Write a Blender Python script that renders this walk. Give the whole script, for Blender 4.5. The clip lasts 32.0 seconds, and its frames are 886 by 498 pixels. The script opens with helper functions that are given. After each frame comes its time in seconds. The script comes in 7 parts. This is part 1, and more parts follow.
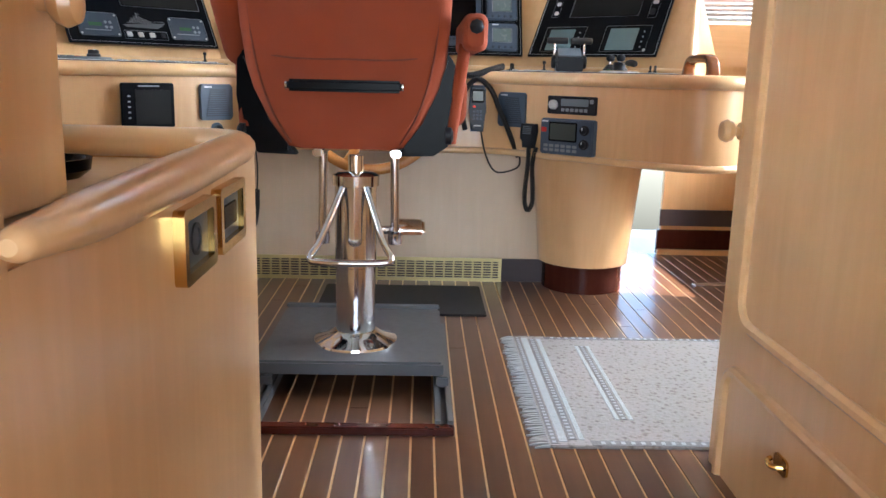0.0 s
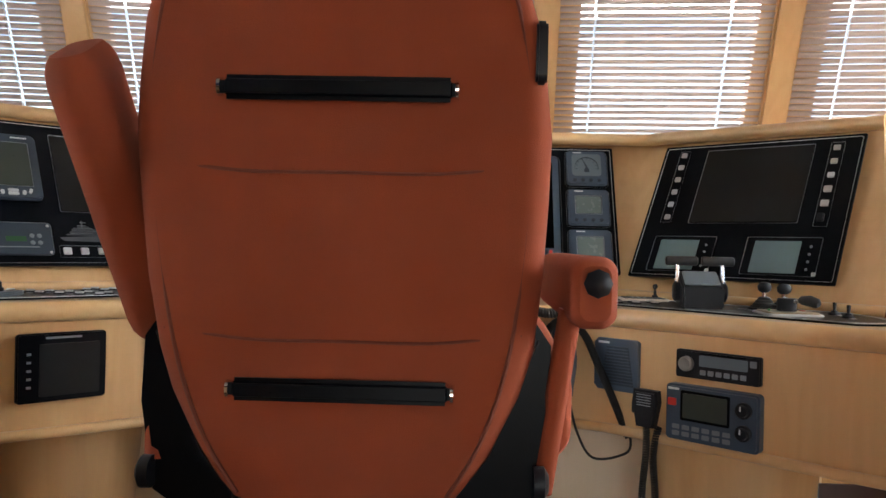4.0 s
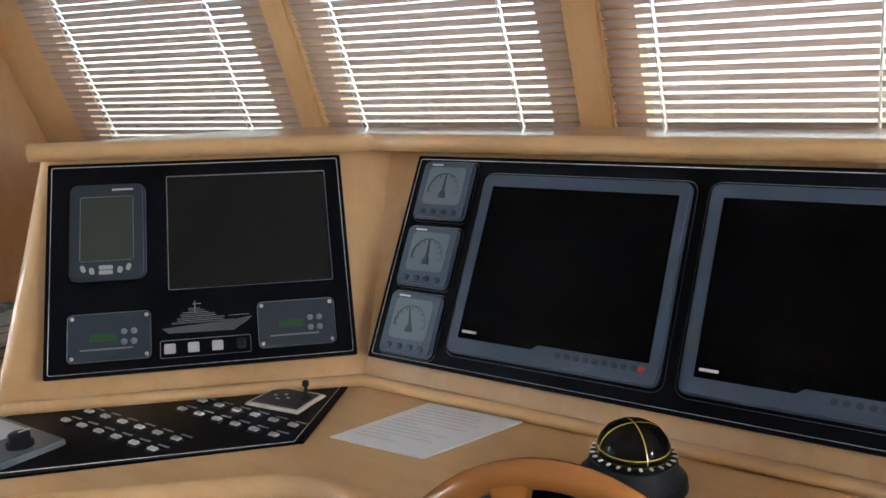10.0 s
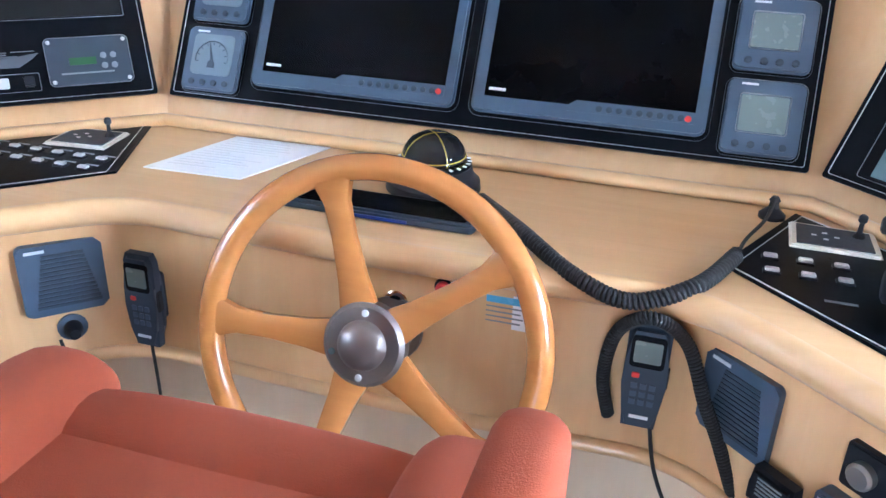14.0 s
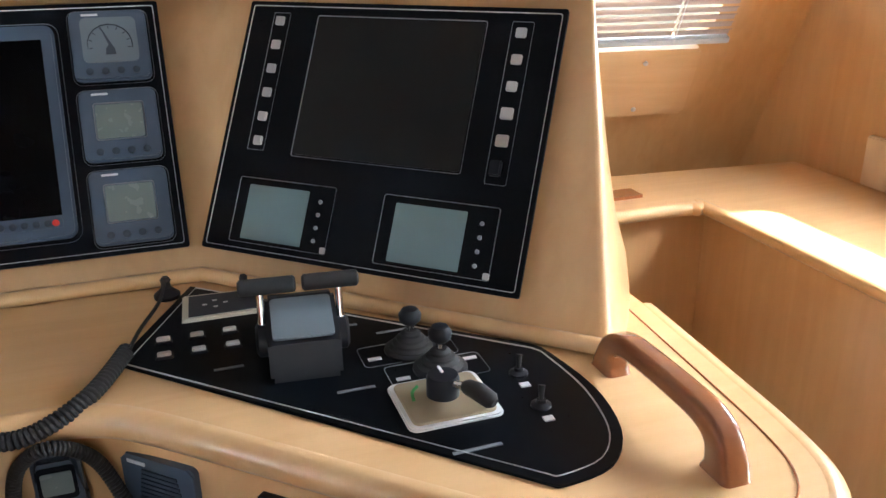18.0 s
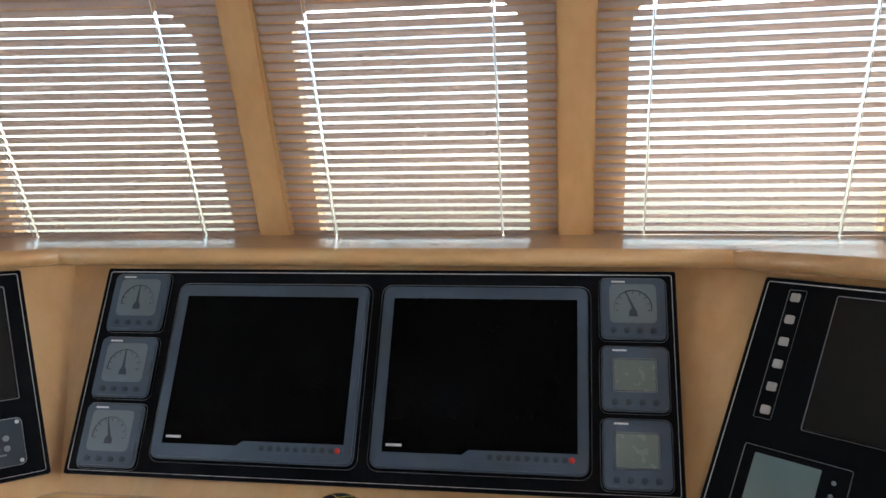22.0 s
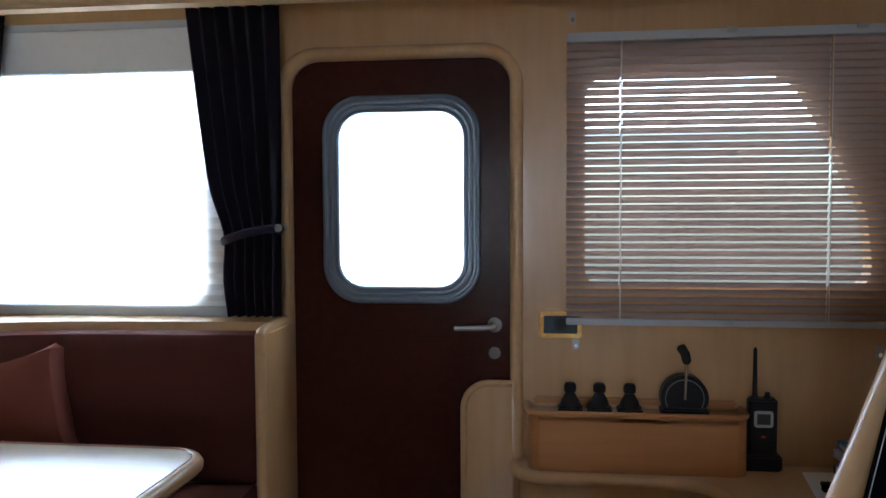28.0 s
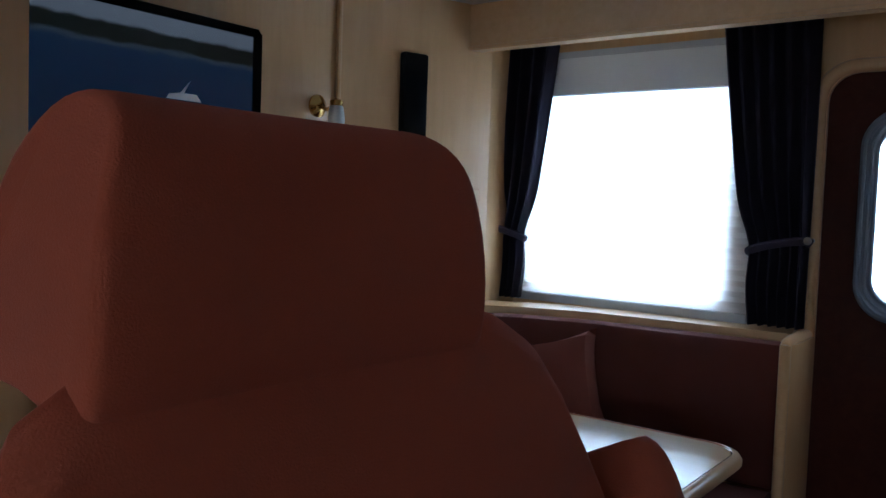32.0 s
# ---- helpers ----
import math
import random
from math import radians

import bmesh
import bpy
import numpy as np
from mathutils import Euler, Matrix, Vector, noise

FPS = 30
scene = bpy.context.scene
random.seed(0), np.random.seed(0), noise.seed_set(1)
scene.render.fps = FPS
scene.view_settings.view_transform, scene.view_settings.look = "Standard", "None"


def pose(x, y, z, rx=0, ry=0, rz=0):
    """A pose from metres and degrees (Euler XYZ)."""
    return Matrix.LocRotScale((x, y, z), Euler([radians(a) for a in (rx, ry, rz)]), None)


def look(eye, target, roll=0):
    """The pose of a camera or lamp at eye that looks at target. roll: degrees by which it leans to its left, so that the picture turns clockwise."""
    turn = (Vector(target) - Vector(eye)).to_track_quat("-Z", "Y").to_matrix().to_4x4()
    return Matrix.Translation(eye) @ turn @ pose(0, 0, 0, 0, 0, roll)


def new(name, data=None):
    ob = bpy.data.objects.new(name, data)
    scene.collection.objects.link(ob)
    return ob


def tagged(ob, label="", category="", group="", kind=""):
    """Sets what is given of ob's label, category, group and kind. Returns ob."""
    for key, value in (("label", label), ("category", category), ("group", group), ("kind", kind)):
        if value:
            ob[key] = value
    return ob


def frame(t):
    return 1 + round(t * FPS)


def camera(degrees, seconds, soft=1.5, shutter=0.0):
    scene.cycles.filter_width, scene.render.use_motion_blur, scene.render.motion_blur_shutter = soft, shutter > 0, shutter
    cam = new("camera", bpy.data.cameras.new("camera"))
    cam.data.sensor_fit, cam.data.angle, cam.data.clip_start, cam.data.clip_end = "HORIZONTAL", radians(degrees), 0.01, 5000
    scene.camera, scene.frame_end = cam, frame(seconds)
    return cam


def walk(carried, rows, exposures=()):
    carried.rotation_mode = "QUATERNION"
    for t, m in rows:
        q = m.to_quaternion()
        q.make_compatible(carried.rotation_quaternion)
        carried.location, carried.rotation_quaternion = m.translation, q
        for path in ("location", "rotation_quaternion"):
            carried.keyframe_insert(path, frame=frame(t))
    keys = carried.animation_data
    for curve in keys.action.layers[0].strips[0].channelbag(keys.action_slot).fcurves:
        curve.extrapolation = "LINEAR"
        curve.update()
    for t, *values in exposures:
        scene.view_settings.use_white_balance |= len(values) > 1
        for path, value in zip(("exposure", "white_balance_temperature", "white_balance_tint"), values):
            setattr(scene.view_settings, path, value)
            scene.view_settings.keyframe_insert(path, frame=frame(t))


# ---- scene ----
from mathutils.geometry import tessellate_polygon

cam = camera(56.7, 32.0)
PATH = [
    (0, (0.194, -3.39, 0.781), (0.251, -1.434, 0.368), 1.4),
    (0.5, (0.212, -3.283, 0.81), (0.269, -1.3, 0.553), 0.9),
    (1, (0.223, -3.179, 0.833), (0.194, -1.185, 0.676), 1.8),
    (1.5, (0.194, -3.03, 0.818), (0.156, -1.037, 0.655), 2.1),
    (2, (0.162, -2.871, 0.843), (0.132, -0.875, 0.721), 1.6),
    (2.5, (0.167, -2.749, 0.845), (0.139, -0.75, 0.777), 1.8),
    (4.5, (0.165, -2.209, 1.079), (0.083, -0.213, 1.124), 1.4),
    (5, (0.26, -2.085, 1.26), (0.168, -0.091, 1.38), 1.7),
    (5.5, (0.291, -2.058, 1.31), (0.184, -0.064, 1.414), 1.1),
    (6, (0.301, -1.957, 1.306), (0.223, 0.04, 1.396), 0.9),
    (6.5, (0.296, -1.807, 1.376), (0.468, 0.185, 1.348), 0.5),
    (7, (0.367, -1.747, 1.4), (0.765, 0.204, 1.21), 0.7),
    (7.5, (0.386, -1.664, 1.39), (0.745, 0.288, 1.144), 0.8),
    (8, (0.392, -1.574, 1.395), (0.422, 0.402, 1.084), -1.0),
    (8.5, (0.351, -1.451, 1.361), (0.256, 0.523, 1.054), -0.9),
    (9, (0.395, -1.368, 1.382), (-0.122, 0.535, 1.047), -2.3),
    (9.5, (0.422, -1.301, 1.372), (-0.453, 0.467, 1.041), -1.9),
    (10, (0.392, -1.235, 1.377), (-0.682, 0.41, 1.004), -1.2),
    (10.5, (0.362, -1.224, 1.382), (-0.97, 0.212, 0.978), -1.0),
    (11, (0.369, -1.249, 1.367), (-1.054, 0.094, 0.95), 0.5),
    (11.5, (0.387, -1.29, 1.329), (-1.036, -0.001, 0.771), 1.1),
    (12, (0.364, -1.325, 1.31), (-1.002, -0.064, 0.57), 0.3),
    (12.5, (0.34, -1.35, 1.301), (-0.846, 0.049, 0.503), 0.1),
    (13, (0.356, -1.367, 1.3), (-0.69, 0.12, 0.465), -0.0),
    (13.5, (0.384, -1.37, 1.301), (-0.433, 0.246, 0.452), 1.1),
    (14, (0.396, -1.379, 1.3), (-0.124, 0.354, 0.448), 2.0),
    (14.5, (0.422, -1.379, 1.299), (0.187, 0.409, 0.435), 2.0),
    (15, (0.45, -1.379, 1.294), (0.444, 0.419, 0.418), 2.3),
    (15.5, (0.482, -1.375, 1.29), (0.617, 0.408, 0.395), 1.5),
    (17.5, (0.571, -1.359, 1.325), (1.166, 0.338, 0.451), 0.6),
    (18, (0.579, -1.367, 1.357), (1.182, 0.397, 0.633), -0.7),
    (18.5, (0.563, -1.376, 1.381), (1.17, 0.431, 0.775), -1.3),
    (19, (0.528, -1.381, 1.4), (1.077, 0.481, 0.919), -1.7),
    (19.5, (0.494, -1.394, 1.413), (0.895, 0.531, 1.046), -1.9),
    (20, (0.456, -1.4, 1.422), (0.711, 0.56, 1.121), -1.6),
    (20.5, (0.413, -1.402, 1.426), (0.577, 0.574, 1.163), -0.8),
    (21, (0.41, -1.42, 1.426), (0.426, 0.567, 1.195), -0.7),
    (21.5, (0.387, -1.44, 1.438), (0.235, 0.543, 1.226), -0.7),
    (22, (0.392, -1.444, 1.442), (0.086, 0.524, 1.262), -0.7),
    (22.5, (0.354, -1.467, 1.426), (-0.028, 0.492, 1.299), -0.2),
    (23, (0.329, -1.467, 1.414), (-0.267, 0.439, 1.31), -0.8),
    (23.5, (0.373, -1.378, 1.401), (-0.6, 0.368, 1.318), -1.8),
    (24, (0.404, -1.288, 1.393), (-0.823, 0.29, 1.328), -1.7),
    (24.5, (0.35, -1.217, 1.399), (-0.935, 0.315, 1.333), -1.2),
    (26.5, (0.164, -0.873, 1.392), (-1.712, -0.187, 1.288), -2.0),
    (27, (0.136, -0.84, 1.398), (-1.849, -0.619, 1.287), -1.8),
    (27.5, (0.139, -0.826, 1.402), (-1.855, -0.94, 1.299), -1.1),
    (28, (0.134, -0.824, 1.39), (-1.847, -1.08, 1.287), -0.3),
    (28.5, (0.136, -0.797, 1.367), (-1.802, -1.282, 1.279), -0.2),
    (29, (0.143, -0.805, 1.358), (-1.759, -1.418, 1.277), 0.2),
    (29.5, (0.15, -0.806, 1.361), (-1.718, -1.515, 1.279), 0.3),
    (30, (0.17, -0.818, 1.362), (-1.663, -1.614, 1.279), 0.5),
    (30.5, (0.178, -0.801, 1.389), (-1.553, -1.795, 1.279), 0.5),
    (31, (0.248, -0.853, 1.409), (-1.439, -1.922, 1.292), 1.1),
    (31.5, (0.299, -0.92, 1.402), (-1.335, -2.069, 1.299), 1.7),
    (32, (0.369, -1.017, 1.402), (-1.226, -2.219, 1.292), 2.0),
]
EXPOSURES = [(0, 2.8, 5800, 10), (1, 2.1, 6600, 10), (2, 1.95, 6700, 10), (5, 2.2, 6400, 10), (7, 1.6, 6250, 10), (8, 1.65, 6250, 10), (11, 2.35, 6250, 10), (12, 2.9, 5450, 10), (13, 3.3, 5000, 10), (15, 3.4, 5000, 10), (18, 2.3, 6000, 10), (20, 1.6, 6150, 10), (22, 1.85, 6400, 10), (23, 1.7, 6600, 10), (24, 1.9, 6700, 10), (27, 1.6, 6500, 10), (28, 0.72, 5600, 10), (29, 0.08, 5350, 10), (30, -0.06, 5200, 10), (32, 0.02, 5150, 10)]
walk(cam, [(t, look(eye, target, roll)) for t, eye, target, roll in PATH], EXPOSURES)

# ---- world, sun and window light ----
world = bpy.data.worlds.new("world")
scene.world = world
world.use_nodes = True
wn = world.node_tree
sky = wn.nodes.new("ShaderNodeTexSky")
sky.sky_type, sky.sun_disc = "NISHITA", False
sky.sun_elevation, sky.sun_rotation = radians(49.9), radians(101.6)
wn.links.new(sky.outputs[0], wn.nodes["Background"].inputs[0])
wn.nodes["Background"].inputs[1].default_value = 0.14

sun = new("sun", bpy.data.lights.new("sun", "SUN"))
sun.data.energy, sun.data.angle, sun.data.color = 5.0, radians(0.6), (1.0, 0.95, 0.87)
sun.matrix_world = look((8.26, -1.7, 10.0), (0, 0, 0))


def daylight_lamp(centre, target, w, h, watts, colour=(0.93, 0.97, 1.0)):
    """Area lamp for sky light at a window, or for daylight at an added opening."""
    lamp = new("daylight_lamp", bpy.data.lights.new("daylight_lamp", "AREA"))
    lamp.data.shape, lamp.data.size, lamp.data.size_y = "RECTANGLE", w, h
    lamp.data.energy, lamp.data.color = watts, colour
    lamp.matrix_world = look(centre, target)
    return lamp


# ---- materials ----
def node_material(name):
    m = bpy.data.materials.new(name)
    m.use_nodes = True
    nt = m.node_tree
    return m, nt, nt.nodes["Principled BSDF"]


def plain(name, colour, rough=0.5, metal=0.0, vary=0.12, scale=14.0, bump=0.0, bump_scale=220.0, coat=0.0, emit=0.0, sheen=0.0, spec=0.5):
    """A surface with cloudy variation, a finer mottling and a fine relief."""
    m, nt, b = node_material(name)
    tc = nt.nodes.new("ShaderNodeTexCoord")
    n1 = nt.nodes.new("ShaderNodeTexNoise")
    n1.inputs["Scale"].default_value, n1.inputs["Detail"].default_value = scale, 5
    nt.links.new(tc.outputs["Object"], n1.inputs["Vector"])
    mix = nt.nodes.new("ShaderNodeMix")
    mix.data_type = "RGBA"
    mix.inputs[6].default_value = (*[c * (1 - vary) for c in colour], 1)
    mix.inputs[7].default_value = (*[min(1, c * (1 + vary)) for c in colour], 1)
    nt.links.new(n1.outputs["Fac"], mix.inputs[0])
    nt.links.new(mix.outputs[2], b.inputs["Base Color"])
    b.inputs["Metallic"].default_value = metal
    b.inputs["Specular IOR Level"].default_value = spec
    rr = nt.nodes.new("ShaderNodeMapRange")
    rr.inputs["To Min"].default_value, rr.inputs["To Max"].default_value = max(0, rough - 0.06), min(1, rough + 0.08)
    n2 = nt.nodes.new("ShaderNodeTexNoise")
    n2.inputs["Scale"].default_value = scale * 4
    nt.links.new(tc.outputs["Object"], n2.inputs["Vector"])
    nt.links.new(n2.outputs["Fac"], rr.inputs["Value"])
    nt.links.new(rr.outputs["Result"], b.inputs["Roughness"])
    if coat:
        b.inputs["Coat Weight"].default_value, b.inputs["Coat Roughness"].default_value = coat, 0.12
    if sheen:
        b.inputs["Sheen Weight"].default_value, b.inputs["Sheen Roughness"].default_value = sheen, 0.4
        b.inputs["Sheen Tint"].default_value = (*[min(1, 0.12 + 2.0 * c) for c in colour], 1)
    if bump:
        n3 = nt.nodes.new("ShaderNodeTexNoise")
        n3.inputs["Scale"].default_value, n3.inputs["Detail"].default_value = bump_scale, 3
        nt.links.new(tc.outputs["Object"], n3.inputs["Vector"])
        bp = nt.nodes.new("ShaderNodeBump")
        bp.inputs["Strength"].default_value, bp.inputs["Distance"].default_value = bump, 0.002
        nt.links.new(n3.outputs["Fac"], bp.inputs["Height"])
        nt.links.new(bp.outputs["Normal"], b.inputs["Normal"])
    if emit:
        b.inputs["Emission Color"].default_value = (*colour, 1)
        b.inputs["Emission Strength"].default_value = emit
    return m


def wood(name, dark, light, axis="Z", stretch=10.0, scale=5.0, rough=0.3, coat=0.5, figure=0.5, random_tone=0.0):
    """Varnished veneer: long grain along one axis, cross figure and pores."""
    m, nt, b = node_material(name)
    tc = nt.nodes.new("ShaderNodeTexCoord")
    mp = nt.nodes.new("ShaderNodeMapping")
    k = [1.0, 1.0, 1.0]
    k["XYZ".index(axis)] = 1.0 / stretch
    mp.inputs["Scale"].default_value = k
    nt.links.new(tc.outputs["Object"], mp.inputs["Vector"])
    grain = nt.nodes.new("ShaderNodeTexNoise")
    grain.inputs["Scale"].default_value, grain.inputs["Detail"].default_value = scale * 7, 7
    grain.inputs["Distortion"].default_value = 0.6
    nt.links.new(mp.outputs["Vector"], grain.inputs["Vector"])
    broad = nt.nodes.new("ShaderNodeTexNoise")
    broad.inputs["Scale"].default_value, broad.inputs["Detail"].default_value = scale * 0.7, 3
    nt.links.new(tc.outputs["Object"], broad.inputs["Vector"])
    add = nt.nodes.new("ShaderNodeMath")
    add.operation = "MULTIPLY_ADD"
    add.inputs[1].default_value = figure
    nt.links.new(broad.outputs["Fac"], add.inputs[0])
    half = nt.nodes.new("ShaderNodeMath")
    half.operation = "MULTIPLY"
    half.inputs[1].default_value = 1.0 - figure
    nt.links.new(grain.outputs["Fac"], half.inputs[0])
    nt.links.new(half.outputs[0], add.inputs[2])
    ramp = nt.nodes.new("ShaderNodeValToRGB")
    ramp.color_ramp.elements[0].position, ramp.color_ramp.elements[1].position = 0.3, 0.7
    ramp.color_ramp.elements[0].color, ramp.color_ramp.elements[1].color = (*dark, 1), (*light, 1)
    nt.links.new(add.outputs[0], ramp.inputs[0])
    last = ramp.outputs[0]
    if random_tone:
        info = nt.nodes.new("ShaderNodeObjectInfo")
        hs = nt.nodes.new("ShaderNodeHueSaturation")
        mr = nt.nodes.new("ShaderNodeMapRange")
        mr.inputs["To Min"].default_value, mr.inputs["To Max"].default_value = 1 - random_tone, 1 + random_tone
        nt.links.new(info.outputs["Random"], mr.inputs["Value"])
        nt.links.new(mr.outputs["Result"], hs.inputs["Value"])
        nt.links.new(last, hs.inputs["Color"])
        last = hs.outputs["Color"]
    nt.links.new(last, b.inputs["Base Color"])
    b.inputs["Roughness"].default_value = rough
    b.inputs["Coat Weight"].default_value, b.inputs["Coat Roughness"].default_value = coat, 0.1
    bp = nt.nodes.new("ShaderNodeBump")
    bp.inputs["Strength"].default_value, bp.inputs["Distance"].default_value = 0.08, 0.0015
    nt.links.new(grain.outputs["Fac"], bp.inputs["Height"])
    nt.links.new(bp.outputs["Normal"], b.inputs["Normal"])
    return m


MAPLE = wood("maple_veneer", (0.58, 0.338, 0.145), (0.69, 0.435, 0.212), "Z", figure=0.55)
MAPLE_X = wood("maple_lengthwise", (0.61, 0.368, 0.165), (0.71, 0.462, 0.235), "X", figure=0.45)
BOX_VENEER = wood("warm_box_veneer", (0.48, 0.205, 0.066), (0.60, 0.285, 0.105), "Y", figure=0.5)
MAPLE_PALE = wood("pale_lower_panel", (0.60, 0.46, 0.31), (0.68, 0.54, 0.38), "Z", figure=0.6, rough=0.4, coat=0.2)
MAHOGANY = wood("dark_mahogany", (0.040, 0.009, 0.006), (0.070, 0.017, 0.010), "Z", rough=0.24, coat=0.0)
MAHOGANY.node_tree.nodes["Principled BSDF"].inputs["Specular IOR Level"].default_value = 0.15
TEAK = wood("varnished_teak", (0.38, 0.143, 0.034), (0.52, 0.215, 0.055), "X", rough=0.22, coat=0.8, stretch=8)
HANDLE_WOOD = wood("handle_mahogany", (0.22, 0.075, 0.028), (0.34, 0.125, 0.045), "Y", rough=0.22, coat=0.8)
PLANK = wood("dark_floor_plank", (0.056, 0.022, 0.011), (0.112, 0.048, 0.022), "Y", stretch=16, rough=0.32, coat=0.28, random_tone=0.25)
HOLLY = wood("pale_floor_strip", (0.55, 0.35, 0.16), (0.66, 0.45, 0.23), "Y", rough=0.35, coat=0.2)
FABRIC = plain("terracotta_microfibre", (0.285, 0.054, 0.018), 0.92, vary=0.20, scale=7, bump=0.35, bump_scale=700, sheen=0.08)
SOFA_FABRIC = plain("rust_upholstery", (0.088, 0.018, 0.010), 0.9, vary=0.18, scale=7, bump=0.25, bump_scale=800, sheen=0.04)
PILLOW_FABRIC = plain("salmon_cushion_cloth", (0.190, 0.046, 0.026), 0.9, vary=0.10, scale=12, bump=0.25, bump_scale=800, sheen=0.1)
PIPING = plain("dark_red_piping", (0.16, 0.035, 0.018), 0.8)
BLACK = plain("black_laminate", (0.003, 0.004, 0.006), 0.30, vary=0.2, scale=40, spec=0.09)
BLACK_PLASTIC = plain("black_plastic", (0.009, 0.010, 0.014), 0.45, vary=0.2, scale=60, bump=0.1, spec=0.3)
RUBBER = plain("black_rubber", (0.012, 0.012, 0.013), 0.65, vary=0.2, scale=60)
SCREEN_OFF = plain("dark_screen_glass", (0.0012, 0.0012, 0.0016), 0.16, vary=0.1, spec=0.05)
SCREEN_MATT = plain("matt_dark_screen", (0.015, 0.015, 0.015), 0.38, vary=0.1, spec=0.12)
GREY_BLUE = plain("blue_grey_plastic", (0.050, 0.075, 0.112), 0.42, vary=0.08, scale=30)
GREY_DARK = plain("slate_plastic", (0.026, 0.038, 0.056), 0.45, vary=0.1, scale=30)
LCD = plain("green_grey_lcd", (0.15, 0.185, 0.175), 0.25, vary=0.06)
LCD_PALE = plain("pale_grey_dial", (0.13, 0.163, 0.188), 0.3, vary=0.08)
LCD_GREEN = plain("teal_lcd", (0.15, 0.225, 0.235), 0.22, vary=0.05)
LCD_OLIVE = plain("olive_lcd", (0.042, 0.052, 0.042), 0.3, vary=0.08)
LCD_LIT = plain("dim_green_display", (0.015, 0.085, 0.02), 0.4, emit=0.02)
WHITE_LINE = plain("white_print", (0.62, 0.64, 0.66), 0.5, vary=0.05)
FAINT_PRINT = plain("faint_print", (0.66, 0.68, 0.71), 0.6, vary=0.05)
GREY_PRINT = plain("grey_print", (0.20, 0.22, 0.24), 0.5, vary=0.05)
DIM_PRINT = plain("dim_grey_print", (0.075, 0.085, 0.095), 0.5, vary=0.05)
BUTTON = plain("white_button", (0.50, 0.50, 0.49), 0.4, vary=0.06, scale=80)
CREAM = plain("cream_plastic", (0.66, 0.63, 0.54), 0.4, vary=0.05)
RED = plain("red_plastic", (0.62, 0.03, 0.02), 0.4)
GREEN_MARK = plain("green_mark", (0.05, 0.32, 0.08), 0.5)
YELLOW = plain("yellow_band", (0.75, 0.55, 0.04), 0.45)
STEEL = plain("polished_steel", (0.74, 0.74, 0.74), 0.09, 1.0, vary=0.06, scale=6)
BRUSHED = plain("brushed_steel", (0.50, 0.49, 0.47), 0.32, 1.0, vary=0.1, scale=20)
ALU = plain("window_aluminium", (0.24, 0.29, 0.36), 0.34, 0.6, vary=0.08, scale=20)
BRASS = plain("polished_brass", (0.62, 0.40, 0.13), 0.16, 1.0, vary=0.08, scale=20)
VENT_BRASS = plain("dull_brass_grille", (0.56, 0.46, 0.22), 0.38, 0.55, vary=0.12, scale=20)
GUNMETAL = plain("gunmetal_paint", (0.105, 0.108, 0.112), 0.42, 0.35, vary=0.12, scale=12, bump=0.08)
HUB = plain("pewter_hub", (0.20, 0.17, 0.155), 0.36, 0.75, vary=0.12, scale=30)
SAND_METAL = plain("sand_coloured_metal", (0.36, 0.30, 0.20), 0.38, 0.5, vary=0.15, scale=25)
SLAT = plain("taupe_blind_slat", (0.57, 0.46, 0.40), 0.22, 0.12, vary=0.06, scale=8)
RAIL_GREY = plain("pale_grey_rail", (0.55, 0.58, 0.61), 0.4, vary=0.05)
CORD = plain("pale_cord", (0.70, 0.70, 0.68), 0.8)
CURTAIN = plain("aubergine_curtain", (0.022, 0.015, 0.034), 0.75, vary=0.35, scale=18, bump=0.15, sheen=0.4)
SHADE = plain("white_pleated_shade", (0.85, 0.88, 0.90), 0.8, vary=0.03)
CEILING = plain("ceiling_panel_white", (0.72, 0.72, 0.70), 0.7, vary=0.03, scale=3)
PAPER = plain("white_paper", (0.80, 0.82, 0.85), 0.8, vary=0.03)
BLUE_EDGE = plain("dark_blue_edge", (0.02, 0.04, 0.20), 0.3)
BLUE_COVER = plain("blue_book_cover", (0.13, 0.42, 0.72), 0.25, vary=0.5, scale=16)
NAVY_COVER = plain("navy_book_cover", (0.02, 0.035, 0.12), 0.3, vary=0.2, scale=16)
PALE_BLUE = plain("pale_blue_print", (0.50, 0.72, 0.80), 0.3, vary=0.25, scale=20)
TABLE_TOP = wood("glossy_table_maple", (0.44, 0.29, 0.13), (0.56, 0.39, 0.19), "Y", rough=0.17, coat=1.0, figure=0.6)
KICK = plain("dark_kickboard_slot_shade", (0.055, 0.040, 0.042), 0.5, vary=0.15)
RUG_BAND = plain("rug_grey_band", (0.19, 0.18, 0.18), 0.95, vary=0.35, scale=90, bump=0.5, bump_scale=700)
RUG_PALE = plain("rug_fringe", (0.40, 0.42, 0.43), 0.95, vary=0.12, scale=60, bump=0.5, bump_scale=700)
MAT = plain("dark_floor_mat", (0.018, 0.017, 0.017), 0.85, vary=0.25, scale=60, bump=0.4, bump_scale=500)
HULL_WHITE = plain("white_boat_paint", (0.78, 0.79, 0.80), 0.4)


def glass(name):
    m, nt, b = node_material(name)
    b.inputs["Roughness"].default_value, b.inputs["IOR"].default_value = 0.02, 1.45
    b.inputs["Transmission Weight"].default_value = 1.0
    b.inputs["Base Color"].default_value = (0.93, 0.97, 0.97, 1)
    return m


GLASS = glass("window_glass")
DOME = glass("clear_dome")


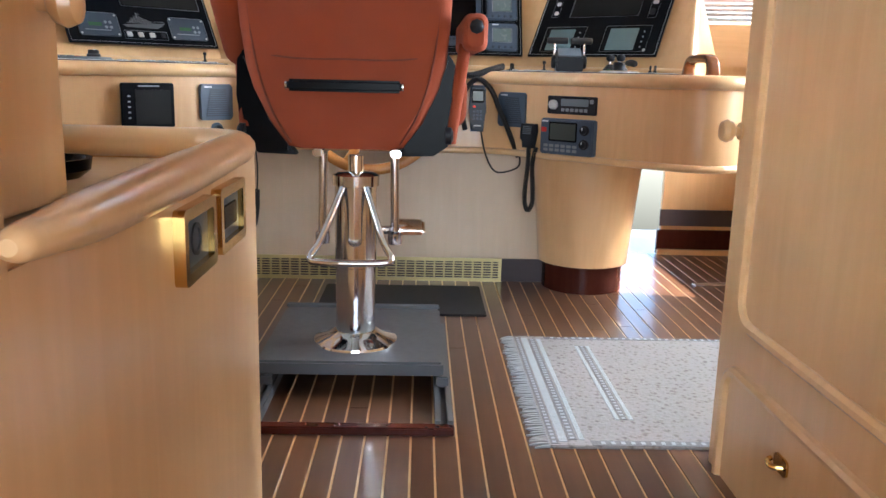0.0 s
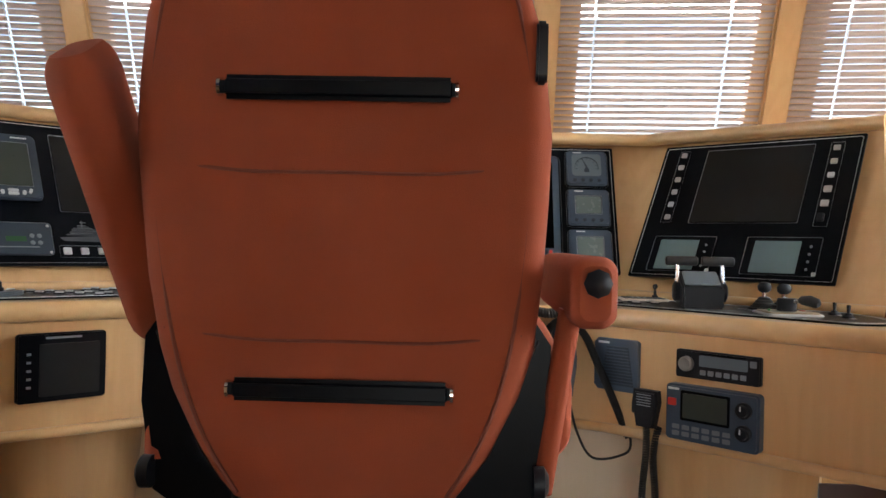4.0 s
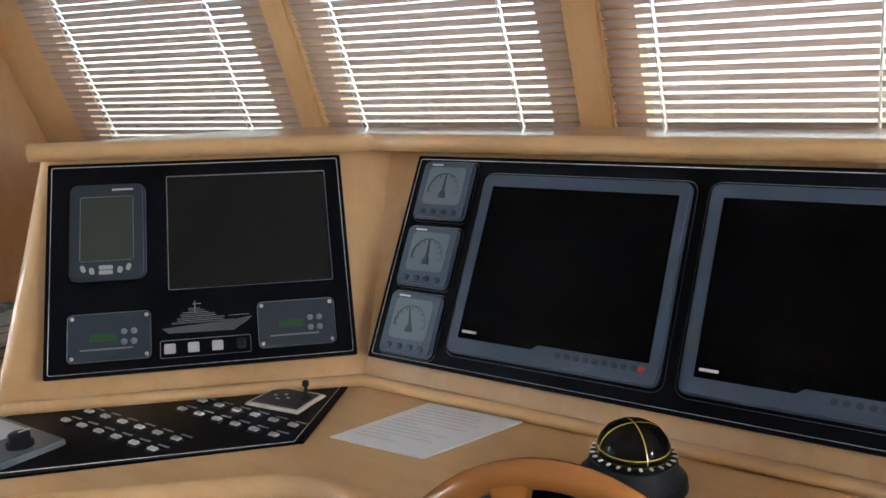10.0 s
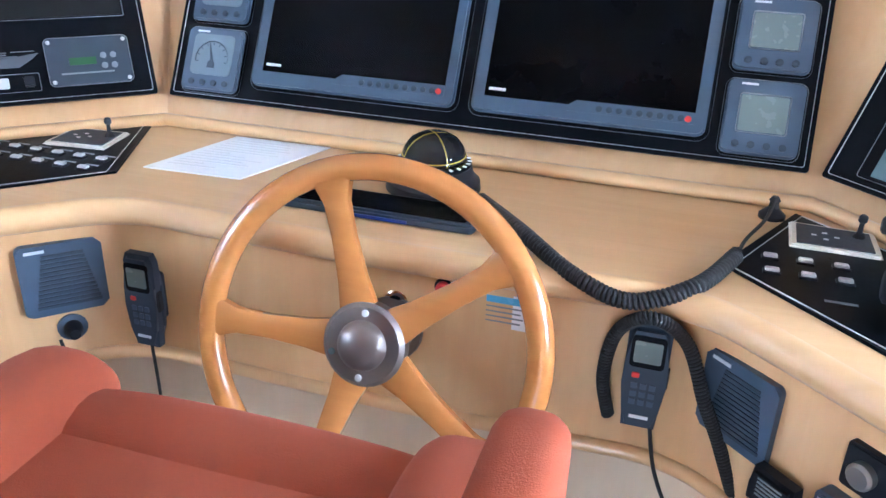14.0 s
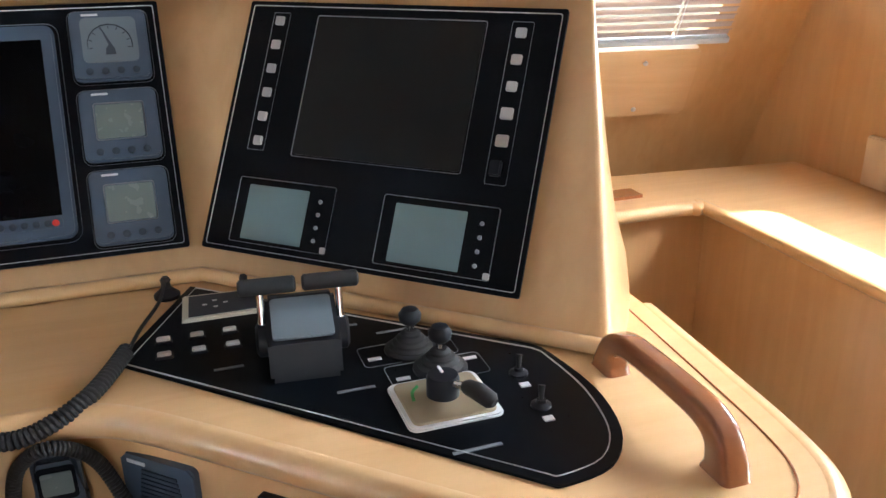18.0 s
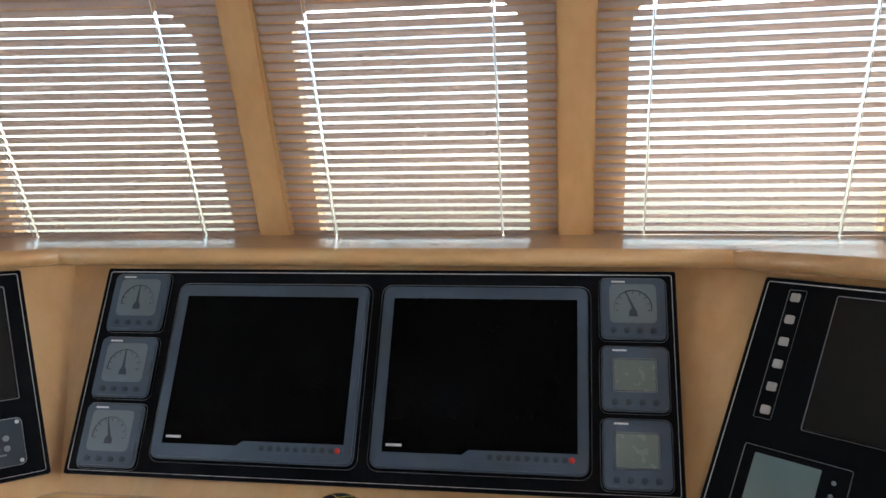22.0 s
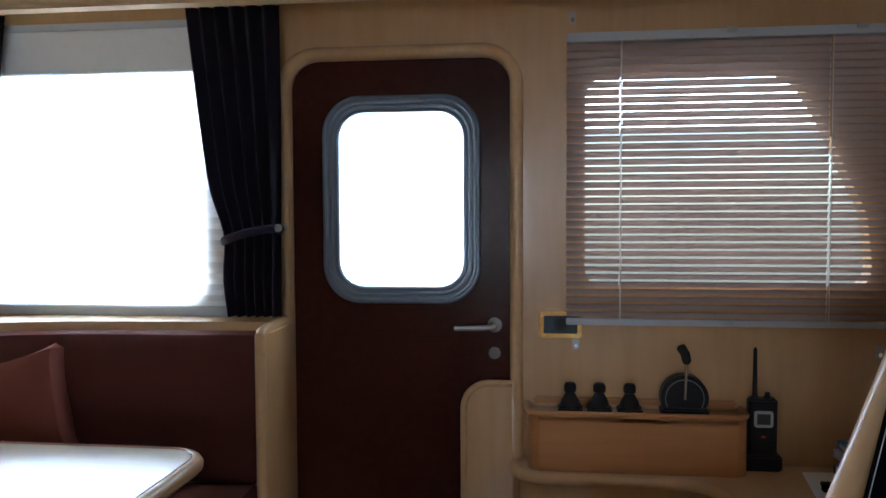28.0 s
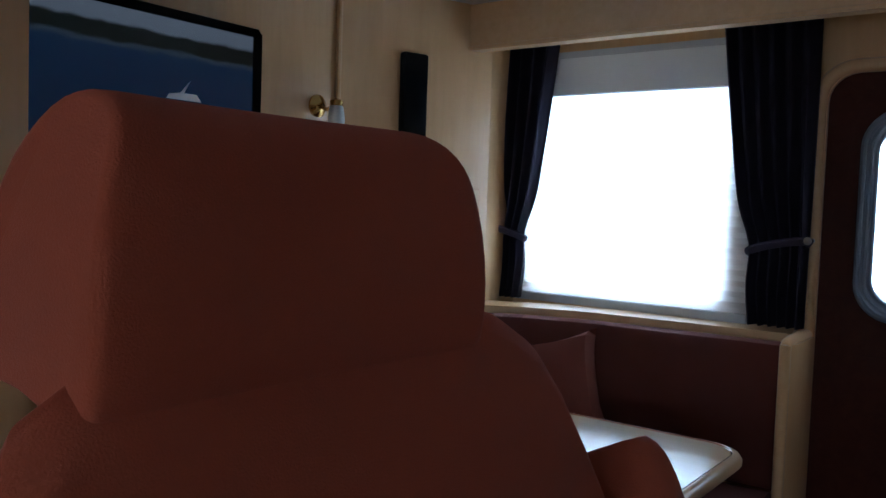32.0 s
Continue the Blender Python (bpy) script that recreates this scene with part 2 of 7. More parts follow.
def rug_material():
    """Faded oriental weave: mottled medallion field in grey and rose."""
    m, nt, b = node_material("faded_rug_field")
    tc = nt.nodes.new("ShaderNodeTexCoord")
    v = nt.nodes.new("ShaderNodeTexVoronoi")
    v.inputs["Scale"].default_value = 62
    v.distance = "MANHATTAN"
    nt.links.new(tc.outputs["Object"], v.inputs["Vector"])
    n = nt.nodes.new("ShaderNodeTexNoise")
    n.inputs["Scale"].default_value, n.inputs["Detail"].default_value = 85, 6
    nt.links.new(tc.outputs["Object"], n.inputs["Vector"])
    mx = nt.nodes.new("ShaderNodeMath")
    mx.operation = "MULTIPLY_ADD"
    mx.inputs[1].default_value = 0.8
    nt.links.new(v.outputs["Distance"], mx.inputs[0])
    nt.links.new(n.outputs["Fac"], mx.inputs[2])
    r = nt.nodes.new("ShaderNodeValToRGB")
    r.color_ramp.elements[0].position, r.color_ramp.elements[0].color = 0.50, (0.15, 0.128, 0.118, 1)
    r.color_ramp.elements[1].position, r.color_ramp.elements[1].color = 1.0, (0.30, 0.275, 0.255, 1)
    e = r.color_ramp.elements.new(0.78)
    e.color = (0.235, 0.205, 0.185, 1)
    nt.links.new(mx.outputs[0], r.inputs[0])
    nt.links.new(r.outputs[0], b.inputs["Base Color"])
    b.inputs["Roughness"].default_value = 0.95
    bp = nt.nodes.new("ShaderNodeBump")
    bp.inputs["Strength"].default_value, bp.inputs["Distance"].default_value = 0.5, 0.003
    nt.links.new(n.outputs["Fac"], bp.inputs["Height"])
    nt.links.new(bp.outputs["Normal"], b.inputs["Normal"])
    return m


RUG = rug_material()


def television_picture():
    """A lake under a grey sky behind a dark wooded shore."""
    m, nt, b = node_material("television_picture")
    tc = nt.nodes.new("ShaderNodeTexCoord")
    sp = nt.nodes.new("ShaderNodeSeparateXYZ")
    nt.links.new(tc.outputs["Generated"], sp.inputs[0])
    n = nt.nodes.new("ShaderNodeTexNoise")
    n.inputs["Scale"].default_value = 9
    nt.links.new(tc.outputs["Generated"], n.inputs["Vector"])
    ad = nt.nodes.new("ShaderNodeMath")
    ad.operation = "MULTIPLY_ADD"
    ad.inputs[1].default_value = 0.06
    nt.links.new(n.outputs["Fac"], ad.inputs[0])
    nt.links.new(sp.outputs["Z"], ad.inputs[2])
    r = nt.nodes.new("ShaderNodeValToRGB")
    r.color_ramp.interpolation = "LINEAR"
    e = r.color_ramp.elements
    e[0].position, e[0].color = 0.0, (0.010, 0.035, 0.085, 1)
    e[1].position, e[1].color = 1.0, (0.42, 0.47, 0.52, 1)
    for p, c in ((0.80, (0.016, 0.060, 0.14, 1)), (0.83, (0.10, 0.14, 0.17, 1)), (0.85, (0.012, 0.02, 0.016, 1)), (0.925, (0.012, 0.02, 0.016, 1)), (0.945, (0.40, 0.45, 0.5, 1))):
        x = e.new(p)
        x.color = c
    nt.links.new(ad.outputs[0], r.inputs[0])
    nt.links.new(r.outputs[0], b.inputs["Emission Color"])
    b.inputs["Emission Strength"].default_value = 0.14
    b.inputs["Base Color"].default_value = (0.01, 0.01, 0.01, 1)
    b.inputs["Roughness"].default_value = 0.2
    return m


TV_PICTURE = television_picture()


# ---- building helpers ----
def poly(verts, faces):
    bm = bmesh.new()
    vs = [bm.verts.new(v) for v in verts]
    for f in faces:
        bm.faces.new([vs[i] for i in f])
    return bm


def soften(bm, width, seg=2):
    if width > 0:
        bmesh.ops.bevel(bm, geom=bm.edges[:], offset=width, segments=seg, affect="EDGES", clamp_overlap=True)
    return bm


def box(cx, cy, cz, sx, sy, sz, bevel=0.0, seg=2):
    x, y, z = sx / 2, sy / 2, sz / 2
    v = [(cx + a * x, cy + b * y, cz + c * z) for c in (-1, 1) for b in (-1, 1) for a in (-1, 1)]
    bm = poly(v, ((0, 2, 3, 1), (4, 5, 7, 6), (0, 1, 5, 4), (2, 6, 7, 3), (0, 4, 6, 2), (1, 3, 7, 5)))
    return soften(bm, bevel, seg)


def prism(points, z0, z1, bevel=0.0, seg=2):
    n = len(points)
    area = sum(points[i][0] * points[(i + 1) % n][1] - points[(i + 1) % n][0] * points[i][1] for i in range(n))
    if area < 0:
        points = points[::-1]
    v = [(x, y, z0) for x, y in points] + [(x, y, z1) for x, y in points]
    f = [tuple(range(n))[::-1], tuple(range(n, 2 * n))] + [(i, (i + 1) % n, n + (i + 1) % n, n + i) for i in range(n)]
    bm = poly(v, f)
    if bevel > 0:
        rim = [e for e in bm.edges if abs(e.verts[0].co.z - e.verts[1].co.z) < 1e-6]
        bmesh.ops.bevel(bm, geom=rim, offset=bevel, segments=seg, affect="EDGES", clamp_overlap=True)
    return bm


def moved(bm, m):
    bmesh.ops.transform(bm, matrix=m, verts=bm.verts[:])
    return bm


def joined(*some):
    out = bmesh.new()
    for bm in some:
        me = bpy.data.meshes.new("joining")
        bm.to_mesh(me)
        bm.free()
        out.from_mesh(me)
        bpy.data.meshes.remove(me)
    return out


def lathe(profile, seg=32):
    v, f = [], []
    for r, z in profile:
        v += [(r * math.cos(a), r * math.sin(a), z) for a in (2 * math.pi * i / seg for i in range(seg))]
    for j in range(len(profile) - 1):
        f += [(j * seg + i, j * seg + (i + 1) % seg, (j + 1) * seg + (i + 1) % seg, (j + 1) * seg + i) for i in range(seg)]
    f += [tuple(range(seg))[::-1], tuple(range((len(profile) - 1) * seg, len(profile) * seg))]
    return poly(v, f)


def curve(points, steps=8, closed=False):
    """A smooth line through the points (Catmull-Rom)."""
    p = [Vector(q) for q in points]
    n, out = len(p), []
    last = n if closed else n - 1
    for i in range(last):
        a, b, c, d = (p[(i + k) % n] if closed else p[max(0, min(n - 1, i + k))] for k in (-1, 0, 1, 2))
        for s in range(steps):
            t = s / steps
            out.append(0.5 * ((2 * b) + (c - a) * t + (2 * a - 5 * b + 4 * c - d) * t * t + (3 * b - a - 3 * c + d) * t ** 3))
    if not closed:
        out.append(p[-1])
    return out


def tube(line, r, seg=10, closed=False, flat=1.0):
    """A round bar along a line; r may be a list."""
    p = [Vector(q) for q in line]
    n, v, f = len(p), [], []
    rs = r if isinstance(r, (list, tuple)) else [r] * n
    side = None
    for i in range(n):
        d = (p[(i + 1) % n] - p[i - 1]) if closed else (p[min(i + 1, n - 1)] - p[max(i - 1, 0)])
        d.normalize()
        if side is None:
            side = d.orthogonal().normalized()
        side = (side - d * side.dot(d)).normalized()
        up = d.cross(side)
        v += [p[i] + rs[i] * (math.cos(a) * side + flat * math.sin(a) * up) for a in (2 * math.pi * k / seg for k in range(seg))]
    for i in range(n if closed else n - 1):
        j = (i + 1) % n
        f += [(i * seg + k, i * seg + (k + 1) % seg, j * seg + (k + 1) % seg, j * seg + k) for k in range(seg)]
    if not closed:
        f += [tuple(range(seg))[::-1], tuple(range((n - 1) * seg, n * seg))]
    return poly(v, f)


def round_rect(w, h, r, n=5, cx=0.0, cy=0.0):
    out = []
    for sx, sy, a0 in ((1, 1, 0), (-1, 1, 90), (-1, -1, 180), (1, -1, 270)):
        for k in range(n + 1):
            a = radians(a0 + 90 * k / n)
            out.append((cx + sx * (w / 2 - r) + r * math.cos(a), cy + sy * (h / 2 - r) + r * math.sin(a)))
    return out


def plate(outer, holes, t):
    """A sheet in the x-y plane with openings through its thickness (0 to -t in z)."""
    loops = [outer] + holes
    flat = [q for lp in loops for q in lp]
    n = len(flat)
    tris = tessellate_polygon([[Vector((x, y, 0)) for x, y in lp] for lp in loops])
    bm = bmesh.new()
    top = [bm.verts.new((x, y, 0)) for x, y in flat]
    low = [bm.verts.new((x, y, -t)) for x, y in flat]
    for a, b, c in tris:
        va, vb, vc = flat[a], flat[b], flat[c]
        s = (vb[0] - va[0]) * (vc[1] - va[1]) - (vb[1] - va[1]) * (vc[0] - va[0])
        if abs(s) < 1e-12:
            continue
        if s < 0:
            b, c = c, b
        bm.faces.new((top[a], top[b], top[c]))
        bm.faces.new((low[a], low[c], low[b]))
    k = 0
    for lp in loops:
        m = len(lp)
        for i in range(m):
            a, b = k + i, k + (i + 1) % m
            bm.faces.new((top[a], low[a], low[b], top[b]))
        k += m
    bmesh.ops.recalc_face_normals(bm, faces=bm.faces[:])
    return bm


def mesh_of(name, bm, material, smooth=True):
    me = bpy.data.meshes.new(name)
    bm.to_mesh(me)
    bm.free()
    me.materials.append(material)
    if smooth:
        me.shade_smooth()
        me.set_sharp_from_angle(angle=radians(38))
    return me


def part(name, bm, material, parent, label="", at=None):
    """One mesh under a thing or a part."""
    ob = new(name, mesh_of(name, bm, material))
    ob.parent = parent
    if at is not None:
        ob.matrix_basis = at
    return tagged(ob, label)


def thing(name, m, label, category, group=""):
    """An Empty at the base of a thing that has parts."""
    return place(new(name), m, label, category, group)


def place(ob, m, label, category="", group="", kind=""):
    ob.matrix_basis = m
    return tagged(ob, label, category, group, kind)


def single(name, bm, material, m, label, category, group="", kind=""):
    """A thing, or a piece of the setting, of one mesh."""
    return place(new(name, mesh_of(name, bm, material)), m, label, category, group, kind)


def fixed(name, bm, material, label):
    return single(name, bm, material, Matrix(), label, "", "", "structure")


def basis(origin, u, v):
    """A frame with x along u, y towards v and z out of the surface."""
    u = Vector(u).normalized()
    v = Vector(v)
    v = (v - u * v.dot(u)).normalized()
    w = u.cross(v)
    return Matrix(((u.x, v.x, w.x, origin[0]), (u.y, v.y, w.y, origin[1]), (u.z, v.z, w.z, origin[2]), (0, 0, 0, 1)))


def flat_rect(u0, v0, u1, v1, t, r=0.004, z0=0.0, bevel=0.0):
    return prism(round_rect(abs(u1 - u0), abs(v1 - v0), r, 4, (u0 + u1) / 2, (v0 + v1) / 2), z0, z0 + t, bevel)


def outline(u0, v0, u1, v1, r, t, z0):
    """A thin printed line round a field."""
    loop = [(x, y, z0) for x, y in round_rect(abs(u1 - u0), abs(v1 - v0), r, 4, (u0 + u1) / 2, (v0 + v1) / 2)]
    return tube(loop, t, 6, True, 0.4)

# ---- structure ----
RAKE = 0.42
SIDE = 2.30
CEIL = 2.10
PLAN = [(-2.30, 0.18), (-1.18, 0.345), (-0.37, 0.435), (0.405, 0.44), (1.20, 0.39), (2.30, 0.25)]
# each window opening and each blind, across its bay
FASCIA = [-0.12, 0.10, 0.135, 0.14, 0.12, -0.05]
OPENING = [(0.262, 1.000), (0.095, 0.695), (0.112, 0.662), (0.118, 0.709), (0.135, 0.840)]
BLIND = [(0.218, 1.085), (0.047, 0.769), (0.047, 0.730), (0.047, 0.750), (0.050, 0.872)]


def shield(i, z):
    """The windscreen's inner face over plan corner i at a height."""
    x, y = PLAN[i]
    return Vector((x, y - RAKE * (z - 1.79), z))


def facet(i):
    """Frame of a windscreen bay: x across, y up the slope, z into the room."""
    a, b = shield(i, 1.0), shield(i + 1, 1.0)
    return basis(a, b - a, (0, -RAKE, 1)), (b - a).length


def windscreen():
    for i in range(5):
        m, w = facet(i)
        # the slope leans across the bay where its foot is not square to the rake
        skew = (m.inverted() @ shield(i, 2.0)).x / (m.inverted() @ shield(i, 2.0)).y
        k = math.sqrt(1 + RAKE ** 2)
        low, high = -0.36 * k, 1.14 * k
        lean = lambda x, y, s=skew: (x + s * y, y)
        x0, x1 = OPENING[i]
        hole = [lean(x, y) for x, y in round_rect(x1 - x0, 0.83, 0.085, 6, (x0 + x1) / 2, 0.485)]
        outer = [lean(0, low), lean(w, low), lean(w, high), lean(0, high)]
        fixed(f"wall_windscreen_{i + 1}", moved(plate(outer, [hole], 0.05), m), MAPLE, "raked maple windscreen bay with a rounded window opening")
        pane = [lean(x, y) for x, y in round_rect(x1 - x0 + 0.03, 0.86, 0.09, 6, (x0 + x1) / 2, 0.485)]
        g = fixed(f"window_{i + 1}", moved(prism(pane, -0.060, -0.054), m), GLASS, "clear windscreen pane")
        g.visible_shadow = False
        # the bright sky stands high outside and falls on the slats
        eye = m @ Vector(((x0 + x1) / 2 + skew * 1.0, 1.00, -0.60))
        daylight_lamp(eye, m @ Vector(((x0 + x1) / 2 + skew * 0.45, 0.45, 0.0)), x1 - x0 + 0.4, 0.9, WINDOW_WATTS[i], (0.82, 0.92, 1.0))
    for i in range(1, 5):
        a, b = shield(i, 0.95), shield(i, CEIL)
        m = basis(a, (1, 0, 0), b - a)
        bm = box(0, (b - a).length / 2, 0.018, 0.088, (b - a).length, 0.036, 0.006)
        fixed(f"trim_mullion_{i}", moved(bm, m), MAPLE, "maple mullion between two windows")
    # header over the windows
    pts = [shield(i, 2.02) for i in range(6)]
    v = [(p.x, p.y - 0.03, z) for z in (2.03, CEIL) for p in pts] + [(p.x, p.y + 0.05, z) for z in (2.03, CEIL) for p in pts]
    f = []
    for i in range(5):
        f += [(i, i + 1, 7 + i, 6 + i), (12 + i, 18 + i, 19 + i, 13 + i), (i, 12 + i, 13 + i, i + 1), (6 + i, 7 + i, 19 + i, 18 + i)]
    f += [(0, 6, 18, 12), (5, 17, 23, 11)]
    fixed("trim_header", poly(v, f), MAPLE_X, "maple header rail above the windscreen")
    # boxed fascia in front of the header, in five lengths
    for i in range(5):
        a, b = pts[i], pts[i + 1]
        q = [(a.x, FASCIA[i]), (b.x, FASCIA[i + 1]), (b.x, b.y - 0.05), (a.x, a.y - 0.05)]
        fixed(f"trim_fascia_{i + 1}", prism(q, 2.005, CEIL - 0.002, 0.003), MAPLE_X, "pale maple ceiling fascia over the windows")


def side_wall(s):
    """The wall on one side (s = -1 port, 1 starboard): door opening, forward window, aft window."""
    name = "port" if s < 0 else "starboard"
    x = s * SIDE
    # in the wall's own plane: first coordinate y (forward), second z
    outer = [(-2.96, -0.02), (0.86, -0.02), (0.86, 0.70), (0.30, CEIL), (-2.96, CEIL)]
    door = round_rect(0.665, 1.86, 0.085, 6, -1.270, 0.90)
    fore = [(-0.70, 1.16), (0.05, 1.16), (0.07, 1.18), (0.075, 1.22), (0.06, 1.36), (-0.065, 1.63), (-0.12, 1.725), (-0.155, 1.755), (-0.21, 1.77), (-0.68, 1.77), (-0.72, 1.72), (-0.72, 1.20)]
    aft = round_rect(0.74, 0.74, 0.06, 5, -2.25, 1.47)
    bm = plate(outer, [door, fore, aft] if s < 0 else [door, fore], 0.07)
    m = Matrix(((0, 0, -s, x), (1, 0, 0, 0), (0, 1, 0, 0), (0, 0, 0, 1)))
    bm = moved(bm, m)
    bmesh.ops.recalc_face_normals(bm, faces=bm.faces[:])
    fixed(f"wall_{name}", bm, MAPLE, "maple side wall with door and window openings")
    for k, hole in enumerate((fore, aft) if s < 0 else (fore,)):
        g = fixed(f"window_{name}_{k + 1}", moved(prism(hole, -0.045, -0.040), m), GLASS, "side window pane")
        g.visible_shadow = False
    daylight_lamp((x + s * 0.55, -0.32, 2.0), (x, -0.32, 1.42), 1.3, 0.9, SIDE_WATTS[s > 0])
    if s < 0:
        daylight_lamp((x + s * 0.35, -2.25, 1.47), (0, -2.25, 1.4), 1.5, 1.3, AFT_WATTS, (0.84, 0.93, 1.0))


WINDOW_WATTS = [6, 6, 8, 14, 5]
SIDE_WATTS, AFT_WATTS = (14, 30), 48
windscreen()
side_wall(-1)
side_wall(1)
# door out of view; its tall pane is sized to admit side light
leaf = plate(round_rect(0.665, 1.86, 0.085, 6, -1.270, 0.90), [round_rect(0.46, 1.15, 0.06, 6, -1.270, 1.13)], 0.045)
at = Matrix(((0, 0, -1, SIDE + 0.015), (1, 0, 0, 0), (0, 1, 0, 0), (0, 0, 0, 1)))
fixed("door_starboard", moved(leaf, at), MAHOGANY, "unseen closed dark mahogany door, tall pane added for side light")
g = fixed("window_door_starboard", moved(prism(round_rect(0.48, 1.17, 0.06, 6, -1.270, 1.13), -0.030, -0.025), at), GLASS, "tall door pane added for side light")
g.visible_shadow = False
# unseen overhang, added only to keep direct sun from the starboard pane
fixed("sun_block", box(3.32, -2.15, 2.16, 1.9, 2.30, 0.06), HULL_WHITE, "unseen white board that keeps sun off the starboard door")
# added lamp outside that unseen pane, for light from starboard
daylight_lamp((2.80, -1.27, 1.35), (0, -1.27, 1.25), 0.8, 1.0, 12)
# added lamp beyond the passage end, standing in for daylight from an unseen saloon
daylight_lamp((0.35, -5.15, 0.75), (0.35, 0, 0.6), 1.3, 1.3, 6)

# floor sheet, in pieces round the stair well
fixed("floor", joined(
    box(-1.19, -1.03, -0.026, 2.22, 3.86, 0.052), box(1.55, -1.03, -0.026, 1.5, 3.86, 0.052), box(0.36, -0.60, -0.026, 0.88, 3.00, 0.052)),
    HOLLY, "pale inlay strips between dark floor planks")
fixed("floor_lower", box(0.35, -3.75, -0.57, 1.9, 2.1, 0.06), MAHOGANY, "dark floor of the lower passage")
for i, (y0, z) in enumerate(((-2.40, -0.18), (-2.70, -0.36))):
    fixed(f"step_{i + 1}", joined(box(0.36, y0 + 0.15, z - 0.02, 0.86, 0.30, 0.04, 0.008), box(0.36, y0 + 0.29, z + 0.09 - 0.02, 0.86, 0.02, 0.14)), MAHOGANY, "dark wooden stair tread")
fixed("step_3", box(0.36, -2.71, -0.46, 0.86, 0.02, 0.16), MAHOGANY, "dark wooden stair riser")
# ceiling
fixed("ceiling", box(0, -1.05, CEIL + 0.03, 4.7, 4.0, 0.06), CEILING, "white ceiling panel")
fixed("ceiling_passage", box(0.35, -3.9, 1.62, 2.2, 1.9, 0.06), CEILING, "white ceiling of the lower passage")
# aft bulkhead with the stair opening
fixed("wall_aft", joined(
    box(-1.1925, -2.93, 0.78, 2.255, 0.10, 2.64), box(1.58, -2.93, 0.78, 1.46, 0.10, 2.64), box(0.375, -2.93, 1.88, 0.95, 0.10, 0.44)),
    MAPLE, "maple aft bulkhead")
# the opening in the end wall is there only for the added lamp
fixed("wall_passage", joined(
    box(-0.55, -3.95, 0.55, 0.06, 1.94, 2.3), box(1.25, -3.95, 0.55, 0.06, 1.94, 2.3), box(-0.42, -4.95, 0.55, 0.36, 0.06, 2.3), box(1.12, -4.95, 0.55, 0.36, 0.06, 2.3), box(0.35, -4.95, 1.55, 1.18, 0.06, 0.3), box(0.35, -4.95, -0.22, 1.18, 0.06, 0.76)),
    MAPLE, "plain maple walls of the lower passage")
# diagonal corner panel in the aft port corner, and the short return behind the curtain
a, b = Vector((-1.514, -2.88, 0)), Vector((-2.09, -2.68, 0))
CORNER = basis(a, b - a, (0, 0, 1))
fixed("wall_corner", joined(moved(box(0.305, 1.05, -0.02, 0.61, 2.1, 0.04), CORNER), box(-2.19, -2.70, 1.05, 0.22, 0.03, 2.1)), MAPLE, "maple corner panel")
fixed("trim_corner", tube([(-1.512, -2.872, 1.04), (-1.512, -2.872, 2.09)], 0.009, 8), MAPLE_X, "rounded maple corner bead")
# ceiling fascia down the port and starboard sides
for s, n in ((-1, "port"), (1, "starboard")):
    fixed(f"trim_pelmet_{n}", box(s * 2.02, -1.33, 2.025, 0.05, 3.02, 0.148, 0.004), MAPLE_X, "maple pelmet board under the ceiling")
    fixed(f"trim_pelmet_edge_{n}", box(s * 2.02, -1.33, 1.946, 0.06, 3.02, 0.012, 0.004), MAPLE_X, "pale bead under the pelmet")


# stair enclosure: low cabinet on one side, full bulkhead on the other
def stair_cabinet():
    t = thing("stair_cabinet", pose(-0.070, -2.48, 0), "low maple cabinet with a rounded fiddle rail beside the stairs", "cabinet")
    part("body", box(-0.280, -0.10, 0.05, 0.552, 0.96, 1.18, 0.006), MAPLE, t)
    part("side_panel", box(-0.001, -0.10, 0.058, 0.010, 0.962, 1.196, 0.003), MAPLE, t)
    part("tray", box(-0.27, 0.02, 0.643, 0.48, 0.64, 0.012), MAPLE_X, t)
    # broad rounded rail along the stair side and the forward end
    rail = curve([(0.026, -0.440, 0.006), (0.026, -0.38, 0.005), (0.022, -0.28, 0.003), (0.006, 0.10, 0.0), (0.0, 0.22, 0.0), (-0.005, 0.30, 0.0), (-0.05, 0.35, 0.0), (-0.14, 0.362, 0.0), (-0.54, 0.362, 0.0)], 7)
    bm = tube([(p.x, p.y, 0.672 + p.z) for p in rail], [0.006, 0.011] + [min(0.026, 0.013 + 0.0008 * k) for k in range(len(rail) - 2)], 14)
    for v in bm.verts:
        v.co.z = 0.672 + (v.co.z - 0.672) * 0.9
    part("fiddle_rail", bm, MAPLE_X, t, "thick rounded maple rail")
    part("inner_rail", tube([(-0.54, -0.30, 0.66), (-0.54, 0.36, 0.66)], 0.03, 10), MAPLE_X, t)
    part("ashtray", moved(lathe([(0.001, 0.0), (0.05, 0.0), (0.062, 0.010), (0.064, 0.024), (0.058, 0.024), (0.045, 0.008), (0.001, 0.006)], 28), pose(-0.20, 0.09, 0.649)), SCREEN_OFF, t, "dark glass ashtray")
    return t


def stair_locker():
    """Upright locker that stands on the low cabinet."""
    t = thing("stair_locker", pose(-0.155, -2.74, 0.652), "tall maple locker standing on the low stair cabinet", "locker")
    part("body", box(-0.12, 0, 0.70, 0.24, 0.34, 1.40, 0.006), MAPLE, t)
    part("knob", moved(lathe([(0.008, 0), (0.009, 0.012), (0.018, 0.018), (0.022, 0.028), (0.018, 0.038), (0.006, 0.042)], 20), pose(-0.002, 0.13, 0.185, 0, 90, 0)), MAPLE_X, t, "round pale wooden knob")


stair_cabinet()
stair_locker()


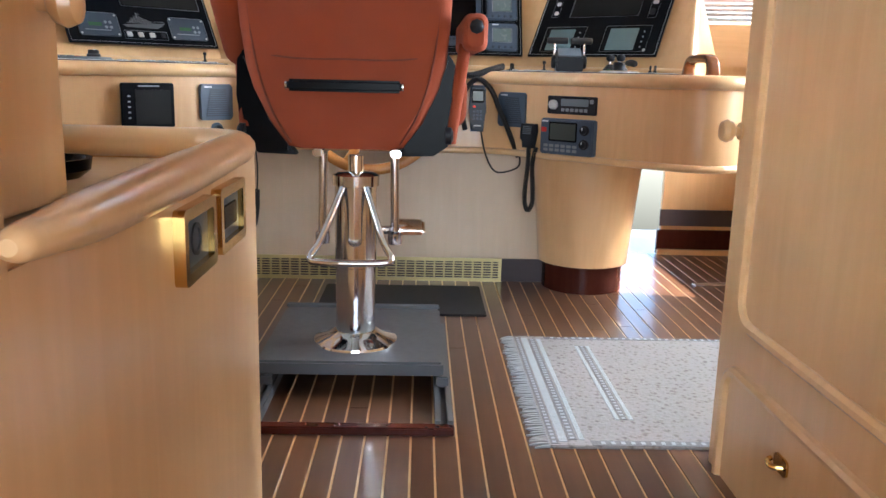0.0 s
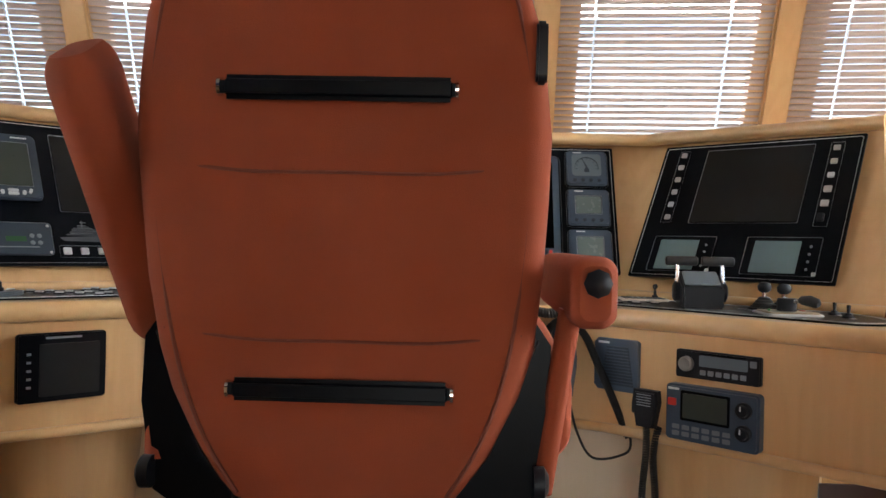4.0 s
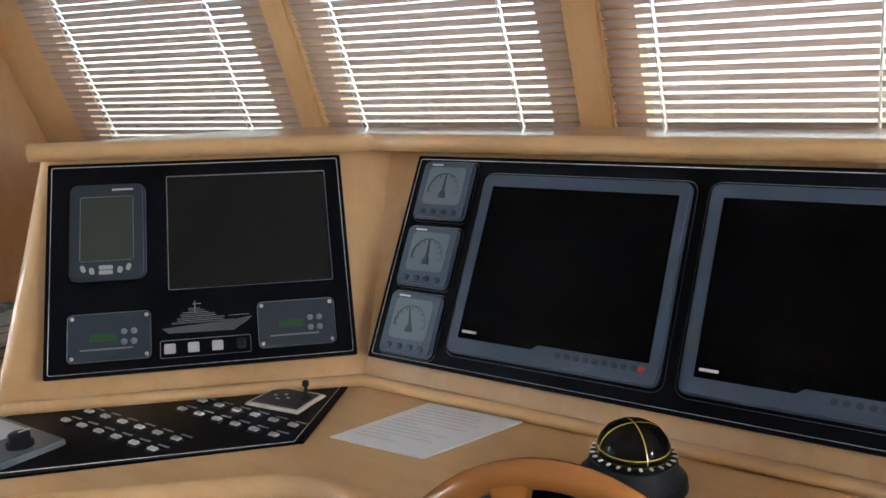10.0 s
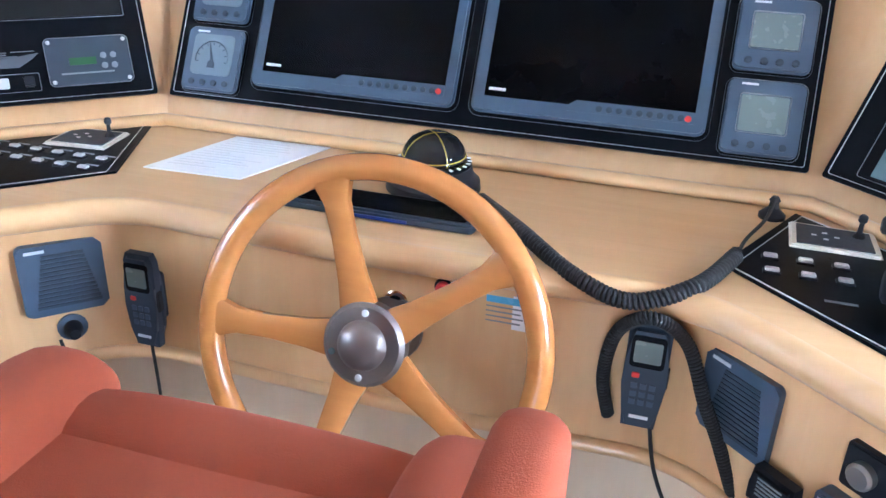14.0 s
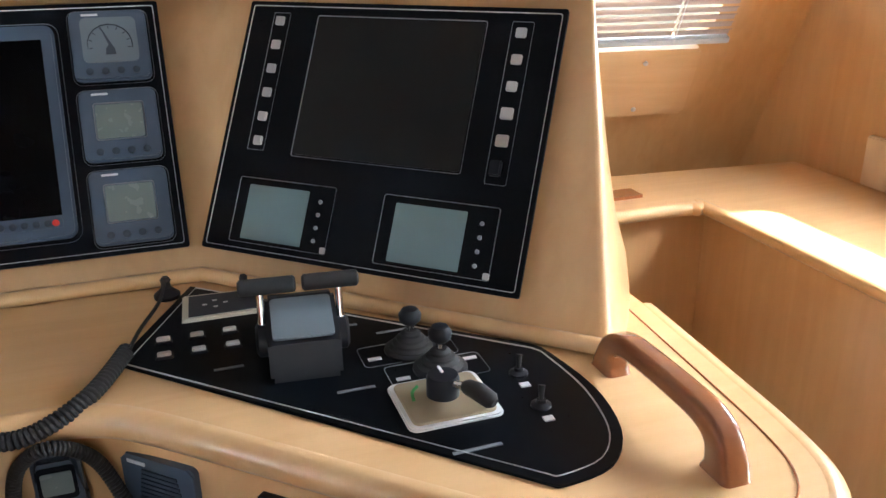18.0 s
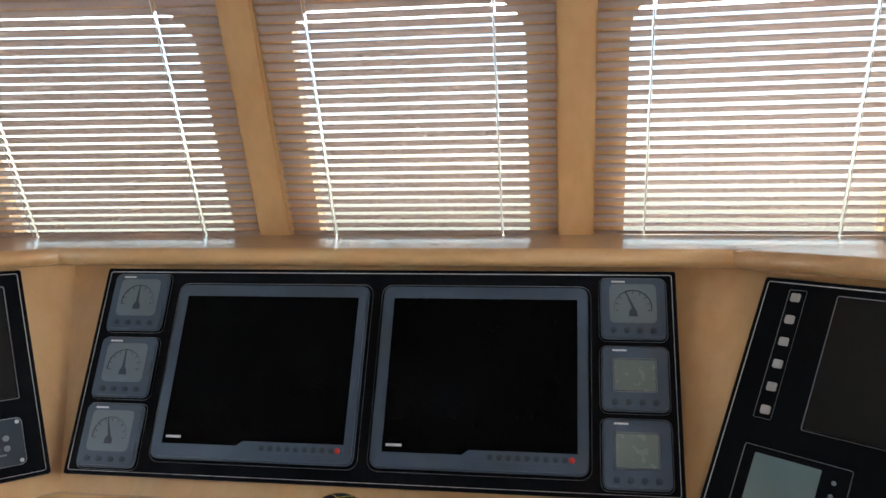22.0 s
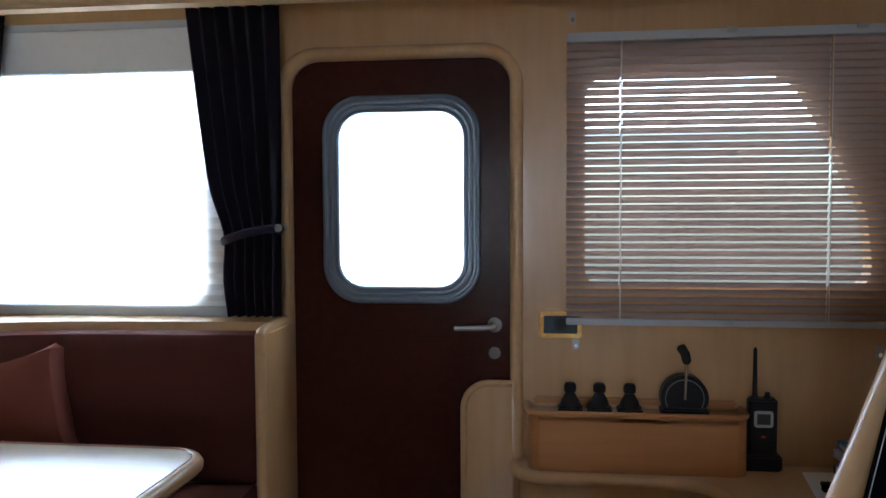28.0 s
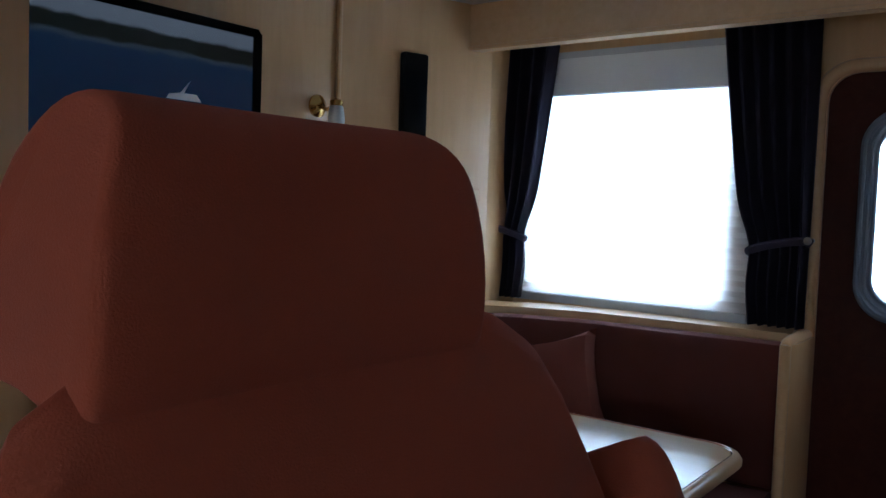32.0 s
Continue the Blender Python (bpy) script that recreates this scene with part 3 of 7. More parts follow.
def stair_bulkhead():
    fixed("wall_stair", box(0.845, -2.62, 0.76, 0.07, 1.66, 2.66, 0.014), MAPLE, "maple bulkhead beside the stairs")
    m = Matrix(((0, 0, -1, 0.809), (1, 0, 0, 0), (0, 1, 0, 0), (0, 0, 0, 1)))
    for k, (y0, y1, z0, z1) in enumerate(((-3.35, -1.90, 0.335, 1.95), (-3.35, -1.86, -0.40, 0.235))):
        loop = [m @ Vector((x, y, 0.0)) for x, y in round_rect(y1 - y0, z1 - z0, 0.05, 5, (y0 + y1) / 2, (z0 + z1) / 2)]
        fixed(f"trim_panel_{k + 1}", tube(loop, 0.012, 8, True), MAPLE_X, "raised panel moulding on the bulkhead")
    k = thing("door_knob", pose(0.809, -1.81, 0.690, 0, -90, 0), "round pale wooden knob on the bulkhead edge", "knob")
    part("knob", lathe([(0.008, 0), (0.009, 0.012), (0.018, 0.018), (0.022, 0.028), (0.018, 0.038), (0.006, 0.042)], 20), MAPLE_X, k)
    part("rose", lathe([(0.016, 0), (0.016, 0.004), (0.001, 0.005)], 20), MAPLE_X, k)
    k = thing("brass_latch", pose(0.809, -2.13, 0.155, 0, -90, 0), "small polished brass hook latch on the panel", "latch")
    part("plate", prism(round_rect(0.03, 0.05, 0.01), 0, 0.004), BRASS, k)
    part("catch", tube(curve([(0.0, -0.012, 0.004), (0.0, -0.006, 0.02), (0.004, 0.008, 0.022), (0.006, 0.014, 0.014)], 5), 0.005, 8), BRASS, k)


stair_bulkhead()


# ---- console ----
APRON_R = [(0.0, -0.362), (0.30, -0.356), (0.39, -0.354), (0.45, -0.366), (0.51, -0.400), (0.634, -0.511), (0.777, -0.644), (0.93, -0.785), (1.01, -0.845), (1.09, -0.870), (1.165, -0.848), (1.212, -0.79), (1.232, -0.70), (1.245, -0.55), (1.26, -0.35)]
LEFT_WIDE = 0.045


def apron_line(grow=0.0):
    """The console's front line in plan, from the port end to the starboard end."""
    right = [Vector((x, y, 0)) for x, y in APRON_R]
    left = [Vector((-x - (LEFT_WIDE if x > 0.95 else LEFT_WIDE * max(0, (x - 0.7) / 0.25)), y, 0)) for x, y in APRON_R[1:]]
    line = curve(left[::-1] + right, 4)
    if grow:
        out = []
        for i, p in enumerate(line):
            d = line[min(i + 1, len(line) - 1)] - line[max(i - 1, 0)]
            out.append(p + Vector((d.y, -d.x, 0)).normalized() * grow)
        line = out
    return line


def ribbon(line, z0, z1, thick):
    """An upright curved board that follows a plan line."""
    n, v, f = len(line), [], []
    for i, p in enumerate(line):
        d = (line[min(i + 1, n - 1)] - line[max(i - 1, 0)]).normalized()
        q = p + Vector((-d.y, d.x, 0)) * thick
        v += [(p.x, p.y, z0), (p.x, p.y, z1), (q.x, q.y, z1), (q.x, q.y, z0)]
    for i in range(n - 1):
        a, b = 4 * i, 4 * i + 4
        f += [(a, b, b + 1, a + 1), (a + 1, b + 1, b + 2, a + 2), (a + 2, b + 2, b + 3, a + 3), (a + 3, b + 3, b, a)]
    f += [(0, 1, 2, 3), (4 * n - 1, 4 * n - 2, 4 * n - 3, 4 * n - 4)]
    return poly(v, f)


WORK = 0.80
CPANEL = basis((-0.594, 0.0, 0.862), (1, 0, 0), (0, 0.2, 0.383))
RPANEL = basis((0.617, -0.008, 0.862), (0.409, -0.380, 0), (0.142, 0.146, 0.382))
LPANEL = basis((-1.037, -0.420, 0.862), (0.412, 0.416, 0), (-0.146, 0.149, 0.382))


def console():
    t = thing("helm_console", pose(0, 0, 0), "curved maple steering console with a worktop and a raised instrument housing", "console")
    line = apron_line()
    part("apron", ribbon(line, 0.515, 0.775, 0.025), MAPLE, t, "curved maple front apron")
    # worktop sheet
    pts = [(p.x, p.y) for p in apron_line(0.002)] + [(1.27, 0.30), (0.7, 0.62), (-0.7, 0.62), (-1.27, 0.30)]
    part("worktop", prism(pts, 0.765, WORK), MAPLE_X, t, "maple worktop")
    nose = tube([(p.x, p.y, 0.779) for p in apron_line(0.006)], 0.0225, 12)
    part("nosing", nose, MAPLE_X, t, "rounded maple worktop edge")
    part("edge_inlay", tube([(p.x, p.y, WORK + 0.0002) for p in apron_line(-0.030) if p.x > 1.06 or (p.x > 0.9 and p.y < -0.78)], 0.0016, 6), HANDLE_WOOD, t, "thin dark inlay line along the worktop end")
    part("lower_nosing", tube([(p.x, p.y, 0.515) for p in apron_line(0.004)], 0.012, 10), MAPLE_X, t)
    part("underside", prism([(p.x, p.y) for p in apron_line(-0.01)] + [(1.24, 0.10), (-1.27, 0.10)], 0.518, 0.524), MAPLE_PALE, t)
    # pale lower front
    part("lower_front", box(0.0, -0.262, 0.262, 1.42, 0.03, 0.52), MAPLE_PALE, t, "pale panel under the worktop")
    part("kickboard", box(0.0, -0.282, 0.045, 1.42, 0.012, 0.09), KICK, t, "dark kickboard")
    # tapering round columns
    for x in (0.817, -0.86):
        c = part("column", moved(lathe([(0.168, 0.105), (0.176, 0.20), (0.205, 0.516)], 48), pose(x, -0.325, 0)), MAPLE, t, "tapering round maple column")
        part("column_foot", moved(lathe([(0.150, 0.001), (0.150, 0.106)], 40), pose(x, -0.325, 0)), MAHOGANY, c, "dark round foot")

    # raised housing: three raked faces, a cap and rounded ends
    low = [Vector(p) for p in ((-1.160, -0.528, 0.80), (-0.612, 0.0, 0.80), (0.608, 0.0, 0.80), (1.125, -0.478, 0.80))]
    top = [Vector(p) for p in ((-1.245, -0.308, 1.268), (-0.700, 0.238, 1.268), (0.695, 0.238, 1.268), (1.216, -0.232, 1.268))]
    back_low = [Vector((-1.27, -0.12, 0.80)), Vector((-0.8, 0.45, 0.80)), Vector((0.8, 0.45, 0.80)), Vector((1.350, -0.15, 0.80))]
    back_top = [Vector((-1.262, -0.13, 1.268)), Vector((-0.8, 0.45, 1.268)), Vector((0.8, 0.45, 1.268)), Vector((1.232, -0.075, 1.268))]
    # each end turns smoothly from its face to the back
    def turn(face_from, front, back, reach, run, cut):
        d = (front - face_from).normalized()
        c = front + d * reach
        p2 = c + (back - c) * run
        p0 = front - d * cut
        return [p0 * (1 - k) ** 2 + c * 2 * k * (1 - k) + p2 * k * k for k in (i / 14 for i in range(15))] + [back]
    rings = []
    for f, g, reach in ((low, back_low, 0.040), (top, back_top, 0.010)):
        starboard, port = turn(f[2], f[3], g[3], reach, 0.72, 0.012), turn(f[1], f[0], g[0], -0.015, 0.6, 0.085)
        rings.append([tuple(p) for p in starboard + [g[2], g[1]] + port[::-1] + [f[1], f[2]]])
    n = len(rings[0])
    bm = poly(rings[0] + rings[1], [(i, (i + 1) % n, n + (i + 1) % n, n + i) for i in range(n)] + [tuple(range(n))[::-1], tuple(range(n, 2 * n))])
    bmesh.ops.recalc_face_normals(bm, faces=bm.faces[:])
    part("housing", bm, MAPLE, t, "maple instrument housing with raked faces")
    # foot rail in front of the panels
    foot = [p + Vector((0, -0.004, 0.012)) for p in low]
    part("foot_rail", tube([foot[0] + (foot[1] - foot[0]) * 0.08, foot[1], foot[2], foot[3]], 0.013, 10), MAPLE_X, t, "pale rail along the foot of the panels")
    # cap shelf
    e = [(-1.195, -0.283), (-0.690, 0.190), (0.685, 0.190), (1.200, -0.226)]
    cap = e + [(1.24, -0.10), (1.30, 0.40)] + [(shield(k, 1.276).x, shield(k, 1.276).y - 0.004) for k in (4, 3, 2, 1)] + [(-1.30, 0.36), (-1.25, -0.10)]
    part("cap", prism(cap, 1.262, 1.290, 0.006), MAPLE_X, t, "maple cap shelf under the windscreen")
    part("cap_edge", tube(curve([(-1.21, -0.25, 1.276), (-1.199, -0.286, 1.276), (-1.165, -0.258, 1.276), (-0.74, 0.145, 1.276), (-0.62, 0.188, 1.276), (0.62, 0.188, 1.276), (0.74, 0.148, 1.276), (1.165, -0.202, 1.276), (1.203, -0.228, 1.276), (1.218, -0.19, 1.276)], 5), [0.007, 0.014, 0.0175] + [0.019] * 40 + [0.0175, 0.014, 0.007], 12), MAPLE_X, t, "rounded shelf edge")
    return t


console()


def air_grille(x0, x1):
    t = thing("air_grille", pose(0, -0.290, 0), "long dull brass air grille at the foot of the console", "vent")
    m = Matrix(((1, 0, 0, 0), (0, 0, -1, 0), (0, 1, 0, 0), (0, 0, 0, 1)))
    part("backing", moved(prism([(x0, 0.004), (x1, 0.004), (x1, 0.092), (x0, 0.092)], 0, 0.002), m), KICK, t)
    part("frame", moved(plate([(x0, 0.002), (x1, 0.002), (x1, 0.094), (x0, 0.094)], [[(x0 + 0.012, 0.015), (x1 - 0.012, 0.015), (x1 - 0.012, 0.081), (x0 + 0.012, 0.081)]], 0.008), m @ pose(0, 0, 0.010)), VENT_BRASS, t)
    n = 30
    me = mesh_of("bar", box(0, -0.006, 0.048, 0.007, 0.006, 0.070), VENT_BRASS)
    for i in range(1, n):
        b = new("bar", me)
        b.parent = t
        b.matrix_basis = pose(x0 + (x1 - x0) * i / n, 0, 0)
    me = mesh_of("louvre", box((x0 + x1) / 2, -0.005, 0, x1 - x0 - 0.02, 0.004, 0.0035), VENT_BRASS)
    for i in range(6):
        b = new("louvre", me)
        b.parent = t
        b.matrix_basis = pose(0, 0, 0.023 + 0.010 * i)


air_grille(-0.60, 0.512)


def forward_ledges():
    """Low cabinets between the console and the side walls."""
    # starboard: ledge along the windscreen and down the side
    z = 0.72
    t = thing("starboard_ledge", pose(0, 0, 0), "maple ledge cabinet along the windscreen and the starboard wall", "cabinet")
    top = [(1.27, 0.27), (1.80, 0.27), (1.83, 0.24), (1.83, -0.90), (2.299, -0.90), (2.299, 0.49), (1.22, 0.60), (1.27, 0.45)]
    part("top", prism(top, z - 0.028, z, 0.006), MAPLE_X, t, "pale maple ledge top")
    part("nosing", tube(curve([(1.27, 0.265, z - 0.014), (1.72, 0.265, z - 0.014), (1.80, 0.25, z - 0.014), (1.825, 0.18, z - 0.014), (1.825, -0.90, z - 0.014)], 6), 0.017, 10), MAPLE_X, t)
    part("front", box(1.58, 0.31, 0.35, 0.56, 0.03, 0.68), MAPLE, t)
    part("side", box(1.87, -0.29, 0.35, 0.03, 1.20, 0.68), MAPLE, t)
    # solid dark board in place of the slot's shaded hollow
    part("slot_shade", box(1.50, 0.293, 0.17, 0.42, 0.01, 0.075), KICK, t, "dark board standing in for an open slot's shade")
    part("toe_board", box(1.53, 0.288, 0.06, 0.50, 0.02, 0.11), MAHOGANY, t, "dark toe board")
    part("lower_lip", box(1.53, 0.275, 0.014, 0.50, 0.04, 0.024, 0.004), MAPLE_X, t)
    part("vent_slot", box(1.62, 0.375, z + 0.004, 0.16, 0.06, 0.008), HANDLE_WOOD, t, "brown wooden air slot")
    k = thing("switch_board", pose(2.298, 0.02, z), "pale panel fixed to the wall above the ledge", "panel")
    part("board", box(-0.012, 0, 0.07, 0.020, 0.42, 0.13, 0.004), MAPLE_PALE, k)
    # plate with screws below the outer blind
    m = facet(4)[0]
    p = thing("cover_plate", m @ pose(0.47, -0.035, 0.0), "maple cover plate with two screws under the blind", "panel")
    part("board", prism(round_rect(0.67, 0.21, 0.012), 0, 0.040, 0.006), MAPLE_X, p)
    for x, y in ((0.178, 0.066), (0.178, -0.082)):
        part("screw", moved(lathe([(0.007, 0), (0.007, 0.003), (0.001, 0.005)], 12), pose(x, y, 0.040)), BUTTON, p)
    # port: counter that runs aft along the wall with a rounded corner
    z = 0.64
    t = thing("port_counter", pose(0, 0, 0), "maple counter along the port wall forward of the door", "counter")
    edge = curve([(-1.30, -0.35, 0), (-1.90, -0.35, 0), (-2.06, -0.36, 0), (-2.14, -0.42, 0), (-2.155, -0.55, 0), (-2.155, -0.80, 0), (-2.17, -0.88, 0), (-2.23, -0.915, 0), (-2.298, -0.92, 0)], 6)
    part("top", prism([(p.x, p.y) for p in edge] + [(-2.298, 0.55), (-1.28, 0.62)], z - 0.03, z), MAPLE_X, t, "maple counter top")
    part("nosing", tube([(p.x, p.y - 0.002, z - 0.015) for p in edge], 0.018, 10), MAPLE_X, t)
    inner = [Vector((p.x - 0.03, p.y + 0.03, 0)) for p in edge]
    part("front", ribbon(inner[::-1], 0.11, z - 0.03, -0.02), MAPLE, t)
    part("toe_board", ribbon([Vector((p.x - 0.02, p.y + 0.02, 0)) for p in inner][::-1], 0.0, 0.11, -0.02), KICK, t, "dark toe board")
    b = thing("instrument_box", pose(-2.298, -0.58, z), "maple box with rounded corners on the counter", "box")
    front = curve([(0.0, -0.305, 0), (0.09, -0.302, 0), (0.118, -0.275, 0), (0.122, -0.22, 0), (0.122, 0.22, 0), (0.118, 0.275, 0), (0.09, 0.302, 0), (0.0, 0.305, 0)], 5)
    part("wall", ribbon(front[::-1], 0.0, 0.165, -0.014), BOX_VENEER, b)
    part("lid", prism([(p.x, p.y) for p in front], 0.145, 0.156), BOX_VENEER, b)
    part("rim", tube([(p.x - 0.004, p.y, 0.165) for p in front], 0.008, 8), BOX_VENEER, b)
    part("back_rail", box(0.012, 0, 0.18, 0.02, 0.58, 0.02, 0.006), BOX_VENEER, b)


forward_ledges()


# ---- doors ----
def port_door():
    """Dark door leaf with a rounded window, in a moulded maple frame."""
    m = Matrix(((0, 0, 1, -2.315), (1, 0, 0, 0), (0, 1, 0, 0), (0, 0, 0, 1)))
    d = place(new("door_1"), m, "dark mahogany side door with a round-cornered window, closed", "", "", "structure")
    leaf = round_rect(0.665, 1.86, 0.085, 6, -1.270, 0.90)
    part("leaf", plate(leaf, [round_rect(0.40, 0.545, 0.085, 8, -1.266, 1.411)], 0.04), MAHOGANY, d)
    part("lower_panel", prism([(-1.405, 0.13), (-1.065, 0.13), (-1.065, 0.985), (-1.405, 0.985)], -0.002, 0.0085, 0.003), MAHOGANY, d)
    ring = plate(round_rect(0.476, 0.622, 0.112, 8, -1.266, 1.411), [round_rect(0.382, 0.527, 0.080, 8, -1.266, 1.411)], 0.014)
    r = part("window_ring", moved(ring, pose(0, 0, 0.013)), ALU, d, "brushed aluminium window ring")
    loop = [(x, y, 0.014) for x, y in round_rect(0.464, 0.610, 0.107, 8, -1.266, 1.411)]
    part("outer_bead", tube(loop, 0.008, 8, True), ALU, r)
    loop = [(x, y, 0.014) for x, y in round_rect(0.428, 0.574, 0.095, 8, -1.266, 1.411)]
    part("middle_bead", tube(loop, 0.005, 8, True), ALU, r)
    loop = [(x, y, 0.012) for x, y in round_rect(0.392, 0.537, 0.083, 8, -1.266, 1.411)]
    part("inner_bead", tube(loop, 0.007, 8, True), ALU, r)
    g = part("pane", prism(round_rect(0.40, 0.545, 0.085, 8, -1.266, 1.411), -0.03, -0.024), GLASS, d)
    g.visible_shadow = False
    part("cross_rail", box(-1.27, 0.995, 0.003, 0.40, 0.004, 0.006), MAHOGANY, d)
    h = part("handle", tube(curve([(-0.985, 1.035, 0.0), (-0.985, 1.035, 0.035), (-1.0, 1.033, 0.045), (-1.05, 1.030, 0.045), (-1.102, 1.028, 0.043)], 5), 0.008, 10), BRUSHED, d, "dull steel lever handle")
    part("rose", moved(lathe([(0.022, 0), (0.022, 0.006), (0.001, 0.008)], 24), pose(-0.985, 1.035, 0)), HUB, h)
    part("keyhole", moved(lathe([(0.018, 0), (0.018, 0.004), (0.001, 0.005)], 24), pose(-0.985, 0.95, 0)), HUB, d)
    w = Matrix(((0, 0, 1, -2.30), (1, 0, 0, 0), (0, 1, 0, 0), (0, 0, 0, 1)))
    loop = [w @ Vector((x, y, 0.0)) for x, y in round_rect(0.705, 1.90, 0.10, 8, -1.272, 0.90)]
    fixed("trim_door", tube(loop, 0.020, 10, True), MAPLE_X, "rounded maple door moulding")
    # block that closes the lower forward corner of the opening
    q = [(-1.075, 0.0), (-0.925, 0.0), (-0.925, 0.868)] + [(-1.075 + 0.075 * (1 - math.sin(a)), 0.868 - 0.075 * (1 - math.cos(a))) for a in (math.pi / 2 * k / 6 for k in range(7))]
    fixed("trim_door_block", moved(prism(q, -0.02, 0.03, 0.006), w), MAPLE, "maple block beside the door")
    fixed("trim_door_block_edge", tube([w @ Vector((x, y, 0.03)) for x, y in [(-1.075, 0.0), (-1.075, 0.79)] + q[3:][::-1] + [(-0.93, 0.868)]], 0.010, 8), MAPLE_X, "rounded edge of the block")
    daylight_lamp((-2.75, -1.266, 1.41), (0, -1.266, 1.3), 0.9, 1.1, 4)


port_door()


# ---- blinds ----
def loft(sections):
    """A closed skin over rings of equal count."""
    n, v, f = len(sections[0]), [], []
    for s in sections:
        v += s
    for j in range(len(sections) - 1):
        f += [(j * n + i, j * n + (i + 1) % n, (j + 1) * n + (i + 1) % n, (j + 1) * n + i) for i in range(n)]
    f += [tuple(range(n))[::-1], tuple(range((len(sections) - 1) * n, len(sections) * n))]
    bm = poly(v, f)
    bmesh.ops.recalc_face_normals(bm, faces=bm.faces[:])
    return bm


def slat_mesh(w):
    """One curved slat, chord along z, across x, with its two cord slots."""
    v, f = [], []
    cuts = [0, 0.17 * w - 0.0030, 0.17 * w + 0.0030, 0.80 * w - 0.0030, 0.80 * w + 0.0030, w]
    for x0, x1 in zip(cuts[::2], cuts[1::2]):
        o = len(v)
        for k in range(6):
            z = -0.0125 + 0.025 * k / 5
            y = 0.0045 * (1 - (z / 0.0125) ** 2)
            v += [(x0, y, z), (x1, y, z), (x0, y - 0.0006, z), (x1, y - 0.0006, z)]
        for k in range(5):
            a, b = o + 4 * k, o + 4 * k + 4
            f += [(a, a + 1, b + 1, b), (a + 2, b + 2, b + 3, a + 3)]
        f += [(o, o + 2, o + 3, o + 1), (o + 20, o + 21, o + 23, o + 22)]
    return mesh_of("slat", poly(v, f), SLAT)


def blind(m, w, h, tilt, skew=0.0, label="", tabs=True):
    """A venetian blind that hangs from its head rail; x across, y up, z into the room."""
    t = thing("venetian_blind", m, label, "blind", "venetian blinds")
    part("head_rail", box(w / 2, -0.012, 0, w, 0.026, 0.032, 0.003), RAIL_GREY, t, "pale grey head rail")
    for x in (0.5, 0.88):
        part("bracket", box(w * x, -0.004, 0.018, 0.03, 0.016, 0.010, 0.003), BRUSHED, t)
    pitch = 0.022
    n = int((h - 0.05) / pitch)
    me = slat_mesh(w)
    for i in range(n):
        y = -0.036 - pitch * i
        o = new("slat", me)
        o.parent = t
        o.matrix_basis = pose(skew * y + random.uniform(-0.001, 0.001), y, 0, tilt + random.uniform(-0.8, 0.8), 0, random.uniform(-0.06, 0.06))
    y = -0.036 - pitch * n
    part("bottom_rail", box(w / 2 + skew * y, y, 0, w, 0.018, 0.026, 0.003), RAIL_GREY, t, "pale grey bottom rail")
    part("end_tab", box(w / 2 + skew * y, y + 0.002, 0.016, 0.03, 0.012, 0.008, 0.003), BUTTON, t)
    for x in (0.17, 0.80):
        for z in (-0.013, 0.013):
            part("ladder_cord", tube([(w * x, -0.02, z), (w * x + skew * y, y, z)], 0.0013, 6), CORD, t)
    return t


def hook(m):
    k = thing("blind_clip", m, "small chrome clip above the blind", "clip", "blind clips")
    part("plate", prism(round_rect(0.020, 0.034, 0.006), 0, 0.004), BRUSHED, k)
    part("tongue", box(0, -0.006, 0.009, 0.010, 0.014, 0.010, 0.003), STEEL, k)


TILT = [-58, -57, -54, -48, -60]


def front_blinds():
    k = math.sqrt(1 + RAKE ** 2)
    for i in range(5):
        m, w = facet(i)
        p = m.inverted() @ shield(i, 2.0)
        skew = p.x / p.y
        y = (1.970 - 1.0) * k
        x0, x1 = BLIND[i]
        blind(m @ pose(x0 + skew * y, y, 0.030), x1 - x0, 0.985, TILT[i], skew, "taupe venetian blind with half-open slats over a windscreen pane")
        for x in (x0 + 0.02, x1 - 0.02):
            hook(m @ pose(x + skew * y, y + 0.062, 0.046))


front_blinds()
PORT = Matrix(((0, 0, 1, -SIDE), (1, 0, 0, 0), (0, 1, 0, 0), (0, 0, 0, 1)))
STAR = Matrix(((0, 0, -1, SIDE), (-1, 0, 0, 0), (0, 1, 0, 0), (0, 0, 0, 1)))
blind(PORT @ pose(-0.774, 1.882, 0.022), 0.907, 0.845, -42, 0, "taupe venetian blind with half-open slats on the port side window")
for y, z in ((-0.757, 1.932), (0.122, 1.916), (-0.745, 0.985), (0.098, 0.974)):
    hook(PORT @ pose(y, z, 0.002))
for y in (0.757, -0.125):
    hook(STAR @ pose(y, 0.972, 0.002))


# ---- instruments ----
def instrument_plate(name, m, w, h, label):
    t = thing(name, m, label, "instrument panel")
    part("back_plate", prism(round_rect(w, h, 0.004, 3, w / 2, h / 2), 0.001, 0.006), BLACK, t)
    part("border_line", outline(0.008, 0.008, w - 0.008, h - 0.008, 0.004, 0.0011, 0.0062), WHITE_LINE, t, "thin white border")
    return t


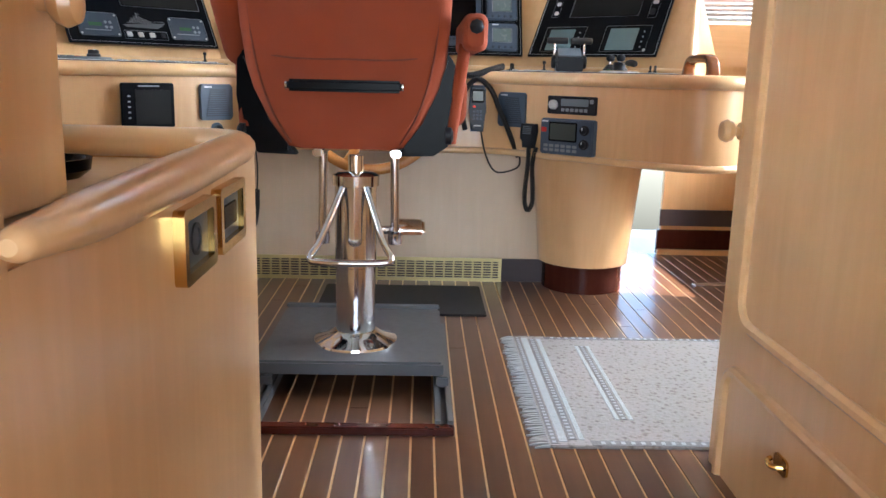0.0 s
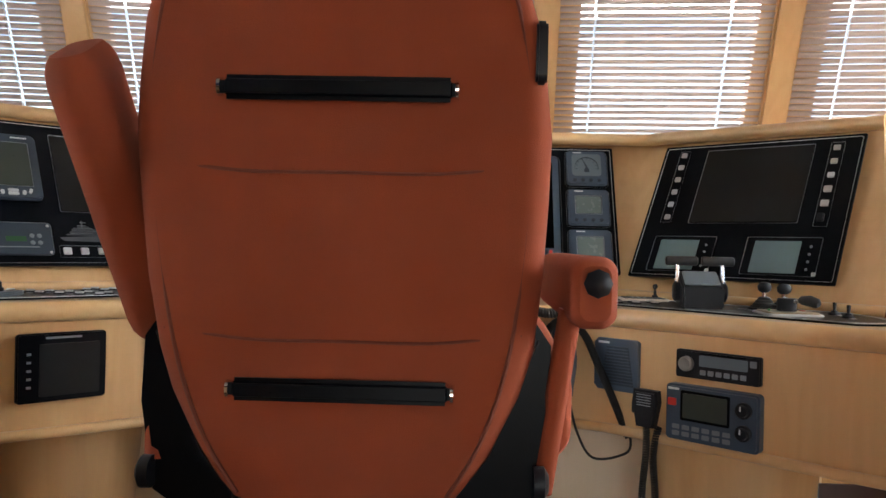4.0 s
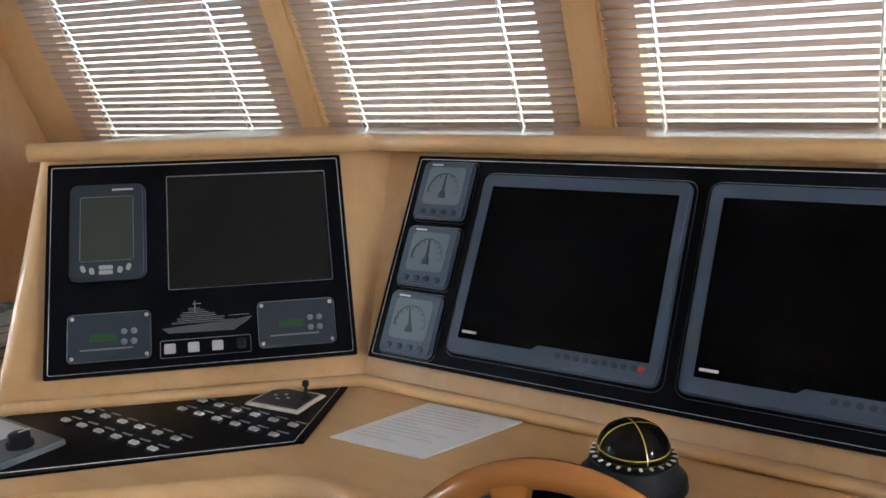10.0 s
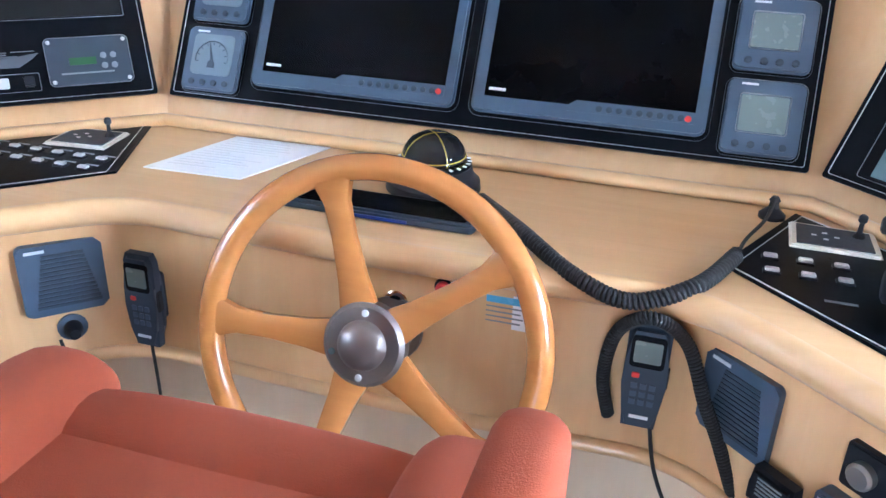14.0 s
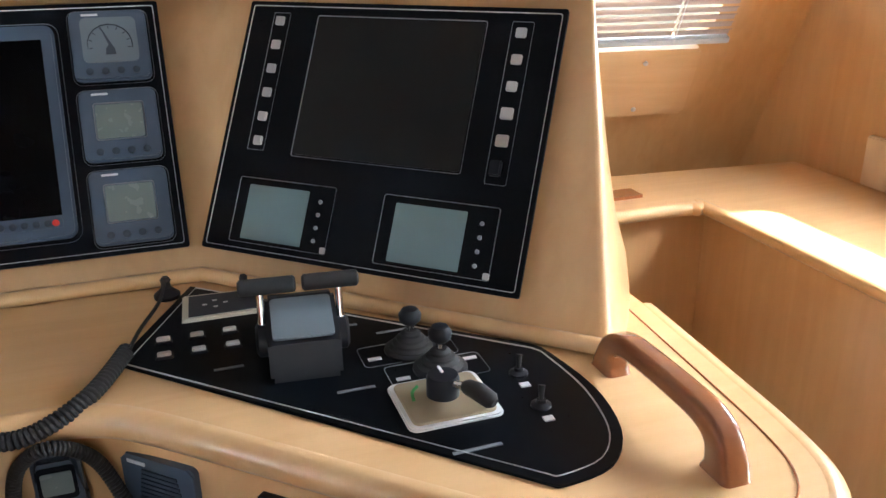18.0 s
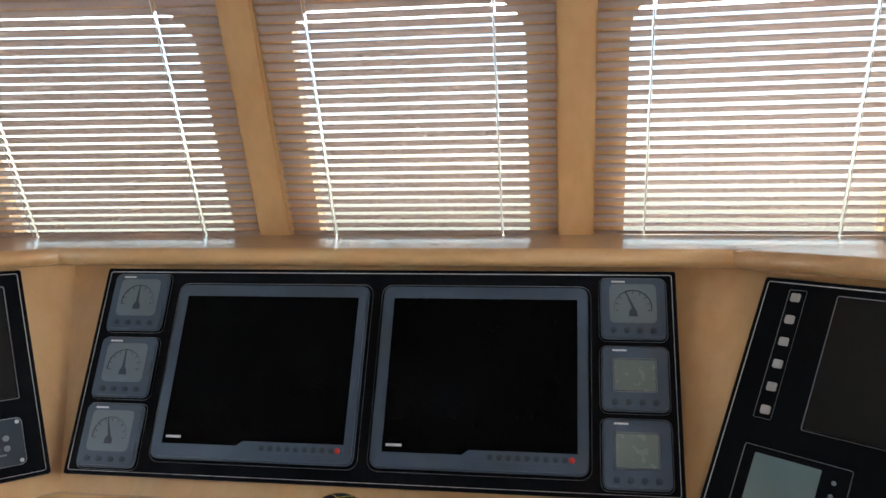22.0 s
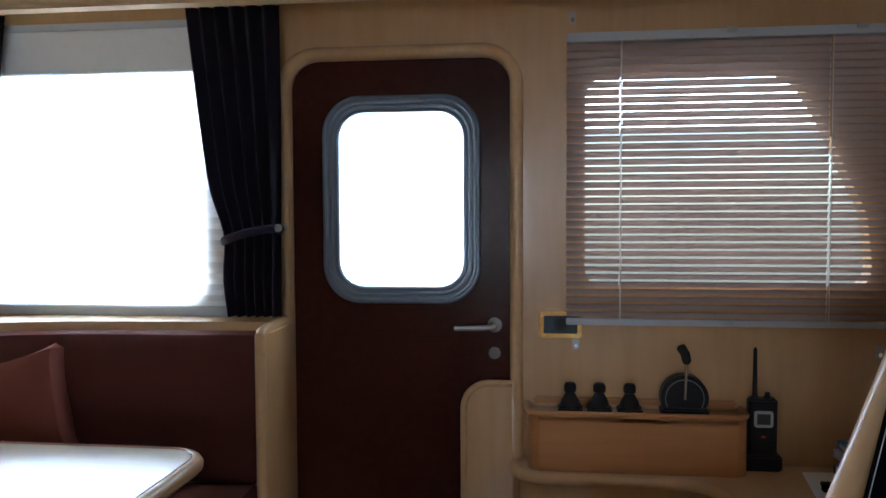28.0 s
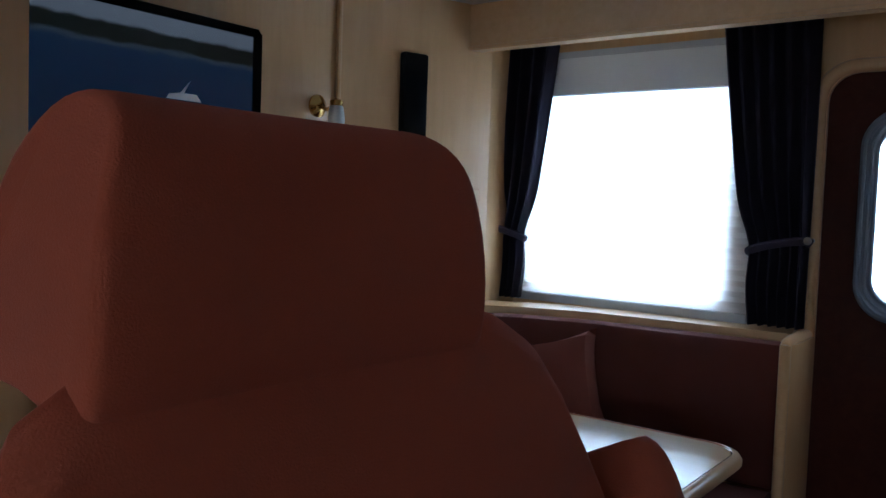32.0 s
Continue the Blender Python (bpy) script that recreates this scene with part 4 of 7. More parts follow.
def gauge(t, u, v, w, h, dial, needle=0.0):
    g = part("gauge", flat_rect(u, v, u + w, v + h, 0.012, 0.012, 0.006, 0.004), GREY_BLUE, t, "square blue-grey gauge")
    part("rim_line", outline(u - 0.003, v - 0.003, u + w + 0.003, v + h + 0.003, 0.014, 0.0009, 0.0062), GREY_PRINT, g)
    if dial:
        part("face", flat_rect(u + 0.017, v + 0.031, u + w - 0.017, v + h - 0.013, 0.001, 0.010, 0.018), LCD_PALE, g)
        cx, cy, r = u + w / 2, v + h * 0.50, w * 0.29
        arc = [(cx + r * math.cos(a), cy + r * math.sin(a), 0.0195) for a in (radians(-10 + 20 * k) for k in range(11))]
        part("scale_arc", tube(arc, 0.0011, 5, False, 0.4), GREY_DARK, g)
        for k in range(9):
            a = radians(-10 + 25 * k)
            part("tick", moved(box(r * 0.86, 0, 0, r * 0.14, 0.0016, 0.0006), pose(cx, cy, 0.0194, 0, 0, math.degrees(a))), GREY_DARK, g)
        part("needle", moved(prism([(-0.004, -0.0028), (r * 0.95, -0.0006), (r * 0.95, 0.0006), (-0.004, 0.0028)], -0.0006, 0.0006), pose(cx, cy, 0.0198, 0, 0, needle)), GREY_DARK, g)
        part("cap", prism([(cx - 0.008, cy - 0.017), (cx + 0.008, cy - 0.017), (cx + 0.007, cy - 0.007), (cx + 0.002, cy), (cx - 0.002, cy), (cx - 0.007, cy - 0.007)], 0.0192, 0.0204), GREY_DARK, g)
    else:
        part("bezel", outline(u + 0.022, v + 0.036, u + w - 0.022, v + h - 0.024, 0.004, 0.0018, 0.0182), GREY_PRINT, g)
        part("display", flat_rect(u + 0.024, v + 0.038, u + w - 0.024, v + h - 0.026, 0.001, 0.003, 0.018), LCD, g)
    part("brand_bar", box(u + 0.034, v + h - 0.008, 0.0184, 0.026, 0.0035, 0.0006), WHITE_LINE, g)
    for k in range(4):
        part("button", moved(lathe([(0.006, 0), (0.006, 0.002), (0.001, 0.003)], 14), pose(u + w * (0.2 + 0.2 * k), v + 0.016, 0.018)), GREY_DARK, g)


def monitor(t, u, v, w, h, red=True):
    g = part("monitor", flat_rect(u, v, u + w, v + h, 0.013, 0.016, 0.006, 0.004), GREY_BLUE, t, "blue-grey framed display, switched off")
    part("screen", flat_rect(u + 0.023, v + 0.029, u + w - 0.020, v + h - 0.026, 0.001, 0.002, 0.0190), SCREEN_OFF, g, "black screen, switched off")
    part("rim_line", outline(u - 0.006, v - 0.006, u + w + 0.006, v + h + 0.006, 0.02, 0.0009, 0.0062), GREY_PRINT, g)
    part("control_strip", prism([(u + w * 0.42, v + 0.018), (u + w - 0.020, v + 0.018), (u + w - 0.020, v + 0.038), (u + w * 0.46, v + 0.038), (u + w * 0.43, v + 0.029)], 0.0195, 0.0205), GREY_BLUE, g)
    for k in range(9):
        part("button", moved(lathe([(0.0055, 0), (0.0055, 0.002), (0.001, 0.003)], 12), pose(u + w * (0.56 + 0.042 * k), v + 0.026, 0.0203)), GREY_DARK, g)
    part("power_button", moved(lathe([(0.0055, 0), (0.0055, 0.002), (0.001, 0.003)], 12), pose(u + w * 0.925, v + 0.026, 0.0203)), RED, g, "small red button")
    part("brand_bar", box(u + 0.045, v + 0.042, 0.0205, 0.030, 0.005, 0.0008), WHITE_LINE, g)


def centre_panel():
    t = instrument_plate("centre_instrument_panel", CPANEL @ pose(0, 0, 0.002), 1.188, 0.432, "wide black panel with two dark monitors and six gauges")
    for k, (v, n) in enumerate(((0.292, 90), (0.152, 92), (0.014, 105))):
        gauge(t, 0.027, v, 0.122, 0.124, True, n)
    monitor(t, 0.178, 0.036, 0.407, 0.357)
    monitor(t, 0.616, 0.036, 0.404, 0.357)
    gauge(t, 1.044, 0.292, 0.122, 0.122, True, 112)
    gauge(t, 1.044, 0.155, 0.122, 0.122, False)
    gauge(t, 1.044, 0.016, 0.122, 0.124, False)


def switch(t, u, v, s=0.0165, name="push_button"):
    part(name, moved(box(0, 0, 0.003, s, s * 0.92, 0.006, 0.0015), pose(u, v, 0.006)), BUTTON, t, "")


def starboard_panel():
    t = instrument_plate("starboard_instrument_panel", RPANEL @ pose(0, 0, 0.002), 0.562, 0.432, "black panel with dark screen, small displays and white buttons")
    part("screen_frame", outline(0.139, 0.170, 0.439, 0.409, 0.004, 0.0013, 0.0064), GREY_PRINT, t)
    part("screen", flat_rect(0.142, 0.173, 0.436, 0.406, 0.002, 0.003, 0.0058), SCREEN_MATT, t, "large matt dark screen")
    for k in range(6):
        switch(t, 0.0675 + 0.0008 * k, 0.397 - 0.0415 * k)
    for k in range(5):
        switch(t, 0.496, 0.392 - 0.0415 * k, 0.0165 if k < 3 else 0.0195)
    part("row_line", outline(0.052, 0.174, 0.084, 0.412, 0.003, 0.0007, 0.0063), GREY_PRINT, t)
    part("row_line", outline(0.479, 0.160, 0.513, 0.410, 0.003, 0.0007, 0.0063), GREY_PRINT, t)
    part("dark_switch", box(0.494, 0.184, 0.010, 0.018, 0.024, 0.010, 0.002), BLACK_PLASTIC, t)
    for u0, u1, d0, d1 in ((0.055, 0.238, 0.076, 0.191), (0.324, 0.513, 0.346, 0.464)):
        g = part("small_display", flat_rect(u0, 0.018, u1, 0.126, 0.004, 0.004, 0.006), BLACK, t)
        part("rim_line", outline(u0, 0.018, u1, 0.126, 0.004, 0.0009, 0.0102), GREY_PRINT, g)
        part("display", flat_rect(d0, 0.024, d1, 0.115, 0.001, 0.002, 0.0098), LCD_GREEN, g, "teal liquid crystal display")
        for k in range(4):
            part("button", moved(lathe([(0.0035, 0), (0.0035, 0.002), (0.001, 0.003)], 10), pose(u1 - 0.024, 0.100 - 0.021 * k, 0.010)), GREY_PRINT, g)
        part("label_chip", box(u1 - 0.004, 0.024, 0.011, 0.010, 0.010, 0.004, 0.001), BUTTON, g)


def ship_drawing(t):
    """White line drawing of a motor yacht, in profile."""
    k = Matrix.Translation((0.214, 0.070, 0.0066))
    hull = [(0.0, 0.012), (0.012, 0.002), (0.135, 0.000), (0.158, 0.014), (0.172, 0.026), (0.120, 0.019), (0.06, 0.016)]
    g = part("ship_drawing", moved(prism(hull, 0, 0.0006), k), DIM_PRINT, t, "white line drawing of a yacht")
    for y, x0, x1 in ((0.021, 0.018, 0.135), (0.029, 0.028, 0.118), (0.037, 0.034, 0.100), (0.045, 0.050, 0.080)):
        part("deck_line", moved(box((x0 + x1) / 2, y, 0, x1 - x0, 0.0030, 0.0008), k), DIM_PRINT, g)
        part("deck_line", moved(box((x0 + x1) / 2 - 0.004, y + 0.004, 0, (x1 - x0) * 0.75, 0.0012, 0.0008), k), GREY_PRINT, g)
    part("mast", moved(box(0.062, 0.052, 0, 0.0022, 0.024, 0.0008), k), GREY_PRINT, g)
    part("radar_arch", moved(box(0.066, 0.058, 0, 0.016, 0.002, 0.0008), k), GREY_PRINT, g)
    part("rail_line", moved(box(0.145, 0.030, 0, 0.04, 0.001, 0.0008), k), GREY_PRINT, g)


def port_panel():
    t = instrument_plate("port_instrument_panel", LPANEL @ pose(0, 0, 0.002), 0.587, 0.438, "black panel with dark screen, plotter and yacht drawing")
    part("screen_frame", outline(0.228, 0.160, 0.550, 0.402, 0.003, 0.0018, 0.0066), GREY_PRINT, t)
    part("screen", flat_rect(0.231, 0.163, 0.547, 0.399, 0.002, 0.002, 0.0058), SCREEN_MATT, t, "large matt dark screen")
    g = part("plotter", flat_rect(0.045, 0.185, 0.188, 0.386, 0.016, 0.016, 0.006, 0.005), GREY_DARK, t, "upright slate-grey plotter")
    part("display", flat_rect(0.067, 0.224, 0.164, 0.356, 0.001, 0.004, 0.022), LCD_OLIVE, g)
    part("display_line", outline(0.066, 0.223, 0.165, 0.357, 0.004, 0.0012, 0.0222), GREY_PRINT, g)
    part("brand_bar", box(0.145, 0.372, 0.0224, 0.040, 0.004, 0.0008), WHITE_LINE, g)
    for k, (x, y, w, h, a) in enumerate(((0.072, 0.208, 0.008, 0.014, 20), (0.088, 0.203, 0.009, 0.013, 12), (0.114, 0.209, 0.026, 0.008, 0), (0.114, 0.199, 0.026, 0.008, 0), (0.140, 0.203, 0.009, 0.013, -12), (0.156, 0.208, 0.008, 0.014, -20))):
        part("key", moved(prism(round_rect(w, h, min(w, h) * 0.45, 4), 0, 0.003), pose(x, y, 0.022, 0, 0, a)), BUTTON, g)
    for u in (0.043, 0.396):
        g = part("control_unit", flat_rect(u, 0.027, u + 0.151, 0.120, 0.006, 0.010, 0.006, 0.002), GREY_DARK, t, "flat control unit with a green display")
        part("rim_line", outline(u, 0.027, u + 0.151, 0.120, 0.010, 0.001, 0.0124), GREY_PRINT, g)
        part("display", flat_rect(u + 0.040, 0.066, u + 0.088, 0.080, 0.001, 0.001, 0.012), LCD_LIT, g, "dim green display")
        for x in (0.102, 0.120):
            for y in (0.062, 0.082):
                part("button", moved(lathe([(0.006, 0), (0.006, 0.002), (0.001, 0.003)], 12), pose(u + x, y, 0.012)), GREY_PRINT, g)
        for x in (0.008, 0.143):
            for y in (0.035, 0.112):
                part("screw", moved(lathe([(0.004, 0), (0.004, 0.001), (0.001, 0.002)], 10), pose(u + x, y, 0.012)), BUTTON, g)
        part("caption_bar", box(u + 0.070, 0.050, 0.0124, 0.095, 0.003, 0.0008), GREY_PRINT, g)
    ship_drawing(t)
    part("row_line", outline(0.210, 0.024, 0.380, 0.058, 0.003, 0.0010, 0.0064), GREY_PRINT, t)
    for u in (0.228, 0.272, 0.317):
        switch(t, u, 0.041, 0.021)
    part("dark_switch", box(0.362, 0.042, 0.009, 0.018, 0.020, 0.008, 0.002), BLACK_PLASTIC, t)


centre_panel()
starboard_panel()
port_panel()


# ---- helm chair ----
def ring(w, d, cy, z, r, n=6, crown=0.0):
    return [(x, cy + y - crown * (1 - (2 * x / w) ** 2) * (1 if y < 0 else -1), z) for x, y in round_rect(w, d, min(r, w / 2.05, d / 2.05), n)]


def pad(w, d, h, r=0.026):
    """A stuffed pad standing along z, with rolled ends."""
    secs = []
    for z, k in ((-0.5 * h, 0.62), (-0.5 * h + 0.25 * r, 0.80), (-0.5 * h + 0.6 * r, 0.93), (-0.5 * h + 1.2 * r, 1.0), (0.5 * h - 1.2 * r, 1.0), (0.5 * h - 0.6 * r, 0.93), (0.5 * h - 0.25 * r, 0.80), (0.5 * h, 0.62)):
        secs.append([(x, y, z) for x, y in round_rect(w * k, d * (1 - (1 - k) * w / d), r * k, 5)])
    return loft(secs)


def rear(z):
    return -1.288 - 0.155 * (z - 0.746)


def helm_chair():
    t = thing("helm_chair", pose(0.0, 0, 0), "terracotta upholstered helm chair on a steel pedestal", "chair")
    secs = []
    for z, w, d in ((0.590, 0.25, 0.05), (0.596, 0.31, 0.08), (0.62, 0.36, 0.10), (0.68, 0.425, 0.115), (0.74, 0.475, 0.120), (0.80, 0.505, 0.122), (0.90, 0.522, 0.122), (1.00, 0.530, 0.116), (1.08, 0.532, 0.106), (1.15, 0.514, 0.090), (1.22, 0.490, 0.072), (1.270, 0.456, 0.060), (1.302, 0.416, 0.052), (1.318, 0.356, 0.044), (1.325, 0.29, 0.03)):
        flat = 0.62 * d if z > 0.85 else 0.8 * d
        secs.append([(x, y + (d - flat) * (1 - (2 * x / w) ** 2) * (1 if y > rear(z) + flat / 2 else -0.12), zz - 0.80 * (y - rear(z)) * max(0, min(1, (zz - 1.15) / 0.15))) for x, y, zz in ring(w, flat, rear(z) + flat / 2, z, 0.050, 8)])
    part("backrest", loft(secs), FABRIC, t, "terracotta backrest")
    seam = [(0.150, 0.605), (0.196, 0.68), (0.230, 0.78), (0.248, 0.90), (0.256, 1.02), (0.255, 1.114), (0.246, 1.176), (0.231, 1.240), (0.209, 1.272), (0.176, 1.287), (0.120, 1.291), (0.0, 1.294)]
    on_back = lambda x, z: (x, rear(z) - 0.0075 + 0.0085 * (abs(x) / 0.22) ** 3, z)
    pts = [on_back(0.93 * x, z) for x, z in seam] + [on_back(-0.93 * x, z) for x, z in seam[-2::-1]]
    part("back_seam", tube(curve(pts, 4), 0.0030, 6), PIPING, t, "dark piping round the back")
    for z in (1.030, 0.815):
        part("cross_seam", tube(curve([(-0.234, rear(z) + 0.006, z + 0.012), (-0.12, rear(z) - 0.0055, z), (0.0, rear(z) - 0.0078, z), (0.12, rear(z) - 0.0055, z), (0.234, rear(z) + 0.006, z + 0.012)], 5), 0.0022, 6), PIPING, t)
    # D-shaped in section: flat front, rounded rear and top, with plain side faces
    shape = curve([(0, -1.360, 1.292), (0, -1.348, 1.304), (0, -1.345, 1.345), (0, -1.350, 1.400), (0, -1.358, 1.430), (0, -1.376, 1.447), (0, -1.405, 1.454), (0, -1.432, 1.447), (0, -1.452, 1.420), (0, -1.460, 1.380), (0, -1.462, 1.332), (0, -1.452, 1.307), (0, -1.420, 1.302), (0, -1.385, 1.294)], 3, True)
    secs = []
    for f, k in ((-1.0, 0.84), (-0.995, 0.90), (-0.98, 0.95), (-0.955, 0.98), (-0.90, 0.992), (-0.75, 1.0), (-0.4, 1.0), (0.0, 1.0), (0.4, 1.0), (0.75, 1.0), (0.90, 0.99), (0.955, 0.975), (0.98, 0.95), (0.995, 0.90), (1.0, 0.86)):
        ends = []
        for p in shape:
            wide = 0.152 - 0.026 * max(0.0, (p.z - 1.34) / 0.115) ** 2.2
            aft = max(0.0, (-1.345 - p.y) / 0.115)
            ends.append((0.026 + f * wide, -1.405 + (p.y + 1.405) * k - 0.040 * aft * (1 - abs(f) ** 3), 1.372 + (p.z - 1.372) * (k + 1) / 2 + 0.003 * aft ** 2 * (1 - f ** 4) * min(1.0, max(0.0, (p.z - 1.36) / 0.06))))
        secs.append(ends)
    part("headrest", loft(secs), FABRIC, t, "terracotta headrest")
    for z in (1.130, 0.750):
        b = part("grab_strip", moved(box(0, 0, 0, 0.288, 0.016, 0.030, 0.007, 3), pose(0, rear(z) - 0.014, z)), BLACK, t, "black plastic grab strip")
        for s in (-1, 1):
            part("strip_end", moved(lathe([(0.012, 0), (0.012, 0.004), (0.001, 0.006)], 14), pose(s * 0.143, rear(z) - 0.014, z, 0, s * 90, 0)), STEEL, b)
    # seat with a front roll and side bolsters
    part("seat", box(0, -1.03, 0.705, 0.40, 0.44, 0.14, 0.045, 4), FABRIC, t, "terracotta seat cushion")
    part("front_roll", tube(curve([(-0.165, -0.822, 0.722), (-0.10, -0.815, 0.726), (0.02, -0.812, 0.728), (0.14, -0.812, 0.726), (0.212, -0.815, 0.722)], 5), 0.066, 20), FABRIC, t, "rounded front roll of the seat")
    for x, front in ((-0.208, -0.752), (0.252, -0.752)):
        secs = []
        back = -1.23
        for k, (f, g) in enumerate(((0.0, 0.60), (0.012, 0.86), (0.035, 0.97), (0.08, 1.0), (0.5, 1.0), (0.80, 1.0), (0.87, 0.975), (0.93, 0.90), (0.97, 0.78), (0.99, 0.62), (1.0, 0.42))):
            y = back + (front - back) * f
            z = 0.734 + 0.014 * min(1, 1.6 * f) - 0.020 * (1 - f) ** 2
            secs.append([(x + px * (0.55 + 0.45 * g), y, z + pz * g) for px, pz in round_rect(0.118, 0.150, 0.046, 7)])
        part("side_bolster", loft(secs), FABRIC, t, "padded side bolster")
    part("seat_pan", box(0, -1.02, 0.602, 0.40, 0.40, 0.028, 0.008), BLACK, t, "black seat frame")
    # arms: one down, one swung up
    a = part("armrest", moved(pad(0.062, 0.092, 0.482, 0.022), pose(0.321, -1.100, 0.886, 90, 0, 0)), FABRIC, t, "lowered terracotta armrest")
    part("star_knob", moved(lathe([(0.016, 0), (0.018, 0.008), (0.010, 0.016), (0.001, 0.018)], 8), pose(0.322, -1.344, 0.899, 90, 0, 0)), BLACK_PLASTIC, a, "black star knob")
    part("arm_bracket", tube([(0.268, -1.24, 0.61), (0.285, -1.25, 0.74), (0.300, -1.26, 0.86)], 0.016, 10), FABRIC, t)
    m = pose(-0.304, -1.260, 0.998, 27, -8, 0)
    part("raised_armrest", moved(pad(0.072, 0.122, 0.405, 0.032), m), FABRIC, t, "raised terracotta armrest")
    part("arm_bracket", tube([(-0.258, -1.25, 0.64), (-0.268, -1.22, 0.74), (-0.282, -1.18, 0.84)], 0.016, 10), FABRIC, t)
    for s in (-1, 1):
        shell = [(s * x, z) for x, z in ((0.252, 0.845), (0.276, 0.81), (0.280, 0.72), (0.262, 0.60), (0.225, 0.575), (0.13, 0.572), (0.15, 0.60), (0.205, 0.655), (0.240, 0.74))]
        part("recliner_cover", moved(prism(shell, -0.035, 0.035, 0.010), Matrix(((1, 0, 0, 0), (0, 0, -1, -1.225), (0, 1, 0, 0), (0, 0, 0, 1)))), BLACK, t, "black recliner cover")
        part("pivot_bolt", moved(lathe([(0.022, 0), (0.022, 0.014), (0.012, 0.02), (0.001, 0.02)], 16), pose(s * 0.255, -1.27, 0.63, 0, s * 90, 0)), BLACK_PLASTIC, t)
    part("side_lever", moved(prism(round_rect(0.030, 0.078, 0.013, 4), -0.007, 0.007, 0.003), Matrix(((0, 0, 1, 0.247), (1, 0, 0, -1.345), (0, 1, 0, 1.180), (0, 0, 0, 1)))), BLACK_PLASTIC, t, "black tilt lever")
    # slide, pedestal, foot ring
    for s in (-1, 1):
        part("slide_rail", box(0.028 + s * 0.10, -1.10, 0.580, 0.028, 0.34, 0.020, 0.004), STEEL, t)
        part("strut", tube([(0.028 + s * 0.095, -1.19, 0.575), (0.028 + s * 0.098, -1.19, 0.35)], 0.012, 10), STEEL, t, "chrome strut")
        part("strut_foot", moved(lathe([(0.018, 0), (0.020, 0.01), (0.020, 0.03), (0.012, 0.036)], 14), pose(0.028 + s * 0.098, -1.19, 0.328)), STEEL, t)
    part("column", moved(lathe([(0.052, 0.085), (0.052, 0.29), (0.054, 0.292), (0.054, 0.50), (0.060, 0.502), (0.060, 0.528), (0.045, 0.535), (0.02, 0.536), (0.02, 0.578)], 40), pose(0.028, -1.290, 0)), STEEL, t, "polished steel pedestal")
    part("flange", moved(lathe([(0.112, 0.084), (0.110, 0.092), (0.075, 0.104), (0.054, 0.118)], 40), pose(0.028, -1.290, 0)), STEEL, t)
    loop = curve([(-0.03, -1.34, 0.50), (-0.075, -1.42, 0.385), (-0.098, -1.45, 0.345), (-0.07, -1.46, 0.335), (0.07, -1.46, 0.335), (0.098, -1.45, 0.345), (0.075, -1.42, 0.385), (0.03, -1.34, 0.50)], 6)
    part("foot_ring", tube([p + Vector((0.028, 0, 0)) for p in loop], 0.009, 10), STEEL, t, "chrome triangular foot ring")
    part("foot_rest", box(0.158, -1.10, 0.36, 0.10, 0.16, 0.02, 0.008), STEEL, t, "chrome foot plate")
    part("pedal_link", tube([(0.078, -1.22, 0.37), (0.158, -1.12, 0.36)], 0.012, 10), STEEL, t)
    part("base_plate", prism([(-0.205, -1.465), (0.258, -1.465), (0.258, -0.980), (-0.205, -0.980)], 0.050, 0.086, 0.006), GUNMETAL, t, "grey steel base plate")
    part("base_lip", box(0.0265, -0.985, 0.092, 0.46, 0.010, 0.016, 0.003), GUNMETAL, t)
    for x in (-0.178, 0.256):
        part("floor_rail", joined(box(x - 0.014, -1.31, 0.014, 0.012, 0.74, 0.028), box(x + 0.014, -1.31, 0.014, 0.012, 0.74, 0.028), box(x, -1.31, 0.004, 0.03, 0.74, 0.008)), GUNMETAL, t, "grey floor track")
    part("end_bar", box(0.040, -1.688, 0.010, 0.475, 0.030, 0.020, 0.003), MAHOGANY, t, "dark bar across the track ends")
    for s in (-1, 1):
        part("slide_foot", box(0.039 + s * 0.217, -1.25, 0.038, 0.03, 0.44, 0.026, 0.003), GUNMETAL, t)


helm_chair()


